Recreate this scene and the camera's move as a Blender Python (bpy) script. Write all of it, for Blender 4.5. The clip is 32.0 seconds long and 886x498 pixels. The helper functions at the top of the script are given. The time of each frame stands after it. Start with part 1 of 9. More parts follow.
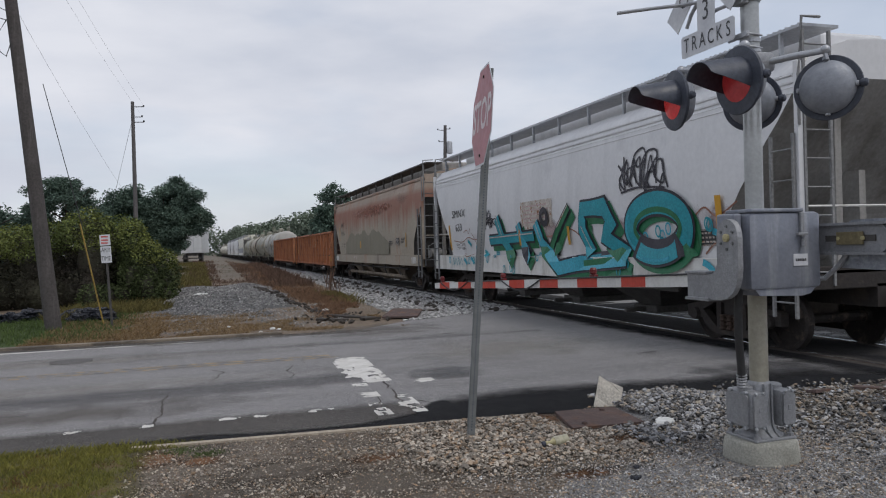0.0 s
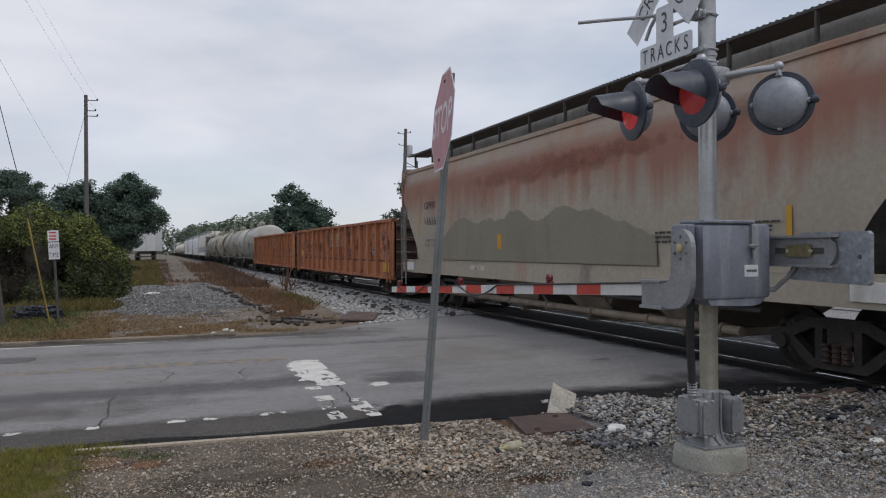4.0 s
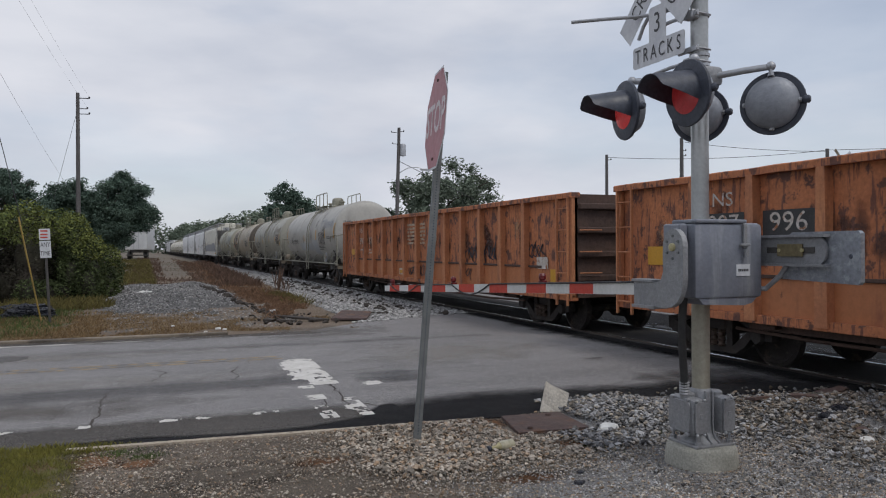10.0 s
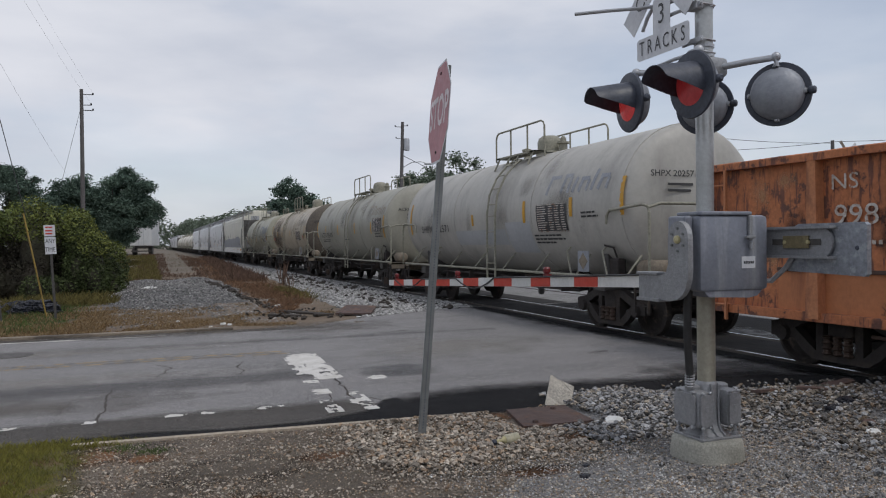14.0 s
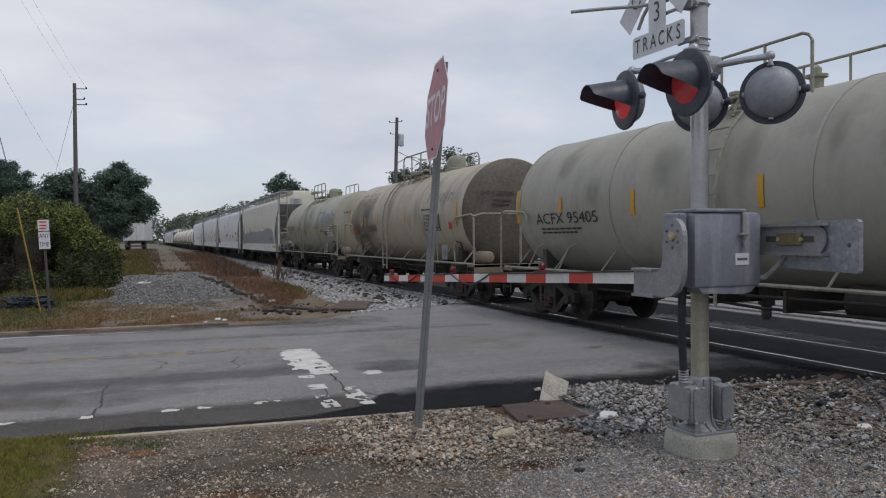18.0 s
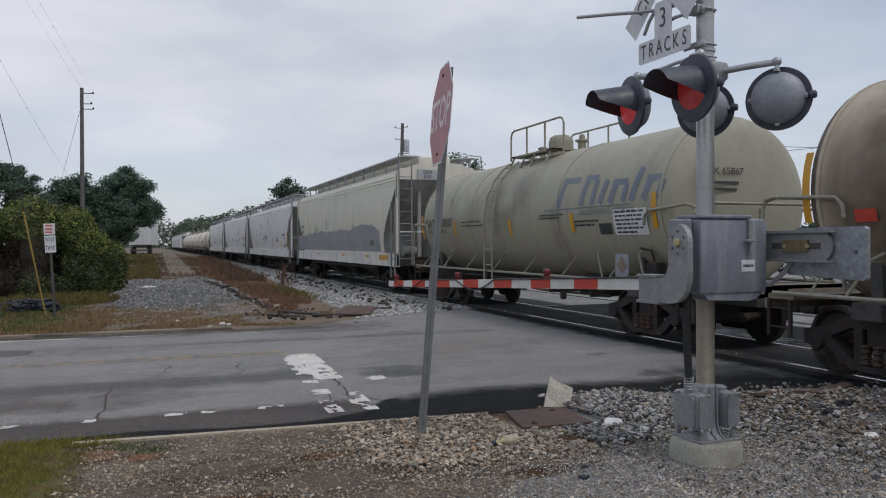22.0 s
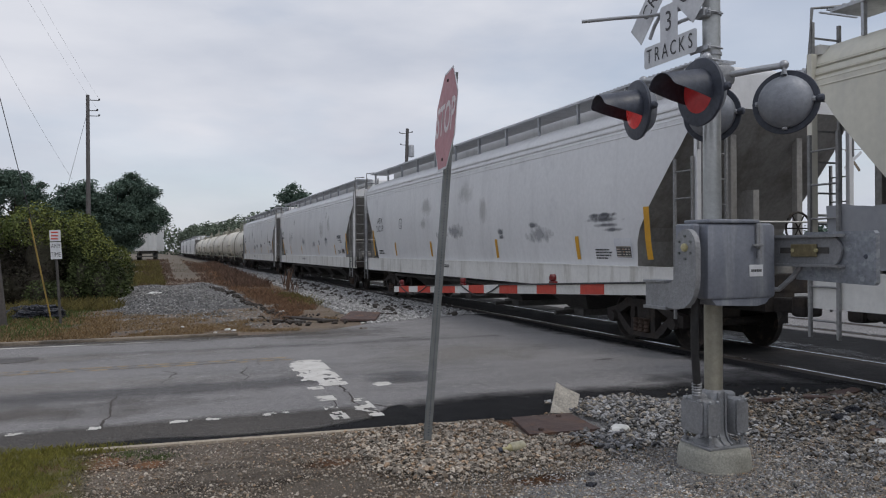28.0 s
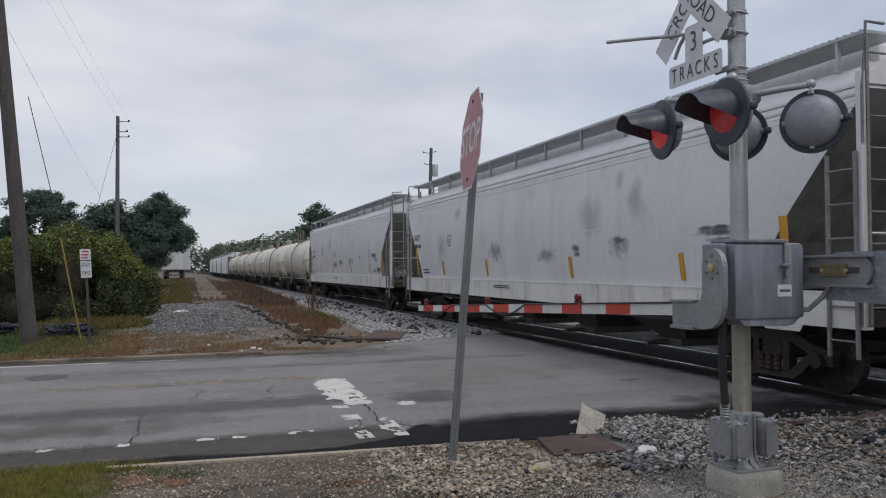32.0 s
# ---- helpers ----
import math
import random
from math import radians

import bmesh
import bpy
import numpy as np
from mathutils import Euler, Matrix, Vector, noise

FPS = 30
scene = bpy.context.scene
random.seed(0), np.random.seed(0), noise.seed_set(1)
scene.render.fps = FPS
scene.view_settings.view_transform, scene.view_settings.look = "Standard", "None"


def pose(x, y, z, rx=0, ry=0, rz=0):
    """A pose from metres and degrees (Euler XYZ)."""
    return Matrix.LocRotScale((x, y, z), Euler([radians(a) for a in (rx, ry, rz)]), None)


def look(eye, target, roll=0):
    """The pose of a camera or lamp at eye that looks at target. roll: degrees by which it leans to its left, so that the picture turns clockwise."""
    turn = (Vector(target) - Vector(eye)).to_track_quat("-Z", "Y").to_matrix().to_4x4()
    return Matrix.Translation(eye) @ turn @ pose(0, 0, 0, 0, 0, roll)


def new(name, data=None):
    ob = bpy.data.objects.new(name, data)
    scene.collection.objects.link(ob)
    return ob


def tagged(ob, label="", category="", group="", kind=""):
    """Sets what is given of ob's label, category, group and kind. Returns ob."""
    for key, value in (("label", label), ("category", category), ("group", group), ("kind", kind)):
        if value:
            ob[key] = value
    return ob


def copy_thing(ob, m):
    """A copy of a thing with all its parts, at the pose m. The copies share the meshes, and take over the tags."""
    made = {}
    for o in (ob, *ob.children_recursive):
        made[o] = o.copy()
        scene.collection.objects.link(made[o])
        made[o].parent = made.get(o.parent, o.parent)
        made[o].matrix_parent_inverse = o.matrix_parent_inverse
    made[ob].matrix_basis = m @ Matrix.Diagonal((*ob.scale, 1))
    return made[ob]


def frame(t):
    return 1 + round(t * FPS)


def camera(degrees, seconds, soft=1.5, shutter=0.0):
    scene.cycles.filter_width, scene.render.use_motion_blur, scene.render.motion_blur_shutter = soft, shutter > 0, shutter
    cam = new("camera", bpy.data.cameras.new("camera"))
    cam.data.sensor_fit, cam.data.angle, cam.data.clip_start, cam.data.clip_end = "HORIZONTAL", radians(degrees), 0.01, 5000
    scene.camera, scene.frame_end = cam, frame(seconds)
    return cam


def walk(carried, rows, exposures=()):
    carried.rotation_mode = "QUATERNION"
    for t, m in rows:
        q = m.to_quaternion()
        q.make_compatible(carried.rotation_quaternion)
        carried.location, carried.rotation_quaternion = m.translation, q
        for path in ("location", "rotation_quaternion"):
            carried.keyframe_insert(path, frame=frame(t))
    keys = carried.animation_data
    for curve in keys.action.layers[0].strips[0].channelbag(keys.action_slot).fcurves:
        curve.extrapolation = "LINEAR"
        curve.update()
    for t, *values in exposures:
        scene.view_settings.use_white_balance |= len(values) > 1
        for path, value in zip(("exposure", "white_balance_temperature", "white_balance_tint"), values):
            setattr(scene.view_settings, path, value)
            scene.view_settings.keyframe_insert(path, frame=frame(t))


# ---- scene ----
cam = camera(60.0, 32.0, soft=1.1)
# seconds, eye (m), heading to the left of +y, tilt up, roll (degrees)
PATH = [
    (0.0, -0.003, -0.021, 1.751, -17.61, -0.24, -1.61),
    (0.5, -0.007, -0.033, 1.761, -17.62, -0.48, -1.62),
    (1.0, -0.011, -0.044, 1.759, -17.81, -0.29, -1.65),
    (1.5, -0.015, -0.037, 1.759, -17.99, -0.22, -1.66),
    (2.0, -0.024, -0.033, 1.755, -18.13, -0.06, -1.37),
    (2.5, -0.013, -0.021, 1.758, -19.19, 0.01, -0.87),
    (3.0, -0.003, -0.007, 1.756, -20.11, 0.08, -0.41),
    (3.5, 0.009, 0.000, 1.751, -20.52, 0.09, -0.36),
    (5.5, 0.000, -0.010, 1.752, -21.74, -0.31, -0.06),
    (6.0, -0.002, -0.013, 1.751, -22.34, -0.31, 0.03),
    (6.5, -0.002, -0.013, 1.753, -22.60, -0.30, 0.05),
    (7.0, -0.006, -0.018, 1.753, -22.68, -0.27, 0.04),
    (7.5, 0.002, -0.020, 1.754, -22.66, -0.24, 0.11),
    (8.0, 0.004, -0.013, 1.749, -22.68, -0.12, 0.21),
    (8.5, 0.010, -0.009, 1.748, -22.48, -0.05, 0.16),
    (9.0, 0.005, -0.014, 1.754, -21.77, -0.07, 0.03),
    (9.5, 0.006, -0.009, 1.752, -21.32, -0.06, 0.00),
    (10.0, 0.011, -0.002, 1.752, -21.25, -0.07, -0.28),
    (10.5, 0.013, 0.009, 1.762, -20.88, -0.14, -0.42),
    (11.0, 0.010, 0.025, 1.752, -20.74, -0.14, -0.31),
    (11.5, 0.007, 0.028, 1.753, -20.77, -0.21, -0.39),
    (12.0, 0.015, 0.023, 1.755, -20.77, -0.19, -0.47),
    (12.5, 0.015, 0.016, 1.752, -20.80, -0.16, -0.54),
    (13.0, 0.011, 0.009, 1.749, -20.86, -0.18, -0.61),
    (13.5, 0.023, 0.008, 1.754, -20.83, -0.37, -0.64),
    (14.0, 0.018, 0.011, 1.747, -20.93, -0.49, -0.59),
    (14.5, 0.009, 0.014, 1.749, -20.95, -0.63, -0.56),
    (16.5, 0.002, -0.003, 1.748, -21.16, -0.82, -0.58),
    (17.0, -0.006, -0.005, 1.749, -21.20, -0.81, -0.56),
    (17.5, -0.012, -0.012, 1.752, -21.35, -0.82, -0.51),
    (18.0, -0.017, -0.018, 1.750, -21.39, -0.81, -0.43),
    (18.5, -0.027, -0.032, 1.755, -21.45, -0.72, -0.39),
    (19.0, -0.026, -0.037, 1.750, -21.54, -0.49, -0.33),
    (19.5, -0.016, -0.032, 1.751, -21.62, -0.47, -0.29),
    (20.0, -0.009, -0.028, 1.755, -21.51, -0.40, -0.32),
    (20.5, -0.011, -0.022, 1.748, -21.43, -0.29, -0.26),
    (21.0, -0.002, -0.014, 1.745, -21.12, -0.29, -0.24),
    (21.5, 0.001, -0.006, 1.741, -21.10, -0.28, -0.20),
    (22.0, -0.007, -0.005, 1.745, -21.02, -0.38, -0.16),
    (22.5, -0.016, -0.007, 1.744, -20.98, -0.62, -0.08),
    (23.0, -0.019, -0.007, 1.743, -20.77, -0.86, -0.12),
    (23.5, -0.019, -0.007, 1.740, -20.53, -0.96, -0.12),
    (24.0, -0.019, 0.001, 1.740, -20.52, -1.25, -0.05),
    (24.5, -0.008, 0.014, 1.736, -20.59, -1.31, -0.06),
    (25.0, -0.003, 0.015, 1.739, -20.67, -1.77, -0.13),
    (25.5, 0.002, 0.022, 1.741, -20.45, -1.82, -0.17),
    (27.5, 0.009, 0.033, 1.751, -20.65, -0.18, -0.35),
    (28.0, 0.003, 0.027, 1.750, -20.64, 0.00, -0.35),
    (28.5, 0.010, 0.022, 1.753, -20.69, 0.15, -0.42),
    (29.0, 0.007, 0.010, 1.758, -20.78, 0.44, -0.46),
    (29.5, -0.001, 0.012, 1.751, -20.83, 0.94, -0.47),
    (30.0, -0.018, 0.009, 1.753, -20.34, 1.28, -0.40),
    (30.5, -0.027, 0.006, 1.752, -20.04, 1.42, -0.35),
    (31.0, -0.030, 0.003, 1.751, -19.46, 1.46, -0.32),
    (31.5, -0.028, 0.002, 1.755, -18.87, 1.39, -0.24),
    (32.0, -0.022, 0.005, 1.755, -18.90, 1.42, -0.30),
]


def aim(x, y, z, yaw, tilt, roll):
    a, b = radians(yaw), radians(tilt)
    way = Vector((-math.sin(a) * math.cos(b), math.cos(a) * math.cos(b), math.sin(b)))
    return look((x, y, z), Vector((x, y, z)) + way, roll)


walk(cam, [(row[0], aim(*row[1:])) for row in PATH], exposures=((0, 0.05), (3.5, 0.04), (6, 0.02), (8, 0.0), (23.5, 0.0), (24.5, 0.04), (25.1, 0.09), (25.5, 0.09), (27.5, 0.0), (32, 0.0)))

# ---- world and sun: bright, thin overcast ----
SUN_UP, SUN_ROT = 58.0, 150.0
world = bpy.data.worlds.new("sky")
scene.world = world
world.use_nodes = True
wn, wl = world.node_tree.nodes, world.node_tree.links
wn.clear()
w_out, w_bg = wn.new("ShaderNodeOutputWorld"), wn.new("ShaderNodeBackground")
w_sky = wn.new("ShaderNodeTexSky")
w_sky.sky_type, w_sky.sun_disc = "NISHITA", False
w_sky.sun_elevation, w_sky.sun_rotation = radians(SUN_UP), radians(SUN_ROT)
w_co, w_map = wn.new("ShaderNodeTexCoord"), wn.new("ShaderNodeMapping")
w_map.inputs["Scale"].default_value = (1.0, 1.0, 3.2)
w_n1, w_n2 = wn.new("ShaderNodeTexNoise"), wn.new("ShaderNodeTexNoise")
w_n1.inputs["Scale"].default_value, w_n1.inputs["Detail"].default_value = 2.3, 7.0
w_n2.inputs["Scale"].default_value, w_n2.inputs["Detail"].default_value = 3.4, 9.0
w_r1, w_r2 = wn.new("ShaderNodeValToRGB"), wn.new("ShaderNodeValToRGB")
w_r1.color_ramp.elements[0].position, w_r1.color_ramp.elements[1].position = 0.36, 0.56
w_r1.color_ramp.elements[0].color, w_r1.color_ramp.elements[1].color = (0.62, 0.62, 0.62, 1), (1, 1, 1, 1)
w_r2.color_ramp.elements[0].position, w_r2.color_ramp.elements[1].position = 0.34, 0.68
w_r2.color_ramp.elements[0].color, w_r2.color_ramp.elements[1].color = (4.45, 4.75, 5.5, 1), (5.95, 6.1, 6.65, 1)
w_mix = wn.new("ShaderNodeMix")
w_mix.data_type = "RGBA"
wl.new(w_co.outputs["Generated"], w_map.inputs["Vector"])
for n in (w_n1, w_n2):
    wl.new(w_map.outputs[0], n.inputs["Vector"])
wl.new(w_n1.outputs["Fac"], w_r1.inputs["Fac"])
wl.new(w_n2.outputs["Fac"], w_r2.inputs["Fac"])
wl.new(w_r1.outputs["Color"], w_mix.inputs["Factor"])
wl.new(w_sky.outputs["Color"], w_mix.inputs["A"])
wl.new(w_r2.outputs["Color"], w_mix.inputs["B"])
wl.new(w_mix.outputs["Result"], w_bg.inputs["Color"])
w_bg.inputs["Strength"].default_value = 0.121
wl.new(w_bg.outputs[0], w_out.inputs["Surface"])
sun_data = bpy.data.lights.new("sun", "SUN")
sun_data.energy, sun_data.angle, sun_data.color = 1.0, radians(14), (1.0, 0.96, 0.9)
sun = new("sun", sun_data)
sun.matrix_basis = look((0, 0, 30), (0 - 30 * math.cos(radians(SUN_UP)) * math.sin(radians(SUN_ROT)), -30 * math.cos(radians(SUN_UP)) * math.cos(radians(SUN_ROT)), 30 - 30 * math.sin(radians(SUN_UP))))

# ---- materials ----
def surf(name, c1, c2=None, c3=None, scale=1.5, fine=25.0, rough=0.7, metal=0.0, bump=0.25, streak=None, streak_w=(0.52, 0.7), grain=0.25, spots=None, spots_at=(0.6, 0.66), spots_scale=4.0, depth=0.02, rnd=0.0, alt=None):
    """Base colour from c1 to c2 by broad noise, grain by fine noise, vertical streaks to c3, spots of another colour."""
    m = bpy.data.materials.new(name)
    m.use_nodes = True
    n, l = m.node_tree.nodes, m.node_tree.links
    b = n["Principled BSDF"]
    co = n.new("ShaderNodeTexCoord")
    c2 = c2 or tuple(v * 0.75 for v in c1)

    def noise_tex(s, detail=6.0, stretch=None):
        t = n.new("ShaderNodeTexNoise")
        t.inputs["Scale"].default_value, t.inputs["Detail"].default_value = s, detail
        t.inputs["Roughness"].default_value = 0.62
        if stretch:
            mp = n.new("ShaderNodeMapping")
            mp.inputs["Scale"].default_value = stretch
            l.new(co.outputs["Object"], mp.inputs["Vector"])
            l.new(mp.outputs[0], t.inputs["Vector"])
        else:
            l.new(co.outputs["Object"], t.inputs["Vector"])
        return t.outputs["Fac"]

    def ramp(fac, a, z):
        r = n.new("ShaderNodeMapRange")
        r.inputs["From Min"].default_value, r.inputs["From Max"].default_value = a, z
        l.new(fac, r.inputs["Value"])
        return r.outputs[0]

    def mix(fac, a, z, mode="MIX"):
        x = n.new("ShaderNodeMix")
        x.data_type, x.blend_type = "RGBA", mode
        for sock, v in (("Factor", fac), ("A", a), ("B", z)):
            if isinstance(v, (tuple, float)):
                x.inputs[sock].default_value = (*v, 1) if isinstance(v, tuple) else v
            else:
                l.new(v, x.inputs[sock])
        return x.outputs["Result"]

    col = mix(ramp(noise_tex(scale), 0.35, 0.65), c1, c2)
    if c3:
        col = mix(ramp(noise_tex(1.0, 5.0, streak or (3.0, 3.0, 0.35)), *streak_w), col, c3)
    if spots:
        col = mix(ramp(noise_tex(spots_scale, 8.0), *spots_at), col, spots)
    fine_n = noise_tex(fine, 4.0)
    if rnd:
        info = n.new("ShaderNodeObjectInfo")
        geo = n.new("ShaderNodeNewGeometry")
        add = n.new("ShaderNodeMath")
        add.operation = "FRACT"
        s2 = n.new("ShaderNodeMath")
        l.new(info.outputs["Random"], s2.inputs[0])
        l.new(geo.outputs["Random Per Island"], s2.inputs[1])
        l.new(s2.outputs[0], add.inputs[0])
        if alt:
            again = n.new("ShaderNodeMath")
            again.operation = "MULTIPLY"
            again.inputs[1].default_value = 7.31
            l.new(add.outputs[0], again.inputs[0])
            turn = n.new("ShaderNodeMath")
            turn.operation = "FRACT"
            l.new(again.outputs[0], turn.inputs[0])
            col = mix(ramp(turn.outputs[0], 0.55, 0.95), col, alt)
        g = ramp(add.outputs[0], 0, 1)
        g.node.inputs["To Min"].default_value, g.node.inputs["To Max"].default_value = 1 - rnd, 1 + rnd
        col = mix(1.0, col, g, "MULTIPLY")
    if grain:
        g = ramp(fine_n, 0.3, 0.7)
        g.node.inputs["To Min"].default_value, g.node.inputs["To Max"].default_value = 1 - grain, 1 + grain
        col = mix(1.0, col, g, "MULTIPLY")
    l.new(col, b.inputs["Base Color"])
    r = ramp(noise_tex(scale * 2.7), 0.3, 0.7)
    r.node.inputs["To Min"].default_value, r.node.inputs["To Max"].default_value = max(0.05, rough - 0.1), min(1, rough + 0.1)
    l.new(r, b.inputs["Roughness"])
    b.inputs["Metallic"].default_value = metal
    if bump:
        bp = n.new("ShaderNodeBump")
        bp.inputs["Strength"].default_value, bp.inputs["Distance"].default_value = bump, depth
        l.new(fine_n, bp.inputs["Height"])
        l.new(bp.outputs[0], b.inputs["Normal"])
    return m


def glow(name, colour, strength, base):
    m = surf(name, base, base, rough=0.35, bump=0.1)
    b = m.node_tree.nodes["Principled BSDF"]
    b.inputs["Emission Color"].default_value, b.inputs["Emission Strength"].default_value = (*colour, 1), strength
    return m


M = {}
M["asphalt"] = surf("asphalt", (0.245, 0.235, 0.235), (0.195, 0.188, 0.189), (0.15, 0.145, 0.147), scale=0.5, fine=52, rough=0.85, bump=0.9, streak=(0.12, 1.5, 1), streak_w=(0.5, 0.8), grain=0.9, spots=(0.3, 0.287, 0.274), spots_at=(0.5, 0.68), spots_scale=11)
M["road_paint"] = surf("worn white road paint", (0.66, 0.64, 0.61), (0.54, 0.52, 0.48), scale=4, fine=50, rough=0.8, bump=0.2, grain=0.15, spots=(0.36, 0.34, 0.31), spots_at=(0.6, 0.72), spots_scale=8)
M["yellow_paint"] = surf("worn yellow road paint", (0.4, 0.29, 0.14), (0.32, 0.23, 0.12), scale=3, fine=50, rough=0.8, bump=0.2, spots=(0.11, 0.108, 0.11), spots_at=(0.47, 0.55), spots_scale=5)
M["asphalt_old"] = surf("warm grey old asphalt", (0.125, 0.117, 0.112), (0.1, 0.094, 0.092), (0.08, 0.076, 0.076), scale=0.8, fine=48, rough=0.9, bump=0.8, streak=(0.4, 3.0, 1), streak_w=(0.5, 0.7), grain=0.6, spots=(0.17, 0.155, 0.14), spots_at=(0.62, 0.7), spots_scale=3)
M["kerb_near"] = surf("pale tan worn concrete", (0.44, 0.38, 0.3), (0.34, 0.285, 0.22), scale=3, fine=40, rough=0.9, bump=0.4, spots=(0.2, 0.165, 0.13), spots_at=(0.58, 0.66), spots_scale=5)
M["kerb_dirty"] = surf("dirty tan concrete", (0.24, 0.2, 0.155), (0.17, 0.14, 0.11), (0.1, 0.085, 0.07), scale=1.2, fine=40, rough=0.9, bump=0.4, streak=(1.2, 1.2, 4), streak_w=(0.5, 0.6))
M["base_concrete"] = surf("mossy pale concrete", (0.37, 0.36, 0.315), (0.28, 0.275, 0.235), scale=5, fine=60, rough=0.9, bump=0.3)
M["verge"] = surf("gravelly dirt", (0.155, 0.122, 0.093), (0.2, 0.163, 0.128), (0.1, 0.083, 0.067), scale=1.1, fine=45, rough=0.95, bump=1.0, streak=(1.3, 1.3, 1), streak_w=(0.5, 0.62), grain=0.5, spots=(0.17, 0.11, 0.065), spots_at=(0.64, 0.72), spots_scale=1.6, depth=0.04)
M["dirt"] = surf("dry dirt with dead grass", (0.14, 0.1, 0.066), (0.18, 0.138, 0.1), (0.085, 0.068, 0.042), scale=0.5, fine=18, rough=0.95, bump=0.8, streak=(0.6, 0.6, 1), streak_w=(0.54, 0.66), grain=0.45, depth=0.05)
M["ground"] = surf("rough ground", (0.12, 0.1, 0.075), (0.165, 0.135, 0.105), (0.085, 0.075, 0.045), scale=0.15, fine=8, rough=0.95, bump=0.8, streak=(0.2, 0.2, 1), grain=0.4, depth=0.06)
M["gravel"] = surf("grey gravel", (0.29, 0.285, 0.28), (0.2, 0.195, 0.19), scale=0.9, fine=22, rough=0.95, bump=1.0, grain=0.6, depth=0.06)
M["mound_gravel"] = surf("dirty grey gravel", (0.135, 0.132, 0.13), (0.09, 0.088, 0.088), (0.135, 0.115, 0.092), scale=0.8, fine=22, rough=0.95, bump=1.0, streak=(0.7, 0.7, 1), streak_w=(0.55, 0.65), grain=0.6, depth=0.06)
M["stone_soiled"] = surf("soiled brown crushed stone", (0.2, 0.178, 0.15), (0.13, 0.115, 0.097), scale=3, fine=60, rough=0.9, bump=0.4, rnd=0.7, alt=(0.17, 0.125, 0.085))
M["stone"] = surf("grey crushed stone", (0.28, 0.28, 0.283), (0.18, 0.18, 0.184), scale=3, fine=60, rough=0.9, bump=0.4, rnd=0.8, alt=(0.26, 0.225, 0.18))
M["stone_grey"] = surf("fine grey stone", (0.42, 0.418, 0.416), (0.27, 0.268, 0.268), scale=3, fine=60, rough=0.9, bump=0.3, rnd=0.75, alt=(0.25, 0.23, 0.2))
M["fine_gravel"] = surf("fine grey gravel bed", (0.25, 0.247, 0.246), (0.18, 0.178, 0.178), scale=1.5, fine=70, rough=0.95, bump=1.0, grain=0.7, spots=(0.17, 0.14, 0.115), spots_at=(0.6, 0.7), spots_scale=1.5, depth=0.03)
M["stone_ballast"] = surf("pale grey ballast stone", (0.37, 0.365, 0.355), (0.27, 0.265, 0.26), scale=3, fine=30, rough=0.9, bump=0.3, rnd=0.6)
M["stone_mound"] = surf("dirty grey stone", (0.23, 0.227, 0.222), (0.15, 0.148, 0.146), scale=1.2, fine=30, rough=0.9, bump=0.3, rnd=0.7, alt=(0.34, 0.33, 0.315))
M["stone_brown"] = surf("brown grey crushed stone", (0.39, 0.345, 0.288), (0.27, 0.235, 0.195), scale=3, fine=60, rough=0.9, bump=0.4, rnd=0.65, alt=(0.26, 0.18, 0.115))
M["grass"] = surf("yellow green grass", (0.22, 0.2, 0.05), (0.14, 0.145, 0.038), scale=2, fine=30, rough=0.8, bump=0.2, rnd=0.35)
M["grass_dull"] = surf("dull olive grass", (0.15, 0.125, 0.045), (0.1, 0.09, 0.035), scale=2, fine=30, rough=0.85, bump=0.2, rnd=0.4)
M["grass_green"] = surf("green grass", (0.1, 0.14, 0.045), (0.065, 0.095, 0.035), scale=2, fine=30, rough=0.8, bump=0.2, rnd=0.35)
M["weeds"] = surf("dry russet weeds", (0.215, 0.13, 0.08), (0.15, 0.092, 0.06), scale=2, fine=20, rough=0.9, bump=0.2, rnd=0.45)
M["weeds_dark"] = surf("dark brown dead weeds", (0.155, 0.1, 0.074), (0.1, 0.067, 0.052), scale=2, fine=20, rough=0.9, bump=0.2, rnd=0.45)
M["straw_brown"] = surf("russet dead grass", (0.19, 0.115, 0.05), (0.13, 0.085, 0.042), scale=2, fine=20, rough=0.9, bump=0.2, rnd=0.4)
M["straw"] = surf("pale dead grass", (0.32, 0.24, 0.14), (0.24, 0.17, 0.1), scale=2, fine=20, rough=0.9, bump=0.2, rnd=0.4)
# green lifted and blued: haze on the farther trees is in the colour
M["leaf"] = surf("dark green leaves", (0.105, 0.15, 0.115), (0.075, 0.112, 0.09), scale=0.4, fine=6, rough=0.85, bump=0.0, rnd=0.4)
# side leaves: the hedge's shade is mixed into this green
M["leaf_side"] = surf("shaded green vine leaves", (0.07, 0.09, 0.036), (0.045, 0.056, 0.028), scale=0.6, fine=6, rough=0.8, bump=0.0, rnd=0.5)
# distance haze painted in as a paler leaf colour
M["leaf_far"] = surf("green leaves paled for haze", (0.165, 0.2, 0.15), (0.125, 0.155, 0.115), scale=0.2, fine=4, rough=0.7, bump=0.0, rnd=0.4)
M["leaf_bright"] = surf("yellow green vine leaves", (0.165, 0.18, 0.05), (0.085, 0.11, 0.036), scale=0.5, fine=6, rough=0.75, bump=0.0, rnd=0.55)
# near-black: the shade of the hedge's hollows is put into the colour
M["leaf_shade"] = surf("vine leaves with hedge shade in colour", (0.045, 0.046, 0.03), (0.04, 0.034, 0.028), scale=0.6, fine=6, rough=0.7, bump=0.0, rnd=0.5)
M["bark"] = surf("dark bark", (0.07, 0.055, 0.045), (0.05, 0.04, 0.033), scale=2, fine=20, rough=0.9, bump=0.6)
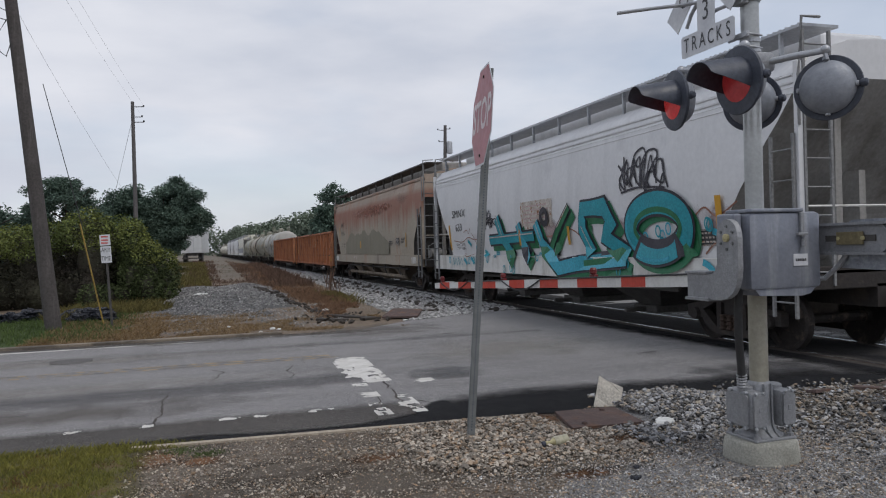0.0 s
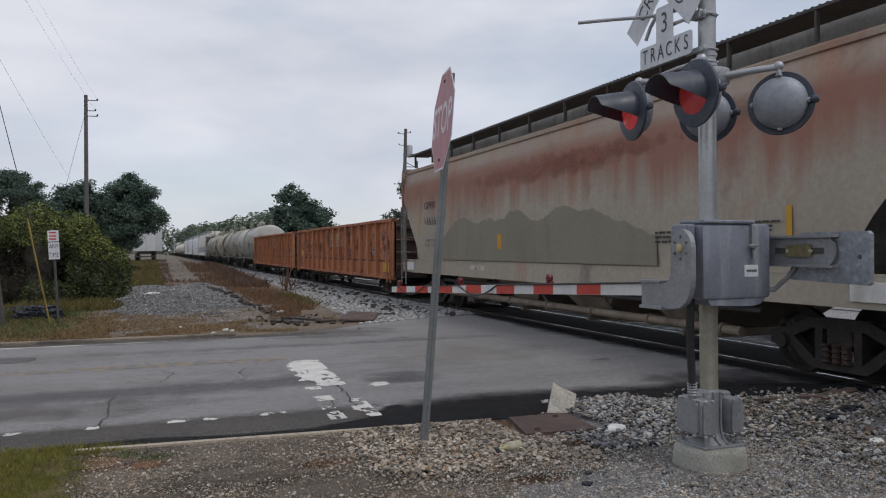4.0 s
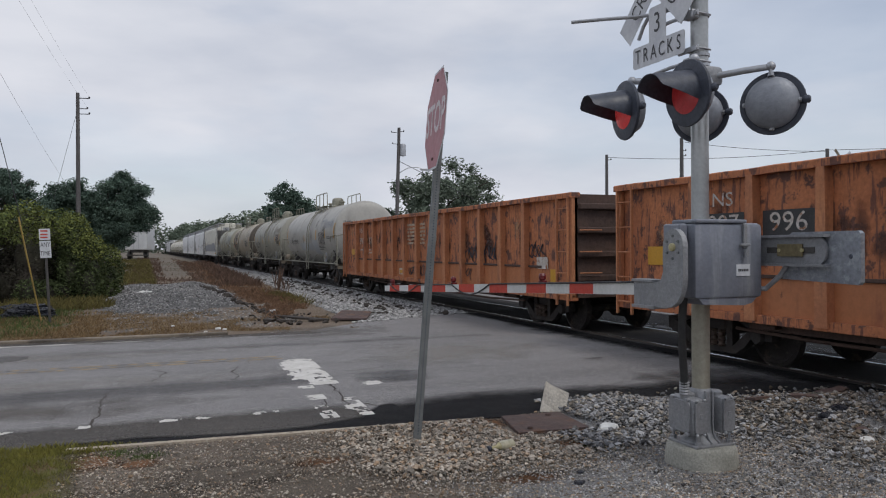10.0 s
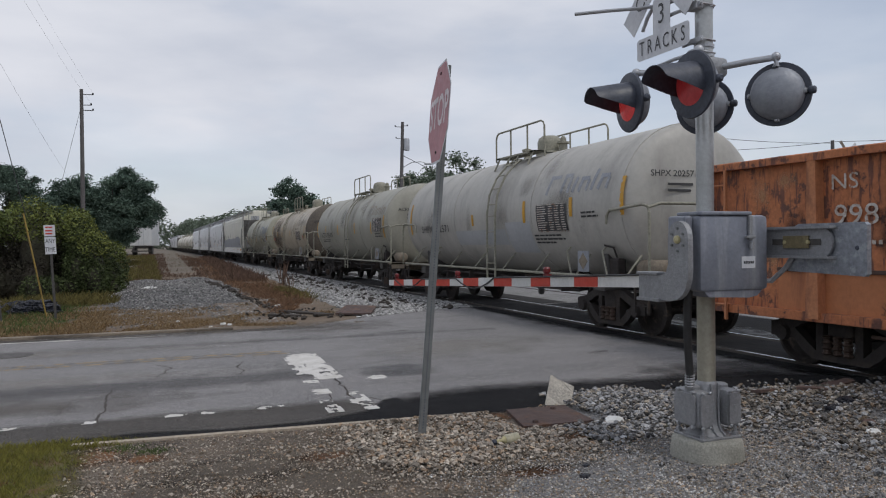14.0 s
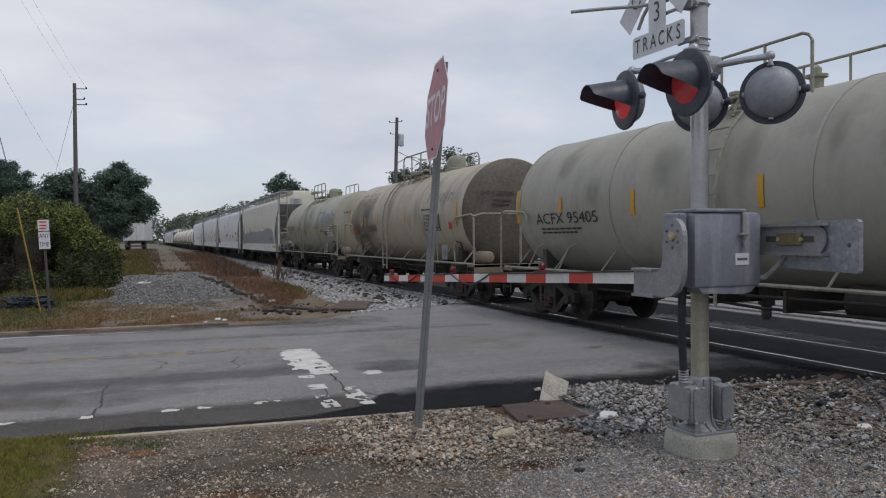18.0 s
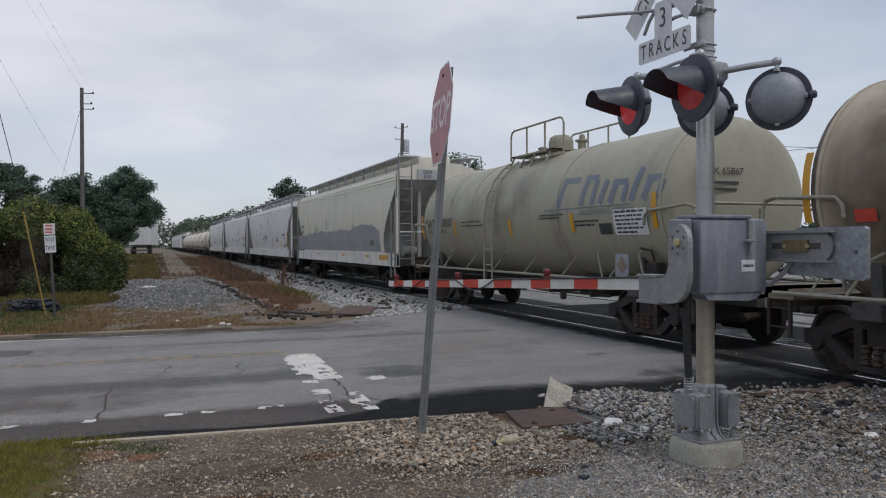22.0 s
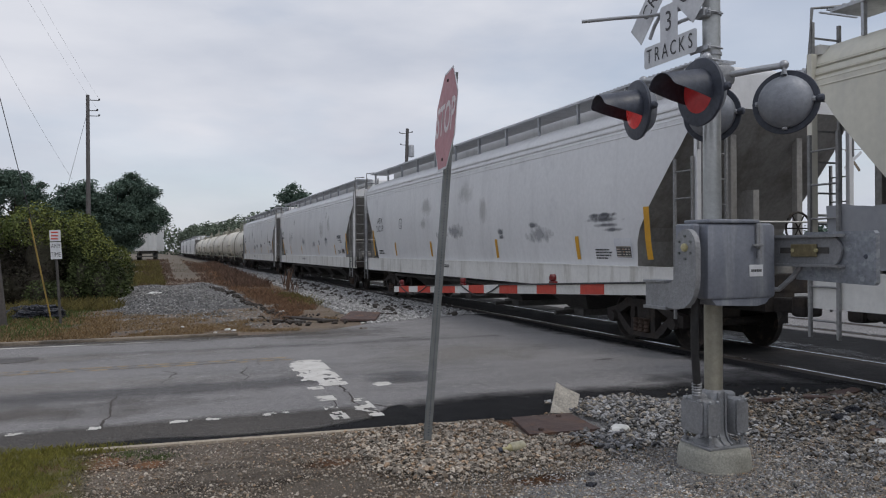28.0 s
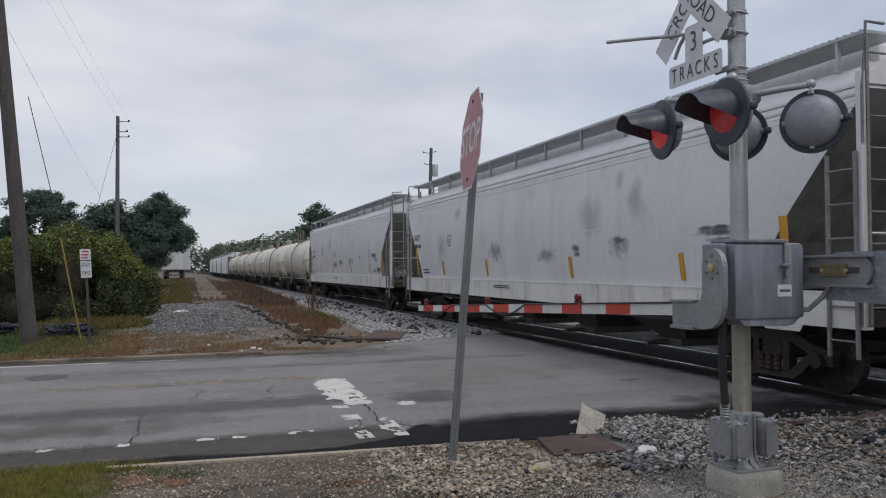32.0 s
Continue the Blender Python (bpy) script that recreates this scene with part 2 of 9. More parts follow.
M["pole_wood"] = surf("weathered pole wood", (0.125, 0.118, 0.117), (0.095, 0.089, 0.088), (0.15, 0.142, 0.14), scale=1, fine=18, rough=0.9, bump=0.5, streak=(14, 14, 0.4))
M["rail_grey"] = surf("grimy grey rail paint", (0.24, 0.24, 0.24), (0.17, 0.17, 0.17), rough=0.6, bump=0.05)
M["galv"] = surf("galvanised steel", (0.45, 0.46, 0.48), (0.36, 0.37, 0.39), scale=4, fine=25, rough=0.45, metal=0.55, bump=0.1, grain=0.12)
M["post_steel"] = surf("weathered perforated steel", (0.2, 0.21, 0.21), (0.15, 0.16, 0.16), scale=4, fine=25, rough=0.6, metal=0.3, bump=0.1, grain=0.12)
M["alu"] = surf("brushed aluminium pole", (0.45, 0.46, 0.46), (0.38, 0.39, 0.385), scale=2, fine=30, rough=0.4, metal=0.6, bump=0.08, grain=0.1)
M["grey_paint"] = surf("weathered grey enamel", (0.24, 0.255, 0.295), (0.18, 0.193, 0.23), (0.35, 0.365, 0.39), scale=3, fine=30, rough=0.45, metal=0.2, bump=0.08, streak=(7, 7, 0.6), streak_w=(0.5, 0.75), grain=0.1)
M["weight_steel"] = surf("mottled galvanised plate", (0.3, 0.32, 0.35), (0.23, 0.245, 0.275), scale=9, fine=30, rough=0.5, metal=0.5, bump=0.1, grain=0.18, spots=(0.36, 0.38, 0.41), spots_at=(0.52, 0.6), spots_scale=14)
M["alu_warm"] = surf("dusty tan mast paint", (0.4, 0.375, 0.3), (0.33, 0.31, 0.25), scale=3, fine=30, rough=0.45, metal=0.35, bump=0.08, grain=0.12)
M["cast_grey"] = surf("cast grey metal", (0.31, 0.315, 0.325), (0.25, 0.255, 0.265), scale=4, fine=40, rough=0.5, metal=0.35, bump=0.25, grain=0.15)
M["lamp_silver"] = surf("dull silver lamp paint", (0.3, 0.315, 0.345), (0.24, 0.255, 0.285), scale=6, fine=25, rough=0.55, metal=0.3, bump=0.15, grain=0.12)
# black raised and blued: veiling lens haze is put into the base colour
M["black"] = surf("black paint lifted for lens haze", (0.048, 0.055, 0.075), (0.06, 0.068, 0.09), scale=3, fine=30, rough=0.5, bump=0.1)
M["rubber"] = surf("black rubber", (0.02, 0.02, 0.021), (0.03, 0.03, 0.03), fine=30, rough=0.6, bump=0.1)
M["red_lit"] = glow("lit red lens", (1.0, 0.08, 0.08), 0.14, (0.42, 0.05, 0.055))
M["red_faint"] = glow("faintly lit red lens", (1.0, 0.06, 0.07), 0.06, (0.3, 0.045, 0.05))
M["red_dim"] = glow("dim red lens", (0.8, 0.02, 0.02), 0.12, (0.25, 0.015, 0.02))
M["arm_white"] = surf("white reflective sheeting", (0.68, 0.68, 0.66), (0.58, 0.58, 0.56), scale=4, fine=30, rough=0.5, bump=0.05, grain=0.08)
M["arm_red"] = surf("red reflective sheeting", (0.56, 0.06, 0.035), (0.48, 0.05, 0.03), scale=4, fine=30, rough=0.5, bump=0.05, grain=0.1)
M["lamp_red"] = surf("small red lamp lens", (0.17, 0.014, 0.014), (0.11, 0.01, 0.012), rough=0.3, bump=0.05)
M["sign_white"] = surf("white sign face", (0.66, 0.67, 0.69), (0.56, 0.57, 0.6), scale=4, fine=30, rough=0.5, bump=0.03, grain=0.06)
M["sign_pink"] = surf("sun-faded red sign face", (0.47, 0.2, 0.22), (0.4, 0.165, 0.185), scale=5, fine=30, rough=0.55, bump=0.03, grain=0.08)
M["sign_text"] = surf("black lettering", (0.05, 0.05, 0.055), (0.07, 0.07, 0.075), rough=0.6, bump=0.0)
M["pale_text"] = surf("faded white lettering", (0.74, 0.67, 0.68), (0.68, 0.6, 0.61), rough=0.6, bump=0.0)
M["rust_plate"] = surf("rusty steel plate", (0.115, 0.075, 0.065), (0.085, 0.06, 0.055), (0.16, 0.085, 0.05), scale=3, fine=40, rough=0.8, metal=0.2, bump=0.3, streak=(4, 4, 4))
M["brass_dull"] = surf("dull brass", (0.24, 0.2, 0.11), (0.18, 0.15, 0.085), scale=6, fine=30, rough=0.5, metal=0.5, bump=0.1)
M["rail"] = surf("rusty rail steel", (0.09, 0.06, 0.045), (0.07, 0.05, 0.04), rough=0.7, metal=0.4, fine=30)
M["rail_top"] = surf("polished rail head", (0.62, 0.62, 0.63), (0.5, 0.5, 0.52), rough=0.22, metal=0.9, bump=0.02, grain=0.08)
M["tie"] = surf("creosoted timber", (0.04, 0.034, 0.03), (0.06, 0.05, 0.042), rough=0.9, bump=0.5)
# rolling stock
M["hop_grey"] = surf("light grey hopper paint", (0.7, 0.7, 0.705), (0.65, 0.65, 0.658), (0.57, 0.57, 0.575), scale=0.5, fine=10, rough=0.45, bump=0.03, streak=(1.6, 1.6, 0.12), streak_w=(0.5, 0.8), grain=0.05, spots=(0.5, 0.5, 0.515), spots_at=(0.6, 0.8), spots_scale=0.9)
M["hop_cream"] = surf("cream grey hopper paint", (0.66, 0.635, 0.54), (0.6, 0.58, 0.5), (0.52, 0.51, 0.46), scale=0.5, fine=10, rough=0.5, bump=0.03, streak=(1.6, 1.6, 0.12), streak_w=(0.5, 0.8), grain=0.05)
M["hop_white"] = surf("dirty white sill paint", (0.72, 0.71, 0.68), (0.62, 0.61, 0.58), (0.46, 0.44, 0.4), scale=1.5, fine=12, rough=0.55, bump=0.05, streak=(3, 3, 0.5), grain=0.08)
M["hop_rust"] = surf("tan hopper paint with rust staining", (0.41, 0.358, 0.285), (0.35, 0.305, 0.243), (0.38, 0.24, 0.165), scale=0.4, fine=12, rough=0.7, bump=0.06, streak=(1.1, 1.1, 0.25), streak_w=(0.52, 0.7), grain=0.1, spots=(0.2, 0.17, 0.14), spots_at=(0.6, 0.72), spots_scale=0.8)
# body grey taken down for grime and for shade below the body
M["hop_slope"] = surf("grimy grey steel with shade in colour", (0.33, 0.32, 0.303), (0.25, 0.24, 0.226), (0.16, 0.147, 0.132), scale=0.9, fine=15, rough=0.7, bump=0.1, streak=(1.5, 1.5, 0.4), streak_w=(0.5, 0.7), grain=0.15)
M["hop_under"] = surf("darker tan underside paint", (0.24, 0.19, 0.14), (0.17, 0.135, 0.1), (0.1, 0.08, 0.062), scale=1.2, fine=15, rough=0.75, bump=0.12, streak=(1.5, 1.5, 0.6), streak_w=(0.5, 0.68), grain=0.15)
# on hopper undersides this dark colour holds shade as well as grime
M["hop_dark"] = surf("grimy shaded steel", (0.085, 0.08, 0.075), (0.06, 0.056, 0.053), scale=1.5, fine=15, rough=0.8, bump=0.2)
M["orange"] = surf("faded orange gondola paint", (0.49, 0.18, 0.075), (0.4, 0.14, 0.06), (0.17, 0.068, 0.045), scale=0.9, fine=18, rough=0.75, bump=0.15, streak=(11.0, 11.0, 1.6), streak_w=(0.53, 0.6), grain=0.2, spots=(0.13, 0.058, 0.042), spots_at=(0.54, 0.6), spots_scale=4.6)
M["orange_low"] = surf("orange lower panel paint", (0.47, 0.18, 0.075), (0.4, 0.15, 0.062), (0.27, 0.098, 0.05), scale=0.7, fine=14, rough=0.7, bump=0.06, streak=(3, 3, 0.6), streak_w=(0.55, 0.72), grain=0.1, spots=(0.09, 0.04, 0.028), spots_at=(0.66, 0.7), spots_scale=2.2)
M["orange_rib"] = surf("bleached orange stake paint", (0.52, 0.22, 0.1), (0.41, 0.16, 0.075), (0.2, 0.08, 0.05), scale=1.2, fine=20, rough=0.75, bump=0.15, streak=(3, 3, 0.8), streak_w=(0.55, 0.7), grain=0.15)
M["gon_dark"] = surf("rusted dark steel", (0.07, 0.045, 0.037), (0.1, 0.058, 0.044), rough=0.85, bump=0.4, fine=20)
M["tank_grey"] = surf("grey tank paint", (0.44, 0.425, 0.385), (0.38, 0.365, 0.335), (0.28, 0.265, 0.24), scale=0.5, fine=10, rough=0.5, bump=0.03, streak=(1.2, 1.6, 0.3), streak_w=(0.5, 0.75), grain=0.06, spots=(0.22, 0.21, 0.2), spots_at=(0.63, 0.75), spots_scale=1.1)
M["tank_olive"] = surf("olive grey tank paint", (0.34, 0.328, 0.272), (0.3, 0.29, 0.245), (0.24, 0.23, 0.192), scale=0.5, fine=10, rough=0.5, bump=0.03, streak=(1.2, 1.6, 0.3), streak_w=(0.5, 0.78), grain=0.06)
M["tank_khaki"] = surf("khaki grey tank paint", (0.345, 0.332, 0.258), (0.3, 0.288, 0.224), (0.23, 0.22, 0.172), scale=0.5, fine=10, rough=0.5, bump=0.03, streak=(1.2, 1.6, 0.3), streak_w=(0.5, 0.78), grain=0.06)
M["tank_tan"] = surf("tan tank paint", (0.43, 0.375, 0.285), (0.37, 0.32, 0.245), (0.24, 0.2, 0.155), scale=0.5, fine=10, rough=0.5, bump=0.03, streak=(1.2, 1.6, 0.3), streak_w=(0.5, 0.75), grain=0.06)
M["tank_white"] = surf("stained white tank paint", (0.74, 0.71, 0.64), (0.66, 0.62, 0.54), (0.46, 0.39, 0.3), scale=0.5, fine=10, rough=0.5, bump=0.03, streak=(1.2, 1.6, 0.3), streak_w=(0.5, 0.72), grain=0.06)
M["tank_end"] = surf("sooty brown tank head", (0.12, 0.1, 0.08), (0.09, 0.075, 0.062), scale=0.8, fine=12, rough=0.7, bump=0.05)
M["tank_gear"] = surf("olive fittings paint", (0.3, 0.29, 0.23), (0.24, 0.23, 0.18), scale=2, fine=20, rough=0.6, bump=0.1)
M["plank"] = surf("weathered tan walkway", (0.24, 0.2, 0.15), (0.17, 0.14, 0.11), scale=2, fine=20, rough=0.85, bump=0.3, streak=(1, 9, 9), grain=0.2)
M["truck"] = surf("dusty rusted cast steel", (0.034, 0.028, 0.025), (0.024, 0.02, 0.019), (0.062, 0.047, 0.036), scale=2, fine=20, rough=0.85, bump=0.3, streak=(2, 2, 2))
M["wheel"] = surf("worn wheel steel", (0.045, 0.038, 0.034), (0.033, 0.028, 0.026), scale=3, fine=25, rough=0.7, metal=0.3, bump=0.15, spots=(0.11, 0.085, 0.07), spots_at=(0.55, 0.65), spots_scale=5)
M["mark_yellow"] = surf("yellow reflective tape", (0.6, 0.31, 0.02), (0.52, 0.27, 0.02), rough=0.5, bump=0.02, grain=0.08)
M["mark_black"] = surf("black stencil paint", (0.03, 0.03, 0.032), (0.05, 0.05, 0.05), rough=0.6, bump=0)
M["mark_white"] = surf("white stencil paint", (0.6, 0.57, 0.53), (0.42, 0.36, 0.3), rough=0.7, bump=0, scale=6, spots=(0.3, 0.13, 0.06), spots_at=(0.56, 0.62), spots_scale=9)
M["ghost_white"] = surf("rubbed white paint", (0.5, 0.41, 0.3), (0.42, 0.33, 0.24), rough=0.75, bump=0, scale=3, spots=(0.3, 0.115, 0.055), spots_at=(0.53, 0.58), spots_scale=7)
M["tank_faded"] = surf("faded brown lettering paint", (0.24, 0.21, 0.165), (0.27, 0.235, 0.185), rough=0.6, bump=0)
M["deep_blue"] = surf("worn blue lettering paint", (0.14, 0.172, 0.215), (0.18, 0.205, 0.24), rough=0.6, bump=0)
M["mark_blue"] = surf("faded blue lettering paint", (0.27, 0.285, 0.31), (0.31, 0.32, 0.335), rough=0.6, bump=0)
M["g_teal"] = surf("teal spray paint", (0.015, 0.25, 0.3), (0.02, 0.31, 0.38), scale=1.5, rough=0.5, bump=0)
M["g_sky"] = surf("light blue spray paint", (0.06, 0.4, 0.52), (0.04, 0.32, 0.42), scale=1.5, rough=0.5, bump=0)
M["g_green"] = surf("green spray paint", (0.015, 0.13, 0.05), (0.02, 0.17, 0.08), scale=1.5, rough=0.5, bump=0)
M["g_dark"] = surf("dark spray paint outline", (0.022, 0.02, 0.03), (0.035, 0.03, 0.04), rough=0.5, bump=0)
M["trailer"] = surf("white trailer panel", (0.62, 0.63, 0.63), (0.54, 0.55, 0.55), rough=0.5, bump=0.03, grain=0.06)
M["bag"] = surf("black plastic bag", (0.012, 0.013, 0.018), (0.02, 0.022, 0.03), rough=0.3, bump=0.9, fine=9, depth=0.08)
M["bag"].node_tree.nodes["Principled BSDF"].inputs["Specular IOR Level"].default_value = 0.3
M["bottle_body"] = surf("cream plastic", (0.46, 0.43, 0.31), (0.38, 0.35, 0.24), rough=0.35, bump=0.05)
M["deep_blue_plastic"] = surf("blue plastic", (0.05, 0.06, 0.16), (0.04, 0.045, 0.1), rough=0.4, bump=0.1)
M["bottle"] = surf("yellowish plastic", (0.45, 0.4, 0.22), (0.38, 0.33, 0.17), rough=0.35, bump=0.05)
M["wire"] = surf("black cable", (0.03, 0.03, 0.032), (0.04, 0.04, 0.042), rough=0.6, bump=0)
M["primer"] = surf("grey primer patch", (0.3, 0.31, 0.335), (0.265, 0.275, 0.295), (0.35, 0.355, 0.37), scale=0.8, fine=12, rough=0.6, bump=0.03, streak=(1.5, 1.5, 0.3), streak_w=(0.5, 0.75), grain=0.06)
M["olive_patch"] = surf("olive grey overspray", (0.225, 0.207, 0.155), (0.255, 0.232, 0.175), (0.2, 0.182, 0.138), scale=0.5, fine=12, rough=0.75, bump=0.04, streak=(1.2, 1.2, 0.2), grain=0.08)
M["pale_patch"] = surf("pale grey paint patch", (0.4, 0.41, 0.42), (0.35, 0.36, 0.37), scale=1, fine=12, rough=0.6, bump=0.02, grain=0.06)
M["smudge"] = surf("painted-over smudge", (0.42, 0.425, 0.445), (0.46, 0.465, 0.48), scale=3, fine=14, rough=0.6, bump=0, spots=(0.45, 0.455, 0.47), spots_at=(0.48, 0.56), spots_scale=4)
M["mark_rust"] = surf("rust brown paint", (0.3, 0.14, 0.09), (0.24, 0.11, 0.075), rough=0.7, bump=0)
M["panel_red"] = surf("faint red print", (0.45, 0.3, 0.29), (0.5, 0.38, 0.36), rough=0.6, bump=0)


def stained_by_height(m, colour, low, high, wobble, stretch=(0.9, 0.9, 0.25), fade=None):
    """Rust run down from the roof: mixes a colour in above a ragged height."""
    n, l = m.node_tree.nodes, m.node_tree.links
    b = n["Principled BSDF"]
    old = b.inputs["Base Color"].links[0].from_socket
    co, sep, mp, nz = n.new("ShaderNodeTexCoord"), n.new("ShaderNodeSeparateXYZ"), n.new("ShaderNodeMapping"), n.new("ShaderNodeTexNoise")
    mp.inputs["Scale"].default_value = stretch
    nz.inputs["Scale"].default_value, nz.inputs["Detail"].default_value = 2.0, 8.0
    l.new(co.outputs["Object"], sep.inputs[0])
    l.new(co.outputs["Object"], mp.inputs["Vector"])
    l.new(mp.outputs[0], nz.inputs["Vector"])
    mul, rng_node, mx = n.new("ShaderNodeMath"), n.new("ShaderNodeMapRange"), n.new("ShaderNodeMix")
    mul.operation = "MULTIPLY_ADD"
    mul.inputs[1].default_value = wobble
    l.new(nz.outputs["Fac"], mul.inputs[0])
    l.new(sep.outputs["Z"], mul.inputs[2])
    rng_node.inputs["From Min"].default_value, rng_node.inputs["From Max"].default_value = low, high
    l.new(mul.outputs[0], rng_node.inputs["Value"])
    mx.data_type = "RGBA"
    fac = rng_node.outputs[0]
    if fade:
        top, both = n.new("ShaderNodeMapRange"), n.new("ShaderNodeMath")
        top.inputs["From Min"].default_value, top.inputs["From Max"].default_value = fade
        top.inputs["To Min"].default_value, top.inputs["To Max"].default_value = 0.85, 0.25
        l.new(sep.outputs["Z"], top.inputs["Value"])
        both.operation = "MULTIPLY"
        l.new(fac, both.inputs[0])
        l.new(top.outputs[0], both.inputs[1])
        fac = both.outputs[0]
    l.new(fac, mx.inputs["Factor"])
    l.new(old, mx.inputs["A"])
    mx.inputs["B"].default_value = (*colour, 1)
    l.new(mx.outputs["Result"], b.inputs["Base Color"])


stained_by_height(M["hop_rust"], (0.29, 0.115, 0.075), 3.35, 4.1, 1.5, (1.7, 1.7, 0.09), (3.72, 3.95))
# track oil and the train's shade together in one dark colour
M["oily"] = surf("track bed darkened by oil and painted shade", (0.035, 0.033, 0.033), (0.05, 0.047, 0.046), scale=1.2, fine=25, rough=0.85, bump=0.7, grain=0.4, depth=0.03)
M["pale_concrete"] = surf("pale broken concrete", (0.58, 0.54, 0.47), (0.48, 0.44, 0.38), scale=4, fine=40, rough=0.9, bump=0.4)
M["guard_yellow"] = surf("dull yellow plastic", (0.3, 0.2, 0.04), (0.24, 0.16, 0.035), rough=0.6, bump=0.05)


def soft_stain(name, colour, strength=0.8, scale=5.0, plane=(0.0, 1.0, 1.0)):
    """A rubbed mark whose edge fades into the paint below it."""
    m = surf(name, colour, tuple(v * 1.15 for v in colour), rough=0.6, bump=0)
    n, l = m.node_tree.nodes, m.node_tree.links
    co, nz, off, gap, rng_node, mul = n.new("ShaderNodeTexCoord"), n.new("ShaderNodeTexNoise"), n.new("ShaderNodeVectorMath"), n.new("ShaderNodeVectorMath"), n.new("ShaderNodeMapRange"), n.new("ShaderNodeMath")
    off.operation, gap.operation, mul.operation = "SUBTRACT", "LENGTH", "MULTIPLY_ADD"
    off.inputs[1].default_value = (0.5, 0.5, 0.5)
    flat = n.new("ShaderNodeVectorMath")
    flat.operation = "MULTIPLY"
    flat.inputs[1].default_value = plane
    nz.inputs["Scale"].default_value, nz.inputs["Detail"].default_value = scale, 6.0
    l.new(co.outputs["Object"], nz.inputs["Vector"])
    l.new(co.outputs["Generated"], off.inputs[0])
    l.new(off.outputs[0], flat.inputs[0])
    l.new(flat.outputs[0], gap.inputs[0])
    mul.inputs[1].default_value = 0.7
    l.new(nz.outputs["Fac"], mul.inputs[0])
    l.new(gap.outputs["Value"], mul.inputs[2])
    rng_node.inputs["From Min"].default_value, rng_node.inputs["From Max"].default_value = 0.45, 0.78
    rng_node.inputs["To Min"].default_value, rng_node.inputs["To Max"].default_value = strength, 0.0
    l.new(mul.outputs[0], rng_node.inputs["Value"])
    l.new(rng_node.outputs[0], n["Principled BSDF"].inputs["Alpha"])
    return m


def covered(name, base, spread_f=0.5, scale=6.0, strength=1.0):
    """A ground layer that thins out towards its edge: how much of it lies where is the mesh's own cover value, broken up by noise."""
    m = base
    m.name = name
    n, l = m.node_tree.nodes, m.node_tree.links
    att, co, nz, mul, rng_node = n.new("ShaderNodeAttribute"), n.new("ShaderNodeTexCoord"), n.new("ShaderNodeTexNoise"), n.new("ShaderNodeMath"), n.new("ShaderNodeMapRange")
    att.attribute_name = "cover"
    nz.inputs["Scale"].default_value, nz.inputs["Detail"].default_value, nz.inputs["Roughness"].default_value = scale, 9.0, 0.7
    l.new(co.outputs["Object"], nz.inputs["Vector"])
    mul.operation = "MULTIPLY_ADD"
    mul.inputs[1].default_value = spread_f * 2
    l.new(nz.outputs["Fac"], mul.inputs[0])
    l.new(att.outputs["Fac"], mul.inputs[2])
    rng_node.inputs["From Min"].default_value, rng_node.inputs["From Max"].default_value = spread_f + 0.22, spread_f + 0.78
    rng_node.inputs["To Max"].default_value = strength
    l.new(mul.outputs[0], rng_node.inputs["Value"])
    l.new(rng_node.outputs[0], n["Principled BSDF"].inputs["Alpha"])
    return m


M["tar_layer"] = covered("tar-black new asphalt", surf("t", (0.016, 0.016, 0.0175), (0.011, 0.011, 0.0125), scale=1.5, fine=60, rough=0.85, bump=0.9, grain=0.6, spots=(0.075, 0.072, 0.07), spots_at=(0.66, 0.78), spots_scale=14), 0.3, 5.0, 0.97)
M["old_layer"] = covered("brown crumbling old asphalt", surf("t", (0.12, 0.108, 0.097), (0.092, 0.083, 0.075), scale=1.2, fine=48, rough=0.9, bump=0.9, grain=0.7, spots=(0.18, 0.16, 0.14), spots_at=(0.6, 0.7), spots_scale=6), 0.5, 4.0, 0.6)
M["lane_layer"] = covered("dark tyre-worn lane", surf("t", (0.1, 0.097, 0.098), (0.085, 0.083, 0.085), scale=1.2, fine=50, rough=0.85, bump=0.6, grain=0.6), 0.7, 1.3, 0.4)
M["rust_layer"] = covered("rust-stained grit", surf("t", (0.21, 0.095, 0.035), (0.14, 0.07, 0.033), scale=5, fine=45, rough=0.95, bump=0.9, grain=0.5, depth=0.03), 0.45, 9.0, 0.9)
M["soil_layer"] = covered("bare brown soil", surf("t", (0.19, 0.155, 0.12), (0.145, 0.12, 0.095), scale=6, fine=90, rough=0.95, bump=1.0, grain=0.8, depth=0.03), 0.6, 5.0, 0.85)
M["gutter_layer"] = covered("gutter dirt", surf("t", (0.085, 0.068, 0.055), (0.05, 0.043, 0.038), scale=1.5, fine=40, rough=0.9, bump=0.6, grain=0.5, spots=(0.2, 0.16, 0.12), spots_at=(0.58, 0.66), spots_scale=2.0), 0.5, 3.0, 0.9)
M["turf_layer"] = covered("mossy olive turf", surf("t", (0.15, 0.135, 0.04), (0.1, 0.085, 0.035), scale=3, fine=60, rough=0.95, bump=0.8, grain=0.5, spots=(0.15, 0.085, 0.04), spots_at=(0.55, 0.65), spots_scale=2.5, depth=0.03), 0.5, 5.0, 0.95)
for name in ("tar_layer", "oily", "old_layer"):
    M[name].node_tree.nodes["Principled BSDF"].inputs["Specular IOR Level"].default_value = 0.15
M["soft_dark"] = soft_stain("dark rubbed smudge", (0.13, 0.135, 0.15), 0.75)
M["soft_pink"] = soft_stain("pinkish spray haze", (0.4, 0.3, 0.29), 0.7, 3.0)
M["soft_brown"] = soft_stain("brown spill stain", (0.17, 0.125, 0.085), 0.5, 1.2)
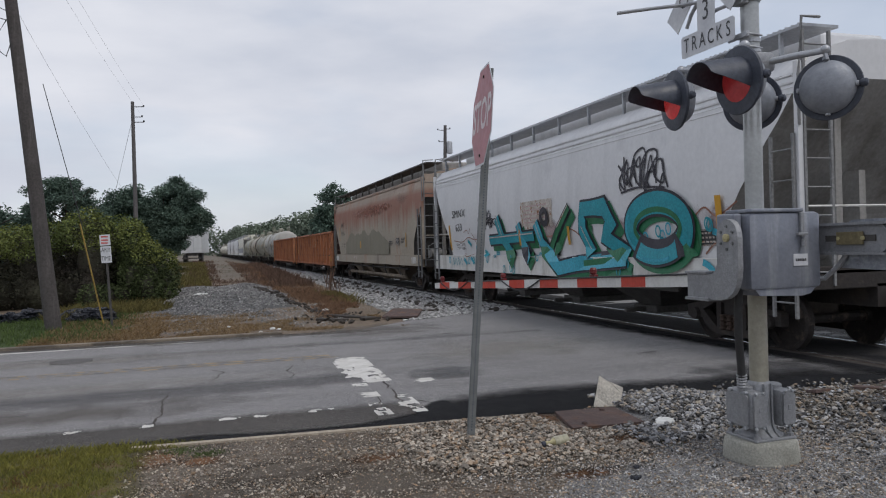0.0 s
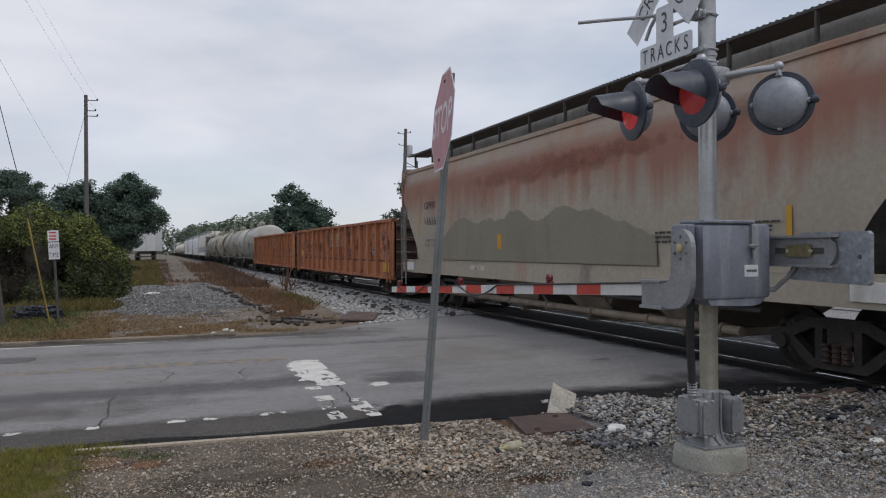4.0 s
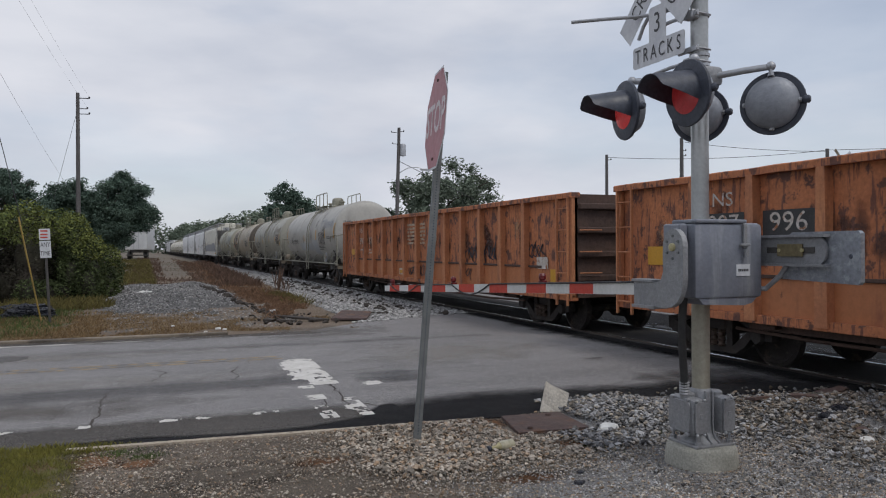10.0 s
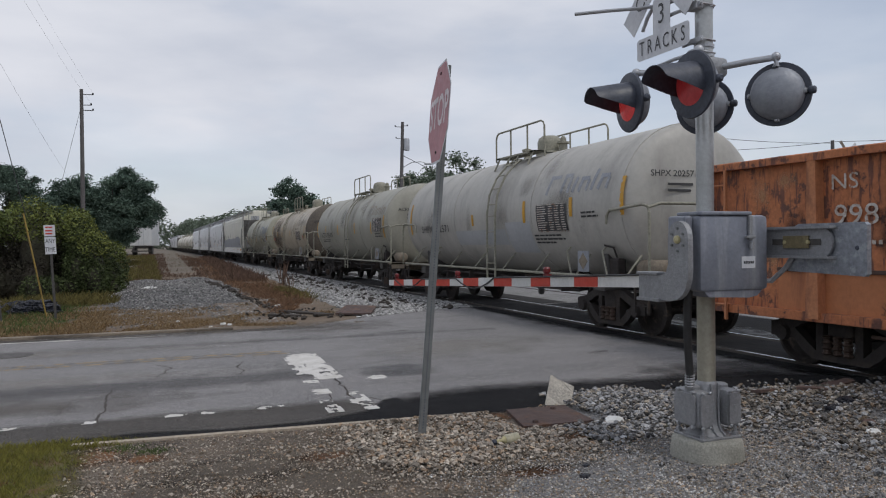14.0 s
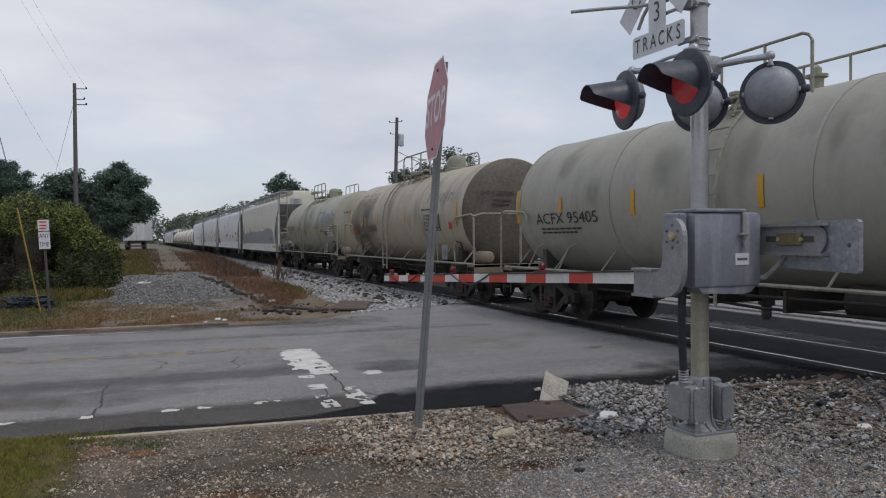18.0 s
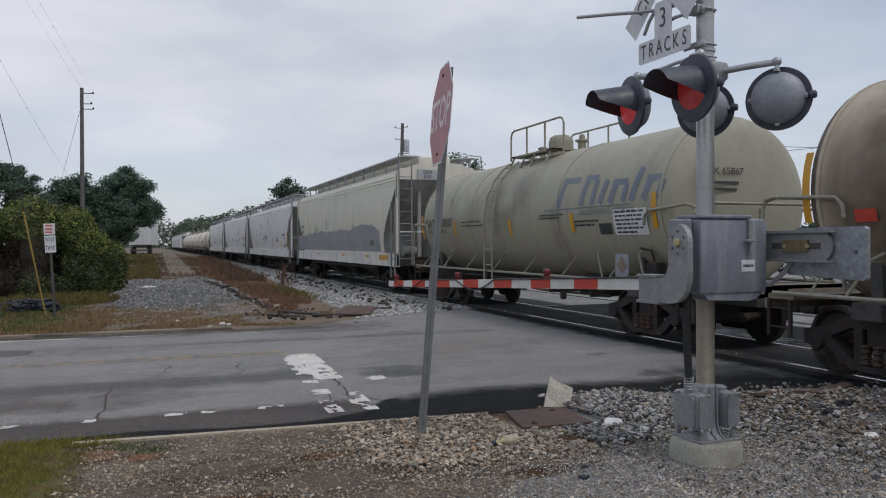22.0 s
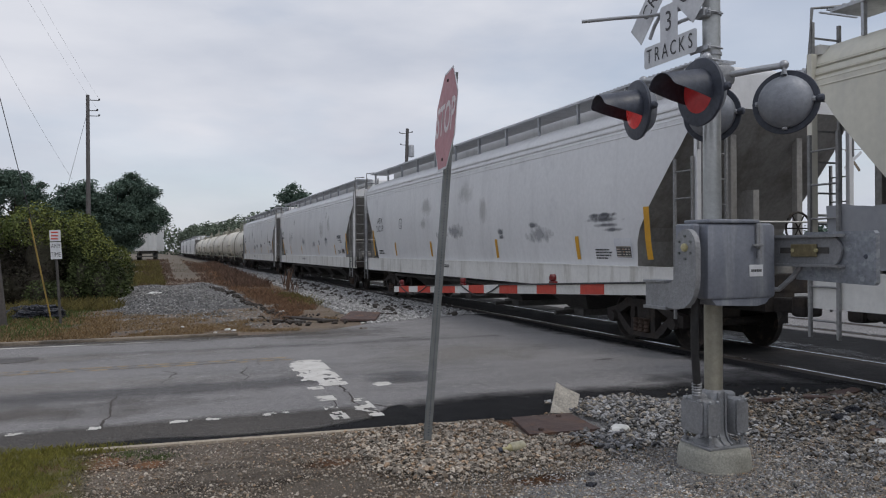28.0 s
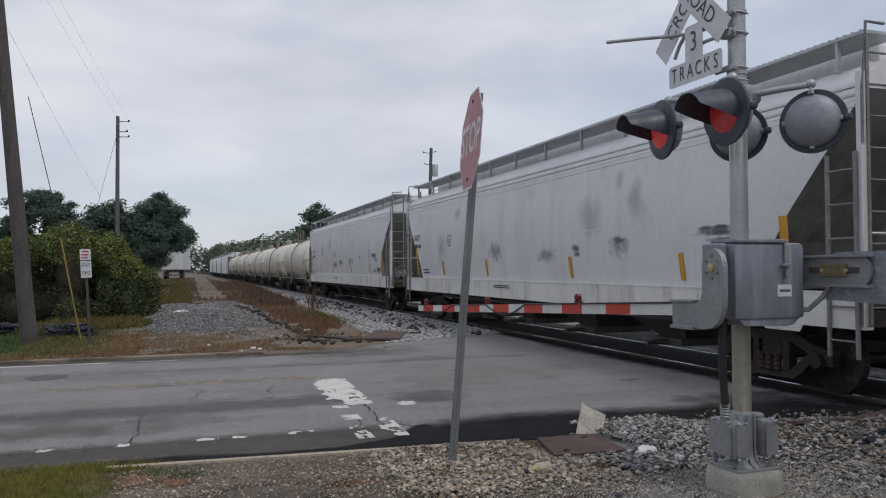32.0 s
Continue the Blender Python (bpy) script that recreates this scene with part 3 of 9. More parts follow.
M["soft_grey"] = soft_stain("grey rubbed smudge", (0.3, 0.305, 0.32), 0.6)
M["soft_rust"] = soft_stain("dark rusty run", (0.085, 0.035, 0.024), 0.75, 5.0)
M["soft_pale"] = soft_stain("bleached scuff", (0.55, 0.3, 0.16), 0.5, 6.0)
M["soft_film"] = soft_stain("thin grime film", (0.36, 0.35, 0.335), 0.3, 2.5)
M["soft_red"] = soft_stain("faded red paint", (0.3, 0.115, 0.075), 0.65, 2.0)
M["soft_soot"] = soft_stain("sooty spill", (0.17, 0.155, 0.13), 0.25, 2.0)
M["floor_oil"] = soft_stain("oil stain on asphalt", (0.04, 0.039, 0.041), 0.75, 2.0, (1.0, 1.0, 0.0))
M["floor_dust"] = soft_stain("pale dust on asphalt", (0.27, 0.25, 0.225), 0.45, 1.5, (1.0, 1.0, 0.0))
M["floor_brown"] = soft_stain("brown grime on asphalt", (0.1, 0.085, 0.07), 0.6, 2.0, (1.0, 1.0, 0.0))
M["floor_smear"] = soft_stain("grey smear on asphalt", (0.1, 0.098, 0.1), 0.6, 2.0, (1.0, 1.0, 0.0))
for name in ("leaf", "leaf_far", "leaf_bright", "leaf_shade", "leaf_side", "grass", "grass_dull", "grass_green", "weeds", "weeds_dark", "straw", "straw_brown"):
    M[name].node_tree.nodes["Principled BSDF"].inputs["Specular IOR Level"].default_value = 0.12


# ---- mesh helpers ----
def part(name, bm, material, parent=None, label=""):
    """Link a bmesh as one mesh object, under a thing or a part when given."""
    me = bpy.data.meshes.new(name)
    bmesh.ops.recalc_face_normals(bm, faces=bm.faces)
    bm.to_mesh(me)
    bm.free()
    me.materials.append(M[material])
    ob = new(name, me)
    if parent:
        ob.parent = parent
    if label:
        ob["label"] = label
    return ob


def raw(name, verts, faces, material, parent=None, smooth=False):
    me = bpy.data.meshes.new(name)
    me.from_pydata(verts, [], faces)
    me.materials.append(M[material])
    if smooth:
        me.polygons.foreach_set("use_smooth", [True] * len(me.polygons))
    ob = new(name, me)
    if parent:
        ob.parent = parent
    return ob


def smooth_all(ob, angle=40):
    ob.data.polygons.foreach_set("use_smooth", [True] * len(ob.data.polygons))
    ob.data.set_sharp_from_angle(angle=radians(angle))
    return ob


def box(bm, x0, x1, y0, y1, z0, z1, bevel=0.0, m=None):
    v = [bm.verts.new((x, y, z)) for x in (x0, x1) for y in (y0, y1) for z in (z0, z1)]
    fs = [bm.faces.new([v[i] for i in q]) for q in ((0, 1, 3, 2), (4, 6, 7, 5), (0, 4, 5, 1), (2, 3, 7, 6), (0, 2, 6, 4), (1, 5, 7, 3))]
    if bevel:
        es = list({e for f in fs for e in f.edges})
        out = bmesh.ops.bevel(bm, geom=es, offset=bevel, segments=2, affect="EDGES", profile=0.5)
        v = list({w for f in out["faces"] for w in f.verts})
    if m is not None:
        bmesh.ops.transform(bm, matrix=m, verts=v)
    return v


def tube(bm, pts, r, seg=8, r2=None, closed_ends=True):
    """A round bar through the points."""
    pts = [Vector(p) for p in pts]
    rings = []
    for i, p in enumerate(pts):
        d = (pts[min(i + 1, len(pts) - 1)] - pts[max(i - 1, 0)]).normalized()
        a = d.cross(Vector((0, 0, 1)) if abs(d.z) < 0.9 else Vector((1, 0, 0))).normalized()
        b = d.cross(a)
        rad = r if r2 is None else r + (r2 - r) * i / (len(pts) - 1)
        rings.append([bm.verts.new(p + a * rad * math.cos(k * math.tau / seg) + b * rad * math.sin(k * math.tau / seg)) for k in range(seg)])
    for r0, r1 in zip(rings, rings[1:]):
        for k in range(seg):
            bm.faces.new((r0[k], r0[(k + 1) % seg], r1[(k + 1) % seg], r1[k]))
    if closed_ends:
        bm.faces.new(rings[0])
        bm.faces.new(rings[-1][::-1])


def lathe(bm, prof, axis="z", seg=24, at=(0, 0, 0)):
    """Turn a profile of (radius, along) round an axis."""
    rings = []
    for r, h in prof:
        ring = []
        for k in range(seg):
            c, s = r * math.cos(k * math.tau / seg), r * math.sin(k * math.tau / seg)
            p = {"z": (c, s, h), "x": (h, c, s), "y": (c, h, s)}[axis]
            ring.append(bm.verts.new(Vector(p) + Vector(at)))
        rings.append(ring)
    for r0, r1 in zip(rings, rings[1:]):
        for k in range(seg):
            bm.faces.new((r0[k], r0[(k + 1) % seg], r1[(k + 1) % seg], r1[k]))
    bm.faces.new(rings[0])
    bm.faces.new(rings[-1][::-1])


def slab(bm, outline, lo, hi, axis="z"):
    """A plate with the given outline, from lo to hi along an axis."""
    def place(a, b, c):
        return {"z": (a, b, c), "x": (c, a, b), "y": (a, c, b)}[axis]
    v0 = [bm.verts.new(place(a, b, lo)) for a, b in outline]
    v1 = [bm.verts.new(place(a, b, hi)) for a, b in outline]
    n = len(outline)
    bm.faces.new(v0)
    bm.faces.new(v1[::-1])
    for i in range(n):
        bm.faces.new((v0[i], v0[(i + 1) % n], v1[(i + 1) % n], v1[i]))


def rounded(y0, y1, z0, z1, r=0.03, n=4):
    pts = []
    for cy, cz, a0 in ((y1 - r, z1 - r, 0), (y0 + r, z1 - r, 90), (y0 + r, z0 + r, 180), (y1 - r, z0 + r, 270)):
        pts += [(cy + r * math.cos(radians(a0 + 90 * k / n)), cz + r * math.sin(radians(a0 + 90 * k / n))) for k in range(n + 1)]
    return pts


def writing(text, size, place, material, parent, name="lettering", label="", thick=0.0, bold=0.0, squeeze=1.0, align="CENTER"):
    """Built-in font as a mesh; place(u, v) lays its plane coordinates (metres) into the parent's space."""
    cu = bpy.data.curves.new(name, "FONT")
    cu.body, cu.size, cu.align_x, cu.align_y, cu.offset = text, size, align, "CENTER", bold
    cu.resolution_u = 3
    tmp = bpy.data.objects.new("tmp", cu)
    scene.collection.objects.link(tmp)
    me = bpy.data.meshes.new_from_object(tmp.evaluated_get(bpy.context.evaluated_depsgraph_get()))
    bpy.data.objects.remove(tmp)
    for v in me.vertices:
        v.co = Vector(place(v.co.x * squeeze, v.co.y))
    me.materials.clear()
    me.materials.append(M[material])
    me.name = name
    ob = new(name, me)
    ob.parent = parent
    if label:
        ob["label"] = label
    return ob


def thing(name, label, category, at=None, group="", kind=""):
    ob = new(name)
    ob.empty_display_size = 0.2
    if at is not None:
        ob.matrix_basis = at
    return tagged(ob, label, category, group, kind)


# ---- ground, road, tracks ----
def step(a, b, v):
    t = min(1.0, max(0.0, (v - a) / (b - a)))
    return t * t * (3 - 2 * t)


def lay(x, y):
    """Height of the natural ground."""
    return 0.6 * step(40, 110, y) * (1 - step(2.5, 6.5, x))


def spread(a, b, near, far):
    out, s = [0.0], near
    while out[-1] < far:
        out.append(out[-1] + s)
        s *= 1.25
    return out


xs = sorted({-v for v in spread(0, 0, 2.0, 1800)} | set(spread(0, 0, 2.0, 1800)))
ys = sorted({-v + 10 for v in spread(0, 0, 3.0, 1800)} | {v + 10 for v in spread(0, 0, 3.0, 1800)})
raw("ground", [(x, y, lay(x, y) - 0.06) for y in ys for x in xs], [(j * len(xs) + i, j * len(xs) + i + 1, (j + 1) * len(xs) + i + 1, (j + 1) * len(xs) + i) for j in range(len(ys) - 1) for i in range(len(xs) - 1)], "ground")
tagged(bpy.data.objects["ground"], "rough ground with patchy dry grass", "ground", kind="structure")


def sheet(name, outline, z, thick, material, label, category):
    bm = bmesh.new()
    slab(bm, outline, z - thick, z)
    return tagged(part(name, bm, material), label, category, kind="structure")


def ragged(pts, amp, n=6, seed=0.0):
    """An outline with a crumbled edge."""
    out = []
    for (x0, y0), (x1, y1) in zip(pts, pts[1:] + pts[:1]):
        for k in range(n):
            x, y = x0 + (x1 - x0) * k / n, y0 + (y1 - y0) * k / n
            w = 0.0 if k == 0 else amp
            out.append((x + w * noise.noise((x * 5, y * 5, seed)), y + w * noise.noise((x * 5, y * 5, seed + 7))))
    return out


def layer(name, x0, x1, y0, y1, d, cover, z, material, label, category):
    """A thin ground layer on a grid; cover(x, y) runs from 0 (none) to 1 (full)."""
    nx, ny = max(2, round((x1 - x0) / d)), max(2, round((y1 - y0) / d))
    pts = [(x0 + (x1 - x0) * i / nx, y0 + (y1 - y0) * j / ny) for j in range(ny + 1) for i in range(nx + 1)]
    val = [max(0.0, min(1.0, cover(x, y))) for x, y in pts]
    q = [(j * (nx + 1) + i, j * (nx + 1) + i + 1, (j + 1) * (nx + 1) + i + 1, (j + 1) * (nx + 1) + i) for j in range(ny) for i in range(nx)]
    ob = raw(name, [(x, y, z) for x, y in pts], [f for f in q if max(val[k] for k in f) > 0], material)
    ob.data.attributes.new("cover", "FLOAT", "POINT").data.foreach_set("value", val)
    return tagged(ob, label, category, kind="structure")


def line_y(ks, x):
    for (a, za), (b, zb) in zip(ks, ks[1:]):
        if x <= b:
            return za + (zb - za) * (x - a) / (b - a)
    return ks[-1][1]


sheet("road", [(-90, 7.95), (-1.3, 7.6), (-0.64, 7.44), (1.47, 7.29), (3.1, 7.17), (3.4, 7.4), (4.86, 7.72), (5.8, 7.68), (6.65, 7.25), (7.24, 7.02), (8.07, 6.65), (9.5, 6.2), (90, 6.0), (90, 19.0), (12, 19.2), (8.2, 18.9), (6.6, 18.5), (4.6, 17.5), (3.2, 16.25), (1.7, 16.05), (-90, 16.2)], 0.0, 0.1, "asphalt", "worn grey asphalt road at a level crossing", "road")
sheet("verge", [(-60, -40), (60, -40), (60, 6.0), (9.5, 6.2), (8.07, 6.65), (7.24, 7.02), (6.65, 7.25), (5.8, 7.68), (4.86, 7.72), (3.4, 7.4), (3.1, 7.16), (1.47, 7.27), (-0.64, 7.42), (-1.3, 7.58), (-60, 7.93)], -0.005, 0.1, "verge", "bare gravelly dirt verge beside the road", "verge")
bm = bmesh.new()
for i in range(9):
    x0, x1 = -0.66 + i * 0.43, -0.66 + i * 0.43 + 0.428
    y0, y1 = 7.42 - 0.071 * (x0 + 0.66), 7.42 - 0.071 * (x1 + 0.66)
    slab(bm, [(x0, y0 - 0.04), (x1, y1 - 0.04), (x1, y1 + 0.035), (x0, y0 + 0.035)], -0.08, 0.016)
tagged(part("kerb", bm, "kerb_near"), "worn flush concrete kerb edge", "kerb", kind="structure")
bm = bmesh.new()
box(bm, -60, 1.6, 16.24, 16.4, -0.1, 0.055, 0.02)
tagged(part("far_kerb", bm, "kerb_dirty"), "stained raised concrete kerb", "kerb", kind="structure")
sheet("ballast", ragged([(8.4, 19.0), (12, 19.2), (60, 19.0), (60, 400), (12.0, 400), (7.0, 75), (5.75, 40), (5.25, 28), (4.9, 21), (4.7, 17.7), (6.6, 18.6)], 0.3, 10), -0.01, 0.1, "gravel", "grey crushed stone ballast beside the track", "ballast")
sheet("dirt_lot", [(-30, 16.45), (1.7, 16.3), (3.2, 16.3), (4.6, 17.5), (5.0, 21), (5.4, 28), (5.9, 40), (6.6, 62), (-30, 62)], -0.012, 0.05, "dirt", "dry dirt lot with dead grass", "lot")
for k, cx in enumerate((9.35, 14.0, 18.6)):
    for rx in (cx - 0.755, cx + 0.755):
        bm = bmesh.new()
        box(bm, rx - 0.035, rx + 0.035, -200, 400, -0.08, 0.012, 0.006)
        tr = tagged(part("rail", bm, "rail"), "steel rail of the level crossing", "rail", group="rails", kind="structure")
        bm = bmesh.new()
        box(bm, rx - 0.025, rx + 0.025, -200, 400, 0.0105, 0.016)
        part("rail_head", bm, "rail_top", tr, "polished running surface")
        for side in (-1, 1):
            bm = bmesh.new()
            x0 = rx + side * 0.04
            box(bm, min(x0, x0 + side * 0.14), max(x0, x0 + side * 0.14), 5.9, 19.3, -0.05, 0.004)
            part("flangeway", bm, "tie", tr, "dark rubber flangeway strip")
# dark sheets below carry the train's painted shade along with the oil
layer("oily_crossing", 7.5, 13.2, 6.3, 19.0, 0.12, lambda x, y: min((x - 7.75) / 0.5, (12.9 - x) / 0.5), 0.0026, "tar_layer", "asphalt under the train blackened by oil and painted shade", "track bed")
sheet("track_bed", [(8.42, 6.2), (10.28, 6.1), (10.28, 19.3), (8.42, 19.1)], 0.003, 0.03, "oily", "asphalt between the rails darkened by oil and painted shade", "track bed")
sheet("oily_ballast", ragged([(7.15, 19.2), (11.2, 19.3), (11.2, 380), (8.2, 380), (8.1, 60), (7.85, 30), (7.6, 24)], 0.25, 12), 0.0, 0.03, "oily", "ballast under the train blackened by oil and painted shade", "ballast")
sheet("oily_ballast", ragged([(7.9, -60), (11.2, -60), (11.2, 5.9), (9.3, 6.1), (8.3, 6.5), (7.8, 5.6)], 0.2, 12), 0.0, 0.03, "oily", "ballast under the train blackened by oil and painted shade", "ballast")
EDGE = ((4.9, 7.64), (5.8, 7.6), (6.6, 7.18), (7.2, 6.95), (8.1, 6.5), (9.3, 6.1))
layer("oily_margin", 5.2, 9.0, 5.9, 8.1, 0.08, lambda x, y: min((y - line_y(EDGE, x) + 0.5) / 0.3, (line_y(EDGE, x) + 0.42 - y) / 0.25, (x - 5.4) / 0.6), 0.004, "tar_layer", "oil-blackened grit along the road edge", "grit")
layer("grass_bed", -8, 0.2, 3.0, 7.5, 0.1, lambda x, y: (-0.55 - x) / 0.5 + 0.5 - 0.3 * (1 - step(5.2, 6.2, y)), 0.003, "turf_layer", "short yellow green grass on the verge", "grass")
sheet("grass_strip", ragged([(-40, 16.5), (-2.3, 16.5), (-2.0, 19.0), (-2.4, 22.5), (-5, 24.5), (-40, 24.5)], 0.4, 10), 0.0, 0.02, "grass_green", "green grass strip behind the far kerb", "grass")
layer("road_shoulder", -12, 2.6, 7.2, 9.0, 0.1, lambda x, y: min((y - 7.3 + 0.071 * (x - 1.47)) / 0.1 + 0.4, (8.62 - 0.02 * abs(x) - y) / 0.4) * (1 - step(1.9, 2.5, x)), 0.0015, "old_layer", "warm grey crumbling strip of older asphalt by the kerb", "road patch")
# gutter dirt, with the far kerb's shade painted into the same strip
layer("gutter_dirt", -20, 3.4, 15.4, 16.24, 0.12, lambda x, y: (y - 15.75 + 0.1 * noise.noise((x * 0.8, 1.0, 2.0)) + 0.1 * step(0.5, 2.5, x)) / 0.3, 0.0016, "gutter_layer", "dark gutter strip of dirt and painted kerb shade", "road patch")
layer("tyre_lane", -20, 2.2, 9.3, 11.4, 0.15, lambda x, y: 1.0 - abs(y - 10.25 - 0.02 * x) / 0.75, 0.0018, "lane_layer", "dark tyre-worn lane in the asphalt", "road patch")
layer("tyre_lane", -20, 6.5, 13.2, 15.0, 0.15, lambda x, y: 0.6 - abs(y - 14.1) / 0.8, 0.0018, "lane_layer", "dark tyre-worn lane in the asphalt", "road patch")
layer("oil_smear", 2.4, 3.8, 9.3, 10.7, 0.08, lambda x, y: 1.1 - math.hypot((x - 3.1) / 0.55, (y - 9.9 + 0.25 * (x - 3.0)) / 0.32), 0.0021, "lane_layer", "dark oily smear on the asphalt", "stain")
for cx, cy, rx, ry, mat_name, label in ((3.1, 6.97, 0.3, 0.16, "rust_layer", "orange rust stain in the gravel"), (-0.05, 6.75, 0.16, 0.14, "rust_layer", "rusty patch in the gravel"), (-0.42, 6.95, 0.2, 0.24, "rust_layer", "rusty patch in the gravel"), (1.35, 6.25, 0.22, 0.12, "rust_layer", "rusty patch in the gravel"), (3.55, 5.95, 0.28, 0.16, "rust_layer", "rusty patch in the gravel"), (2.75, 5.2, 0.25, 0.12, "rust_layer", "rusty patch in the gravel"), (0.45, 5.3, 0.4, 0.2, "rust_layer", "rusty patch in the gravel"), (0.62, 6.15, 0.55, 0.3, "soil_layer", "bare brown soil in the gravel"), (1.2, 5.6, 0.6, 0.35, "soil_layer", "bare brown soil in the gravel"), (-0.2, 5.75, 0.5, 0.3, "soil_layer", "bare brown soil in the gravel"), (2.9, 5.5, 0.6, 0.3, "soil_layer", "bare brown soil in the gravel")):
    layer("stained_ground", cx - 2 * rx, cx + 2 * rx, cy - 2 * ry, cy + 2 * ry, rx / 5, lambda x, y: 1.25 - 0.75 * math.hypot((x - cx) / rx, (y - cy) / ry), 0.0, mat_name, label, "stain")
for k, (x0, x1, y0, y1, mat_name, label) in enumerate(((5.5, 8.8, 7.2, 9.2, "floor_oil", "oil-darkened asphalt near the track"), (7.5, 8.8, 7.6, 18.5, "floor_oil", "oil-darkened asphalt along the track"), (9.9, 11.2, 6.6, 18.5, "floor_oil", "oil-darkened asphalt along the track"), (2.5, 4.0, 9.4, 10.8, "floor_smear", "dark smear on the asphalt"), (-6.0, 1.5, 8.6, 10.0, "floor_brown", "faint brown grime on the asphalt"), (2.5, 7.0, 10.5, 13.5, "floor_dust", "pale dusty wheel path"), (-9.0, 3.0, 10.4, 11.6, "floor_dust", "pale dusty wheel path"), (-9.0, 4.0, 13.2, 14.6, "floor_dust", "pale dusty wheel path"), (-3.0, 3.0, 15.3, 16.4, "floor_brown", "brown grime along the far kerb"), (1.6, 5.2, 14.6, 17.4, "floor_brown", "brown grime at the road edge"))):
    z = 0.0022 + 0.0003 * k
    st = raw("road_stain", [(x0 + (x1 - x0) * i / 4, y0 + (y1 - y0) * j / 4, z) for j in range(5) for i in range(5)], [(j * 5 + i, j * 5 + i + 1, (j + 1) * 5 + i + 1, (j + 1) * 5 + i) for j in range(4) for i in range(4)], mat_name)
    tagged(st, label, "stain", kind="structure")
sheet("gravel_patch", ragged([(1.9, 1.5), (9.0, 1.5), (7.9, 5.6), (8.1, 6.5), (7.2, 6.95), (6.6, 7.18), (5.8, 7.6), (4.9, 7.64), (3.5, 7.3), (3.3, 6.4), (2.9, 5.7), (2.3, 4.8)], 0.3, 10, 5.0), -0.002, 0.03, "fine_gravel", "bed of fine grey gravel round the signal", "gravel")


# ---- rolling stock ----
TRACK, TANK_R, TANK_Z = 9.35, 1.48, 2.42


def run(t):
    """Metres the train has gone at t seconds."""
    return 5.38 * t + 0.01375 * max(0.0, t - 7.0) ** 2


def ladder(parent, x, y0, y1, z0, z1, rungs, material, name="ladder", across=None):
    """Two stiles and rungs; across: stiles at x values instead, for an end ladder at y0."""
    bm = bmesh.new()
    ends = [(x, y0), (x, y1)] if across is None else [(across[0], y0), (across[1], y0)]
    for a, b in ends:
        box(bm, a - 0.02, a + 0.02, b - 0.02, b + 0.02, z0, z1)
    for i in range(rungs):
        z = z0 + (z1 - z0) * (i + 0.5) / rungs
        tube(bm, [(*ends[0], z), (*ends[1], z)], 0.014, 6)
    return part(name, bm, material, parent)


def truck(car, y, moving=True, wheels=None):
    """A freight truck: bolster, two cast side frames with springs, and two wheelsets."""
    bm = bmesh.new()
    box(bm, -1.1, 1.1, -0.2, 0.2, 0.42, 0.72, 0.03)
    for s in (-1, 1):
        x0, x1 = sorted((s * 0.98, s * 1.12))
        for e in (-1, 1):
            # pedestal, top compression member, diagonal tension member and column, leaving open windows
            slab(bm, [(e * 1.14, 0.4), (e * 1.14, 0.6), (e * 0.82, 0.66), (e * 0.45, 0.82), (0, 0.82), (0, 0.68), (e * 0.4, 0.68), (e * 0.72, 0.54), (e * 0.74, 0.4)], x0, x1, "x")
            slab(bm, [(e * 0.74, 0.4), (e * 0.72, 0.54), (e * 0.36, 0.26), (0, 0.26), (0, 0.15), (e * 0.42, 0.15), (e * 0.6, 0.26)], x0, x1, "x")
            slab(bm, [(e * 0.24, 0.26), (e * 0.24, 0.68), (e * 0.36, 0.68), (e * 0.36, 0.26)], x0, x1, "x")
        for yy in (-0.9, 0.9):
            lathe(bm, [(0.05, s * 1.19 - 0.0), (0.1, s * 1.185), (0.115, s * 1.12)], "x", 12, (0, yy, 0.457))
    tr = part("truck", bm, "truck", car, "rusted cast steel truck")
    tr.location = (0, y, 0)
    for s in (-1, 1):
        bm = bmesh.new()
        for yy in (-0.16, 0.0, 0.16):
            lathe(bm, [p for k in range(4) for p in ((0.05, 0.24 + 0.07 * k), (0.07, 0.26 + 0.07 * k), (0.05, 0.28 + 0.07 * k))], "z", 8, (s * 1.14, yy, 0))
        part("spring_nest", bm, "rail", tr)
    for yy in (-0.89, 0.89):
        bm = bmesh.new()
        tube(bm, [(-1.05, 0, 0), (1.05, 0, 0)], 0.08, 10)
        for s in (-1, 1):
            lathe(bm, [(0.1, s * 0.69), (0.13, s * 0.75), (0.34, s * 0.72), (0.4, s * 0.69), (0.457, s * 0.69), (0.457, s * 0.8), (0.4, s * 0.82), (0.36, s * 0.76), (0.16, s * 0.8), (0.11, s * 0.84)], "x", 28)
            for k in range(3):
                a = k * math.tau / 3
                box(bm, s * 0.765 - 0.015, s * 0.765 + 0.015, 0.2 * math.cos(a) - 0.05, 0.2 * math.cos(a) + 0.05, 0.2 * math.sin(a) - 0.05, 0.2 * math.sin(a) + 0.05)
        w = smooth_all(part("wheelset", bm, "wheel", tr), 35)
        w.location = (0, yy, 0.457)
        if wheels is not None:
            wheels.append((w, yy))
    return tr


def coupler(car, y, s, material="truck"):
    bm = bmesh.new()
    box(bm, -0.12, 0.12, min(y, y + s * 0.55), max(y, y + s * 0.55), 0.72, 0.95, 0.03)
    box(bm, -0.19, 0.19, min(y + s * 0.5, y + s * 0.78), max(y + s * 0.5, y + s * 0.78), 0.68, 0.99, 0.05)
    part("coupler", bm, material, car)


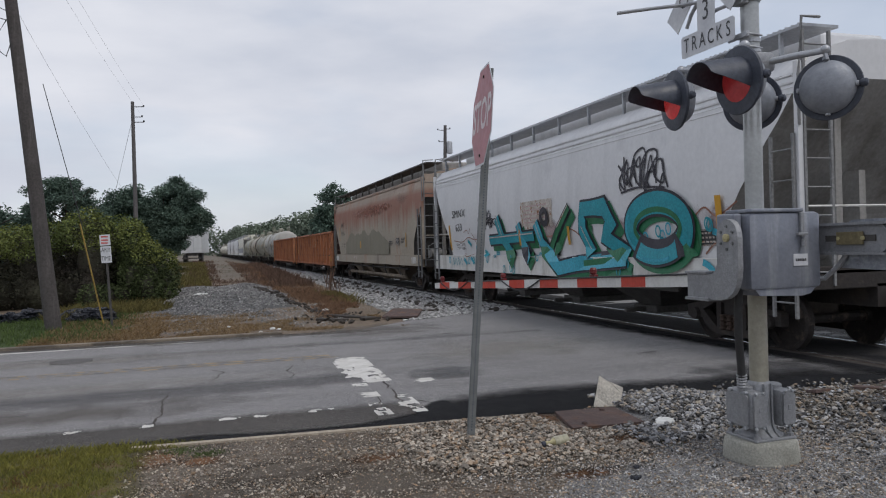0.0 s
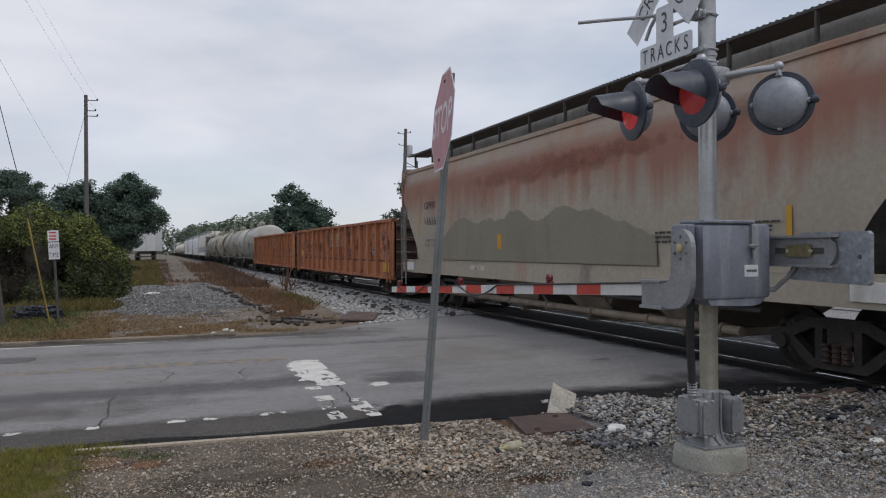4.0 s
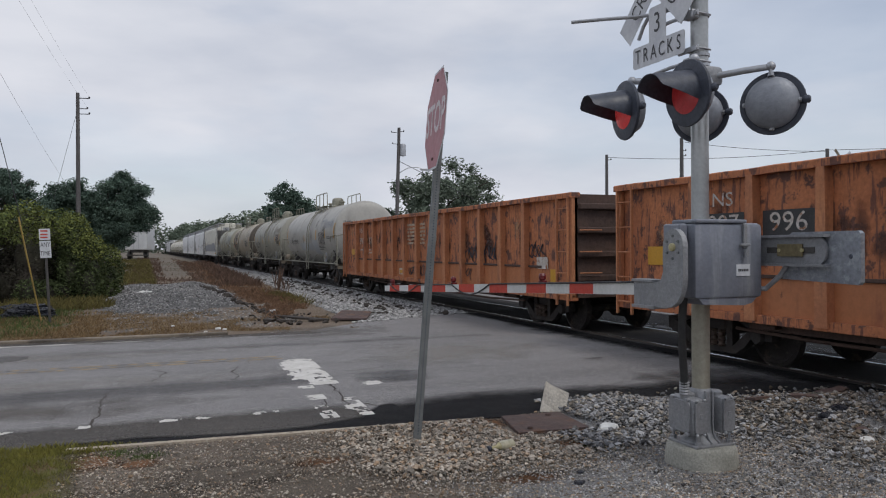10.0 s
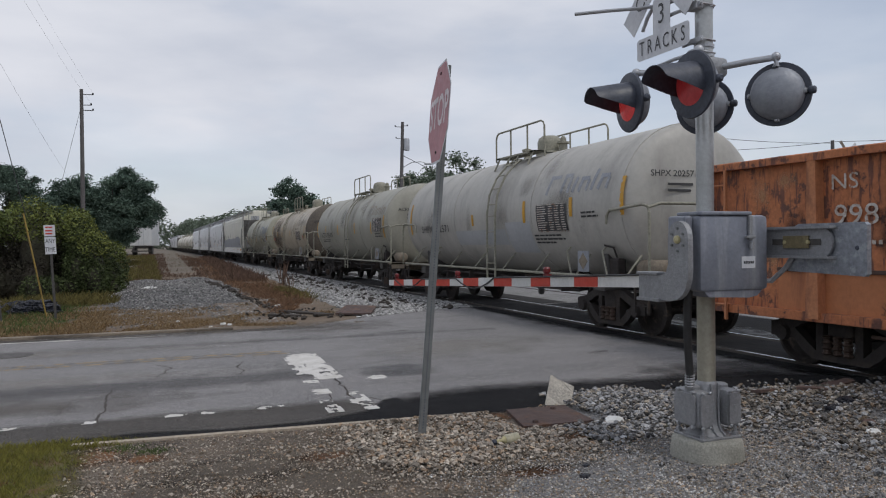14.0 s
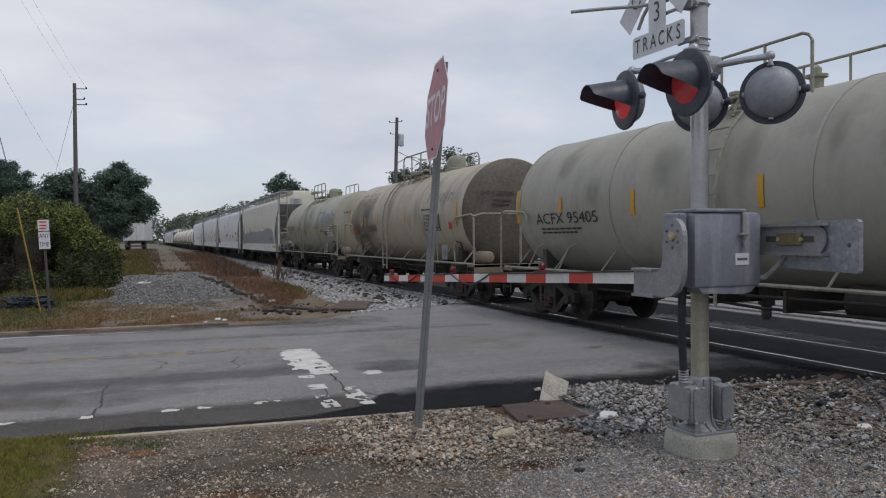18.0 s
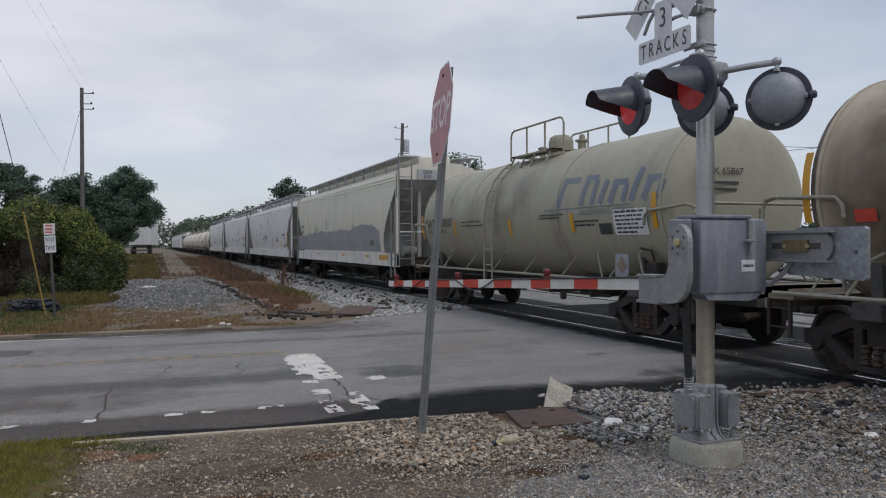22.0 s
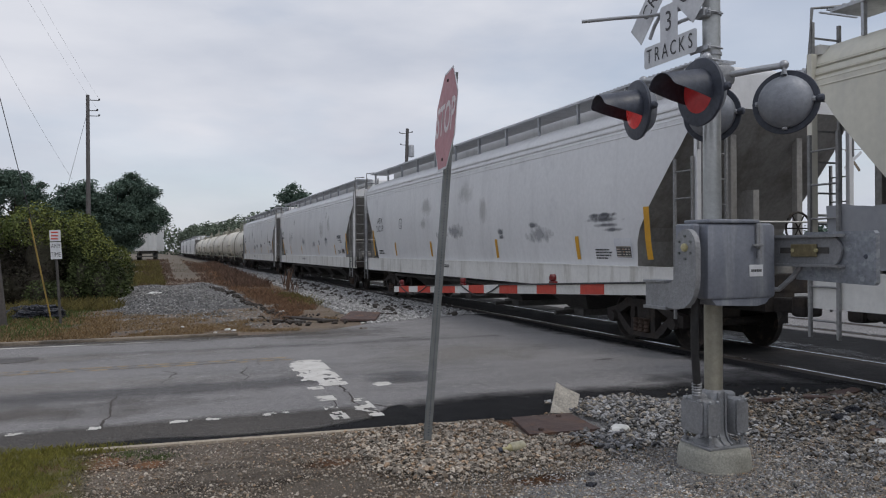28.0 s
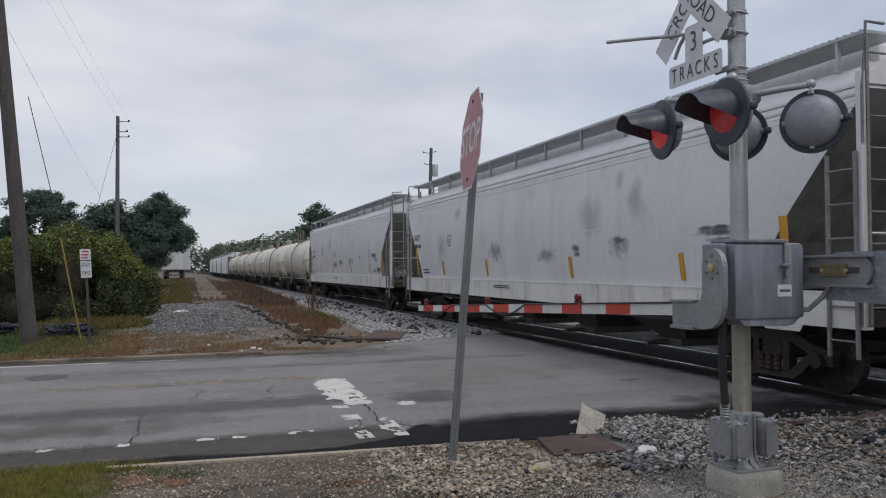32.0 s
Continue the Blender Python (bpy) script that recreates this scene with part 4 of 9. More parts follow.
def hopper_car(name, length, body, sill, steel, label, flat=False, eave=4.15, wheels=None):
    car = thing(name, label, "hopper car", group="freight cars")
    hl = length / 2
    z0, xs0 = 1.42, 1.5
    if flat:
        prof = [(1.52, z0), (1.555, 1.8), (1.575, 2.3), (1.575, 3.2), (1.562, 3.55), (1.53, 3.85), (1.475, eave - 0.2), (1.42, eave - 0.09), (1.46, eave - 0.08), (1.46, eave - 0.01), (1.38, eave + 0.04), (0.55, eave + 0.3), (0.0, eave + 0.32)]
    else:
        prof = [(1.5, z0), (1.57, 1.85), (1.62, 2.5), (1.61, 3.1), (1.55, eave - 0.35), (1.52, eave - 0.31), (1.545, eave - 0.29), (1.525, eave - 0.22), (1.5, eave - 0.18), (1.52, eave - 0.16), (1.5, eave - 0.1), (1.44, eave - 0.03), (1.3, eave + 0.1), (0.7, eave + 0.3), (0.0, eave + 0.34)]

    def cut(d):
        ks = ((0.0, 3.92), (0.15, 3.7), (0.4, 3.36), (0.8, 2.9), (1.2, 2.45), (1.5, 2.08), (1.62, 1.8), (1.68, 1.42)) if not flat else ((0.0, 3.55), (0.1, 3.4), (0.4, 3.0), (0.8, 2.55), (1.2, 2.1), (1.42, 1.8), (1.46, 1.55), (1.4, 1.42))
        for (a, za), (b, zb) in zip(ks, ks[1:]):
            if d <= b:
                return za + (zb - za) * (d - a) / max(1e-6, b - a)
        return z0

    ds = [0.0, 0.08, 0.15, 0.28, 0.4, 0.6, 0.8, 1.0, 1.2, 1.35, 1.5, 1.6, 1.68, 1.75]
    n_mid = 9
    stations = [-hl + d for d in ds] + [-hl + 1.75 + (length - 3.5) * k / n_mid for k in range(1, n_mid)] + [hl - d for d in reversed(ds)]
    bm, bb = bmesh.new(), bmesh.new()
    rows, belly = [], []
    for y in stations:
        zc = cut(hl - abs(y))
        half = []
        for i, (x, z) in enumerate(prof):
            if z < zc:
                for (xa, za), (xb, zb) in zip(prof, prof[1:]):
                    if za <= zc <= zb:
                        x, z = xa + (xb - xa) * (zc - za) / (zb - za), zc
                        break
            half.append((x, z))
        full = [(-x, z) for x, z in half] + [(x, z) for x, z in reversed(half[:-1])]
        rows.append([bm.verts.new((x, y, z)) for x, z in full])
        belly.append([bb.verts.new((k * (half[0][0] - 0.005), y, half[0][1] + 0.004)) for k in (-1, 1)])
    for a, b in zip(rows, rows[1:]):
        for i in range(len(a) - 1):
            if (a[i].co - a[i + 1].co).length > 1e-5 or (b[i].co - b[i + 1].co).length > 1e-5:
                bm.faces.new((a[i], a[i + 1], b[i + 1], b[i]))
    for r in (rows[0], rows[-1]):
        bm.faces.new(r)
    for a, b in zip(belly, belly[1:]):
        bb.faces.new((a[0], a[1], b[1], b[0]))
    bmesh.ops.remove_doubles(bm, verts=bm.verts, dist=1e-4)
    shell = smooth_all(part("body", bm, body, car), 25)
    if not flat:
        for s in (-1, 1):
            for k, dz in enumerate((0.44, 0.36, 0.27, 0.18)):
                bm = bmesh.new()
                x = 1.555 - 0.012 * k
                tube(bm, [(s * x, -hl + 0.06, eave - dz), (s * x, hl - 0.06, eave - dz)], 0.013, 6)
                part("eave_rib", bm, body, car)
    part("slope_sheet", bb, "hop_dark" if flat else "hop_slope", car, "sloping hopper floor darkened by grime and painted shade")
    for s in (-1, 1):
        bm = bmesh.new()
        x0, x1 = sorted((s * 1.46, s * 1.6))
        slab(bm, [(-hl, 1.06), (-hl, 1.3), (-hl + 0.9, 1.42), (hl - 0.9, 1.42), (hl, 1.3), (hl, 1.06), (hl - 1.0, 1.02), (-hl + 1.0, 1.02)] if flat else [(-hl, 0.98), (-hl, 1.42), (hl, 1.42), (hl, 0.98)], x0, x1, "x")
        box(bm, min(s * 1.46, s * 1.61), max(s * 1.46, s * 1.61), -hl + 0.02, hl - 0.02, 1.41, 1.43)
        part("side_sill", bm, sill, car)
        bm = bmesh.new()
        box(bm, min(s * 0.72, s * 1.36), max(s * 0.72, s * 1.36), -hl + 0.15, hl - 0.15, eave + 0.5, eave + 0.54)
        for k in range(int(length / 0.12)):
            yy = -hl + 0.2 + k * 0.12
            box(bm, min(s * 0.72, s * 1.36), max(s * 0.72, s * 1.36), yy, yy + 0.03, eave + 0.54, eave + 0.555)
        part("running_board", bm, steel, car, "grated roof walk")
        for k in range(12):
            bm = bmesh.new()
            yy = -hl + 0.6 + k * (length - 1.2) / 11
            box(bm, min(s * 1.28, s * 1.34), max(s * 1.28, s * 1.34), yy - 0.02, yy + 0.02, eave + 0.1, eave + 0.5)
            part("walk_bracket", bm, steel, car)
    bm = bmesh.new()
    box(bm, -0.6, 0.6, -hl + 0.6, hl - 0.6, eave + 0.2, eave + 0.6, 0.06)
    # tan hopper's trough is darkened to stand for shade under the walk
    part("hatch_trough", bm, "hop_slope" if flat else body, car)
    for e in (-1, 1):
        ye = e * hl
        bm = bmesh.new()
        box(bm, -1.56, 1.56, min(ye, ye - e * 0.16), max(ye, ye - e * 0.16), 1.0, 1.32, 0.015)
        box(bm, -1.5, 1.5, min(ye, ye - e * 1.4), max(ye, ye - e * 1.4), 1.22, 1.26)
        part("end_platform", bm, "truck", car, "grimy end platform")
        bm = bmesh.new()
        box(bm, -0.3, 0.3, min(ye - e * 2.2, ye), max(ye - e * 2.2, ye), 0.72, 1.05)
        part("draft_sill", bm, "truck", car)
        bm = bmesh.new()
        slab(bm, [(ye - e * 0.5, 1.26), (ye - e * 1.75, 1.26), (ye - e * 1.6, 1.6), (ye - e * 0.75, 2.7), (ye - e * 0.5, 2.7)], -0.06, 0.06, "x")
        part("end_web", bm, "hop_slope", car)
        bm = bmesh.new()
        lathe(bm, [(0.04, -0.32), (0.17, -0.3), (0.17, 0.1), (0.12, 0.14), (0.12, 0.3), (0.03, 0.34)], "x", 16, (-0.75, ye - e * 0.85, 1.5))
        smooth_all(part("brake_cylinder", bm, "hop_slope", car), 40)
        bm = bmesh.new()
        tube(bm, [(-1.2, ye - e * 0.6, 1.26), (-1.2, ye - e * 0.6, 1.75), (-1.0, ye - e * 0.7, 1.85), (-0.6, ye - e * 0.8, 1.85)], 0.025, 6)
        part("air_pipe", bm, "rail_grey", car)
        bm = bmesh.new()
        box(bm, 0.5, 0.95, min(ye - e * 0.55, ye - e * 0.95), max(ye - e * 0.55, ye - e * 0.95), 1.26, 1.62, 0.03)
        part("valve_box", bm, "hop_slope", car)
        for s in (-1, 1):
            bm = bmesh.new()
            x0, x1 = sorted((s * 1.5, s * 1.6))
            box(bm, x0, x1, min(ye, ye - e * 0.08), max(ye, ye - e * 0.08), 1.0, eave - 0.02, 0.01)
            part("corner_post", bm, body, car)
            bm = bmesh.new()
            x0, x1 = sorted((s * 0.62, s * 0.74))
            box(bm, x0, x1, min(ye - e * 0.25, ye - e * 0.36), max(ye - e * 0.25, ye - e * 0.36), 1.25, 3.55, 0.01)
            part("end_post", bm, "hop_slope", car)
            ladder(car, s * 1.63, ye - e * 0.07, ye - e * 0.5, 0.62, 3.15, 6, "rail_grey", "side_ladder")
            bm = bmesh.new()
            tube(bm, [(s * 1.1, ye - e * 0.1, eave + 0.62), (s * 1.5, ye, eave + 0.58), (s * 1.58, ye, eave - 0.2), (s * 1.58, ye, eave - 0.9)], 0.022, 6)
            part("grab_iron", bm, "rail_grey", car)
        ladder(car, 0, ye, 0, 1.05, eave + 0.4, 9, "rail_grey", "end_ladder", across=(-1.5, -1.05))
        bm = bmesh.new()
        box(bm, -1.48, 1.48, min(ye - e * 0.02, ye - e * 0.1), max(ye - e * 0.02, ye - e * 0.1), eave - 0.02, eave + 0.1)
        part("end_beam", bm, sill, car)
        bm = bmesh.new()
        tube(bm, [(-1.5, ye, 2.15), (1.5, ye, 2.15)], 0.018, 6)
        part("end_rail", bm, sill, car)
        bm = bmesh.new()
        tube(bm, [(0.45 + 0.26 * math.cos(math.tau * k / 20), ye - e * 0.06, 2.05 + 0.26 * math.sin(math.tau * k / 20)) for k in range(21)], 0.018, 6)
        for k in range(3):
            a = k * math.pi / 3
            tube(bm, [(0.45 - 0.26 * math.cos(a), ye - e * 0.06, 2.05 - 0.26 * math.sin(a)), (0.45 + 0.26 * math.cos(a), ye - e * 0.06, 2.05 + 0.26 * math.sin(a))], 0.012, 5)
        if e < 0:
            part("brake_wheel", bm, "truck", car)
        else:
            bm.free()
        coupler(car, ye - e * 0.1, e)
        truck(car, ye - e * 2.1, wheels=wheels)
    n_out = 3 if length < 18.5 else 4
    for k in range(n_out):
        yy = (k - (n_out - 1) / 2) * (length - 7.2) / n_out
        w, low_x = (length - 7.2) / n_out / 2 - (0.02 if flat else 0.12), 1.0 if flat else 0.6
        bm = bmesh.new()
        v = [bm.verts.new(p) for p in ((-1.4, yy - w, 1.2), (1.4, yy - w, 1.2), (1.4, yy + w, 1.2), (-1.4, yy + w, 1.2), (-low_x, yy - 0.35, 0.42), (low_x, yy - 0.35, 0.42), (low_x, yy + 0.35, 0.42), (-low_x, yy + 0.35, 0.42))]
        for q in ((0, 1, 2, 3), (4, 7, 6, 5), (0, 4, 5, 1), (1, 5, 6, 2), (2, 6, 7, 3), (3, 7, 4, 0)):
            bm.faces.new([v[i] for i in q])
        box(bm, -0.75, 0.75, yy - 0.42, yy + 0.42, 0.3, 0.44, 0.02)
        tube(bm, [(-1.2, yy, 0.36), (1.2, yy, 0.36)], 0.05, 8)
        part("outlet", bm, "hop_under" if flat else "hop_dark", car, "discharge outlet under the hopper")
    bm = bmesh.new()
    tube(bm, [(-1.3, -hl + 3.2, 0.86), (-1.3, hl - 3.2, 0.86)], 0.045, 8)
    part("brake_pipe", bm, "hop_dark", car)
    if flat:
        bm = bmesh.new()
        tube(bm, [(-1.3, -hl + 3.6, 0.52), (-1.3, hl - 3.6, 0.52)], 0.075, 12)
        for k in range(7):
            lathe(bm, [(0.076, -0.03), (0.1, -0.03), (0.1, 0.03), (0.076, 0.03)], "y", 12, (-1.3, -hl + 4.0 + k * (length - 8.0) / 6, 0.52))
        smooth_all(part("discharge_pipe", bm, "hop_under", car, "tan discharge pipe along the lower side"), 40)
        for k in range(5):
            bm = bmesh.new()
            yy = -hl + 4.4 + k * (length - 8.8) / 4
            tube(bm, [(-1.3, yy, 0.55), (-1.35, yy + 0.2, 0.8), (-1.3, yy + 0.2, 1.05)], 0.03, 6)
            part("pipe_riser", bm, "hop_dark", car)
        for y, w in ((hl - 1.0, 0.32), (-hl + 1.2, 0.26)):
            bm = bmesh.new()
            box(bm, -1.64, -1.6, y - w, y + w, 1.1, 1.34, 0.01)
            part("sill_plate", bm, "hop_white", car, "pale repair plate on the sill")
    return car


def gondola_car(name, length, label, wheels=None, ribs=13):
    car = thing(name, label, "gondola car", group="freight cars")
    hl, zb, zt = length / 2, 0.76, 2.74
    bm = bmesh.new()
    box(bm, -1.42, 1.42, -hl + 0.05, hl - 0.05, 1.0, 1.1)
    part("floor", bm, "gon_dark", car)
    for s in (-1, 1):
        bm = bmesh.new()
        x0, x1 = sorted((s * 1.42, s * 1.46))
        box(bm, x0, x1, -hl, hl, zb, zt)
        part("side_sheet", bm, "orange", car)
        bm = bmesh.new()
        x0, x1 = sorted((s * 1.38, s * 1.6))
        v0 = None
        for k in range(61):
            yy = -hl - 0.02 + (length + 0.04) * k / 60
            dz, dx = 0.014 * noise.noise((yy * 0.35, s, length)) + 0.008 * noise.noise((yy * 1.9, s, 4.0)), 0.03 * noise.noise((yy * 0.5, s, 9.0 + length))
            v1 = [bm.verts.new((x + dx, yy, z + dz)) for x, z in ((x0, zt - 0.01), (x1, zt - 0.01), (x1, zt + 0.08), (x1 - 0.02, zt + 0.095), (x0 + 0.02, zt + 0.095), (x0, zt + 0.08))]
            if v0:
                for q in range(6):
                    bm.faces.new((v0[q], v0[(q + 1) % 6], v1[(q + 1) % 6], v1[q]))
            else:
                bm.faces.new(v1)
            v0 = v1
        bm.faces.new(v0[::-1])
        part("top_chord", bm, "orange", car)
        bm = bmesh.new()
        x0, x1 = sorted((s * 1.46, s * 1.5))
        box(bm, x0, x1, -hl + 1.35, hl - 1.35, zb + 0.56, zb + 0.61, 0.01)
        part("side_rail", bm, "gon_dark", car, "rusted lap seam")
        bm = bmesh.new()
        x0, x1 = sorted((s * 1.45, s * 1.464))
        box(bm, x0, x1, -hl + 1.35, hl - 1.35, zb + 0.06, zb + 0.56)
        part("lower_panel", bm, "orange_low", car, "smooth orange lower panel")
        for k in range(ribs):
            bm = bmesh.new()
            y = -hl + 2.02 + (length - 4.04) * k / (ribs - 1)
            x0, x1 = sorted((s * 1.46, s * 1.595))
            slab(bm, [(y - 0.1, zb - 0.02), (y - 0.065, zt), (y + 0.065, zt), (y + 0.1, zb - 0.02)], x0, x1 if s > 0 else x1, "x")
            part("stake", bm, "orange_rib", car)
        bm = bmesh.new()
        x0, x1 = sorted((s * 1.4, s * 1.56))
        box(bm, x0, x1, -hl, hl, zb - 0.06, zb + 0.06, 0.01)
        part("side_sill", bm, "orange", car)
        for e in (-1, 1):
            ladder(car, s * 1.6, e * (hl - 0.08), e * (hl - 0.5), 0.6, zt, 5, "orange_rib", "side_ladder")
            bm = bmesh.new()
            x0, x1 = sorted((s * 1.47, s * 1.55))
            box(bm, x0, x1, min(e * hl, e * (hl - 0.1)), max(e * hl, e * (hl - 0.1)), zb, zt, 0.01)
            part("corner_post", bm, "orange_rib", car)
    for e in (-1, 1):
        ye = e * hl
        bm = bmesh.new()
        box(bm, -1.46, 1.46, min(ye, ye - e * 0.05), max(ye, ye - e * 0.05), zb, zt + 0.06)
        part("end_sheet", bm, "gon_dark", car)
        for k in range(4):
            bm = bmesh.new()
            z = 1.15 + k * 0.47
            box(bm, -1.42, 1.42, min(ye, ye + e * 0.1), max(ye, ye + e * 0.1), z - 0.06, z + 0.06, 0.02)
            part("end_rib", bm, "gon_dark", car)
        for k in range(3):
            bm = bmesh.new()
            tube(bm, [(-1.45, ye + e * 0.14, 1.25 + 0.42 * k), (-0.95, ye + e * 0.14, 1.25 + 0.42 * k)], 0.014, 6)
            part("grab_iron", bm, "orange_rib", car)
        bm = bmesh.new()
        box(bm, -0.3, 0.3, min(ye, ye - e * 2), max(ye, ye - e * 2), 0.72, 1.0)
        part("draft_sill", bm, "truck", car)
        coupler(car, ye - e * 0.1, e)
        truck(car, ye - e * 2.0, wheels=wheels)
    bm = bmesh.new()
    box(bm, -0.35, 0.35, -hl + 2, hl - 2, 0.6, 0.98)
    part("centre_sill", bm, "gon_dark", car)
    for k in range(7):
        bm = bmesh.new()
        y = -hl + 3.4 + (length - 6.8) * k / 6
        box(bm, -1.42, 1.42, y - 0.1, y + 0.1, 0.62, 0.98, 0.01)
        part("cross_bearer", bm, "gon_dark", car)
    for s in (-1, 1):
        bm = bmesh.new()
        box(bm, min(s * 1.2, s * 1.3), max(s * 1.2, s * 1.3), -hl + 2.9, hl - 2.9, 0.58, 0.72, 0.01)
        part("under_sill", bm, "gon_dark", car, "dark inner sill")
    bm = bmesh.new()
    lathe(bm, [(0.05, -0.45), (0.18, -0.4), (0.18, 0.4), (0.05, 0.45)], "y", 14, (-0.9, 1.2, 0.66))
    part("air_reservoir", bm, "gon_dark", car)
    bm = bmesh.new()
    tube(bm, [(-1.25, -hl + 2.6, 0.55), (-1.25, -hl + 4.5, 0.5), (-1.25, hl - 4.0, 0.52), (-1.25, hl - 2.6, 0.56)], 0.025, 6)
    part("brake_pipe", bm, "gon_dark", car)
    return car


def tank_car(name, length, shell, label, head=None, wheels=None, gear="tank_gear", lad=0.0, plat=0.0, dome=-1.5, front=0.35, rear=0.3):
    car = thing(name, label, "tank car", group="freight cars")
    hl, R = length / 2, TANK_R
    dish = [(0.02, 0.17), (0.5, 0.155), (0.9, 0.11), (1.2, 0.055), (1.36, -0.005), (1.43, -0.06), (1.465, -0.12), (R, -0.2)]
    y0, y1 = -hl + front, hl - rear
    bm = bmesh.new()
    lathe(bm, [(R, y0 + 0.2 + (y1 - y0 - 0.4) * k / 8) for k in range(9)], "y", 48, (0, 0, TANK_Z))
    smooth_all(part("shell", bm, shell, car), 30)
    for e in (-1, 1):
        bm = bmesh.new()
        lathe(bm, [(r, (y1 if e > 0 else y0) + e * d) for r, d in dish], "y", 48, (0, 0, TANK_Z))
        smooth_all(part("tank_head", bm, head or shell, car), 30)
    for y in (-hl * 0.36, hl * 0.36, y0 + 0.22, y1 - 0.22):
        bm = bmesh.new()
        lathe(bm, [(R - 0.01, y - 0.03), (R + 0.012, y - 0.03), (R + 0.012, y + 0.03), (R - 0.01, y + 0.03)], "y", 48, (0, 0, TANK_Z))
        part("weld_band", bm, shell, car)
    # top platform, rails, manway
    zt = TANK_Z + R
    first_top = len(scene.collection.objects)
    bm = bmesh.new()
    for s in (-1, 1):
        box(bm, min(s * 0.5, s * 0.85), max(s * 0.5, s * 0.85), -0.75, 1.3, zt - 0.03, zt + 0.01)
    for y in (-0.65, 1.2):
        box(bm, -0.85, 0.85, y - 0.1, y + 0.1, zt - 0.028, zt + 0.008)
    for y in (-0.65, 0.1, 0.6, 1.2):
        for s in (-1, 1):
            tube(bm, [(s * 0.8, y, zt - 0.01), (s * 0.95, y, zt - 0.32)], 0.025, 5)
    part("platform", bm, gear, car)
    for s in (-1, 1):
        bm = bmesh.new()
        tube(bm, [(s * 0.85, -1.3, zt - 0.2), (s * 0.85, -1.3, zt + 0.5), (s * 0.85, -1.24, zt + 0.6), (s * 0.85, -1.14, zt + 0.64), (s * 0.85, 1.14, zt + 0.64), (s * 0.85, 1.24, zt + 0.6), (s * 0.85, 1.3, zt + 0.5), (s * 0.85, 1.3, zt - 0.1)], 0.024, 8)
        for y in (-0.45, 0.45):
            tube(bm, [(s * 0.85, y, zt - 0.05), (s * 0.85, y, zt + 0.64)], 0.022, 6)
        part("guard_rail", bm, gear, car)
    bm = bmesh.new()
    lathe(bm, [(0.34, zt - 0.1), (0.34, zt + 0.06), (0.3, zt + 0.08), (0.3, zt + 0.3), (0.27, zt + 0.4), (0.18, zt + 0.46), (0.03, zt + 0.48)], "z", 24, (0, dome, 0))
    smooth_all(part("manway", bm, gear, car))
    bm = bmesh.new()
    lathe(bm, [(0.1, zt - 0.05), (0.1, zt + 0.2), (0.16, zt + 0.22), (0.16, zt + 0.26), (0.07, zt + 0.28), (0.07, zt + 0.36), (0.03, zt + 0.4)], "z", 14, (0.1, -0.5, 0))
    part("valve", bm, gear, car)
    bm = bmesh.new()
    lathe(bm, [(0.08, zt - 0.05), (0.08, zt + 0.15), (0.12, zt + 0.17), (0.12, zt + 0.22), (0.03, zt + 0.25)], "z", 14, (-0.2, 0.85, 0))
    part("valve", bm, gear, car)
    for ob in list(scene.collection.objects)[first_top:]:
        ob.location.y = plat
    # side ladders following the shell
    for s in (-1, 1):
        bm = bmesh.new()
        for y in (-0.23, 0.23):
            pts = [(s * (R + 0.1), y, 0.72), (s * (R + 0.1), y, TANK_Z)]
            pts += [(s * (R + 0.1) * math.cos(a), y, TANK_Z + (R + 0.1) * math.sin(a)) for a in (0.3, 0.6, 0.85, 1.0)]
            for a, b in zip(pts, pts[1:]):
                tube(bm, [a, b], 0.025, 6)
        for z in [0.85 + 0.38 * k for k in range(5)]:
            tube(bm, [(s * (R + 0.1), -0.23, z), (s * (R + 0.1), 0.23, z)], 0.015, 6)
        for a in (0.15, 0.4, 0.64, 0.86):
            p = (s * (R + 0.1) * math.cos(a), TANK_Z + (R + 0.1) * math.sin(a))
            tube(bm, [(p[0], -0.23, p[1]), (p[0], 0.23, p[1])], 0.015, 6)
        part("ladder", bm, gear, car).location.y = lad
        bm = bmesh.new()
        tube(bm, [(s * 1.5, -hl - 0.2, 1.08), (s * 1.5, hl + 0.2, 1.08)], 0.03, 6)
        for k in range(8):
            y = -hl + 0.4 + k * (length - 0.8) / 7
            tube(bm, [(s * 1.5, y, 1.08), (s * 1.15, y, 1.48)], 0.02, 5)
        part("side_rail", bm, gear, car)
    for e in (-1, 1):
        ye = e * (hl + 0.35)
        bm = bmesh.new()
        box(bm, -1.5, 1.5, min(ye, ye - e * 0.5), max(ye, ye - e * 0.5), 1.0, 1.06)
        box(bm, -1.5, 1.5, min(ye, ye - e * 0.06), max(ye, ye - e * 0.06), 0.86, 1.06)
        part("end_platform", bm, "plank", car, "weathered tan end walkway")
        bm = bmesh.new()
        box(bm, -0.32, 0.32, min(ye, ye - e * 3.0), max(ye, ye - e * 3.0), 0.72, 1.0)
        at = e * (hl - (1.1 if e > 0 else 1.5))
        box(bm, -1.35, 1.35, at - 0.2, at + 0.2, 0.8, 1.02, 0.02)
        slab(bm, [(-1.15, 1.0), (-1.18, 1.5), (-0.95, 1.3), (-0.6, 1.1), (0, 1.0), (0.6, 1.1), (0.95, 1.3), (1.18, 1.5), (1.15, 1.0)], at - 0.08, at + 0.08, "y")
        part("saddle", bm, "hop_dark", car)
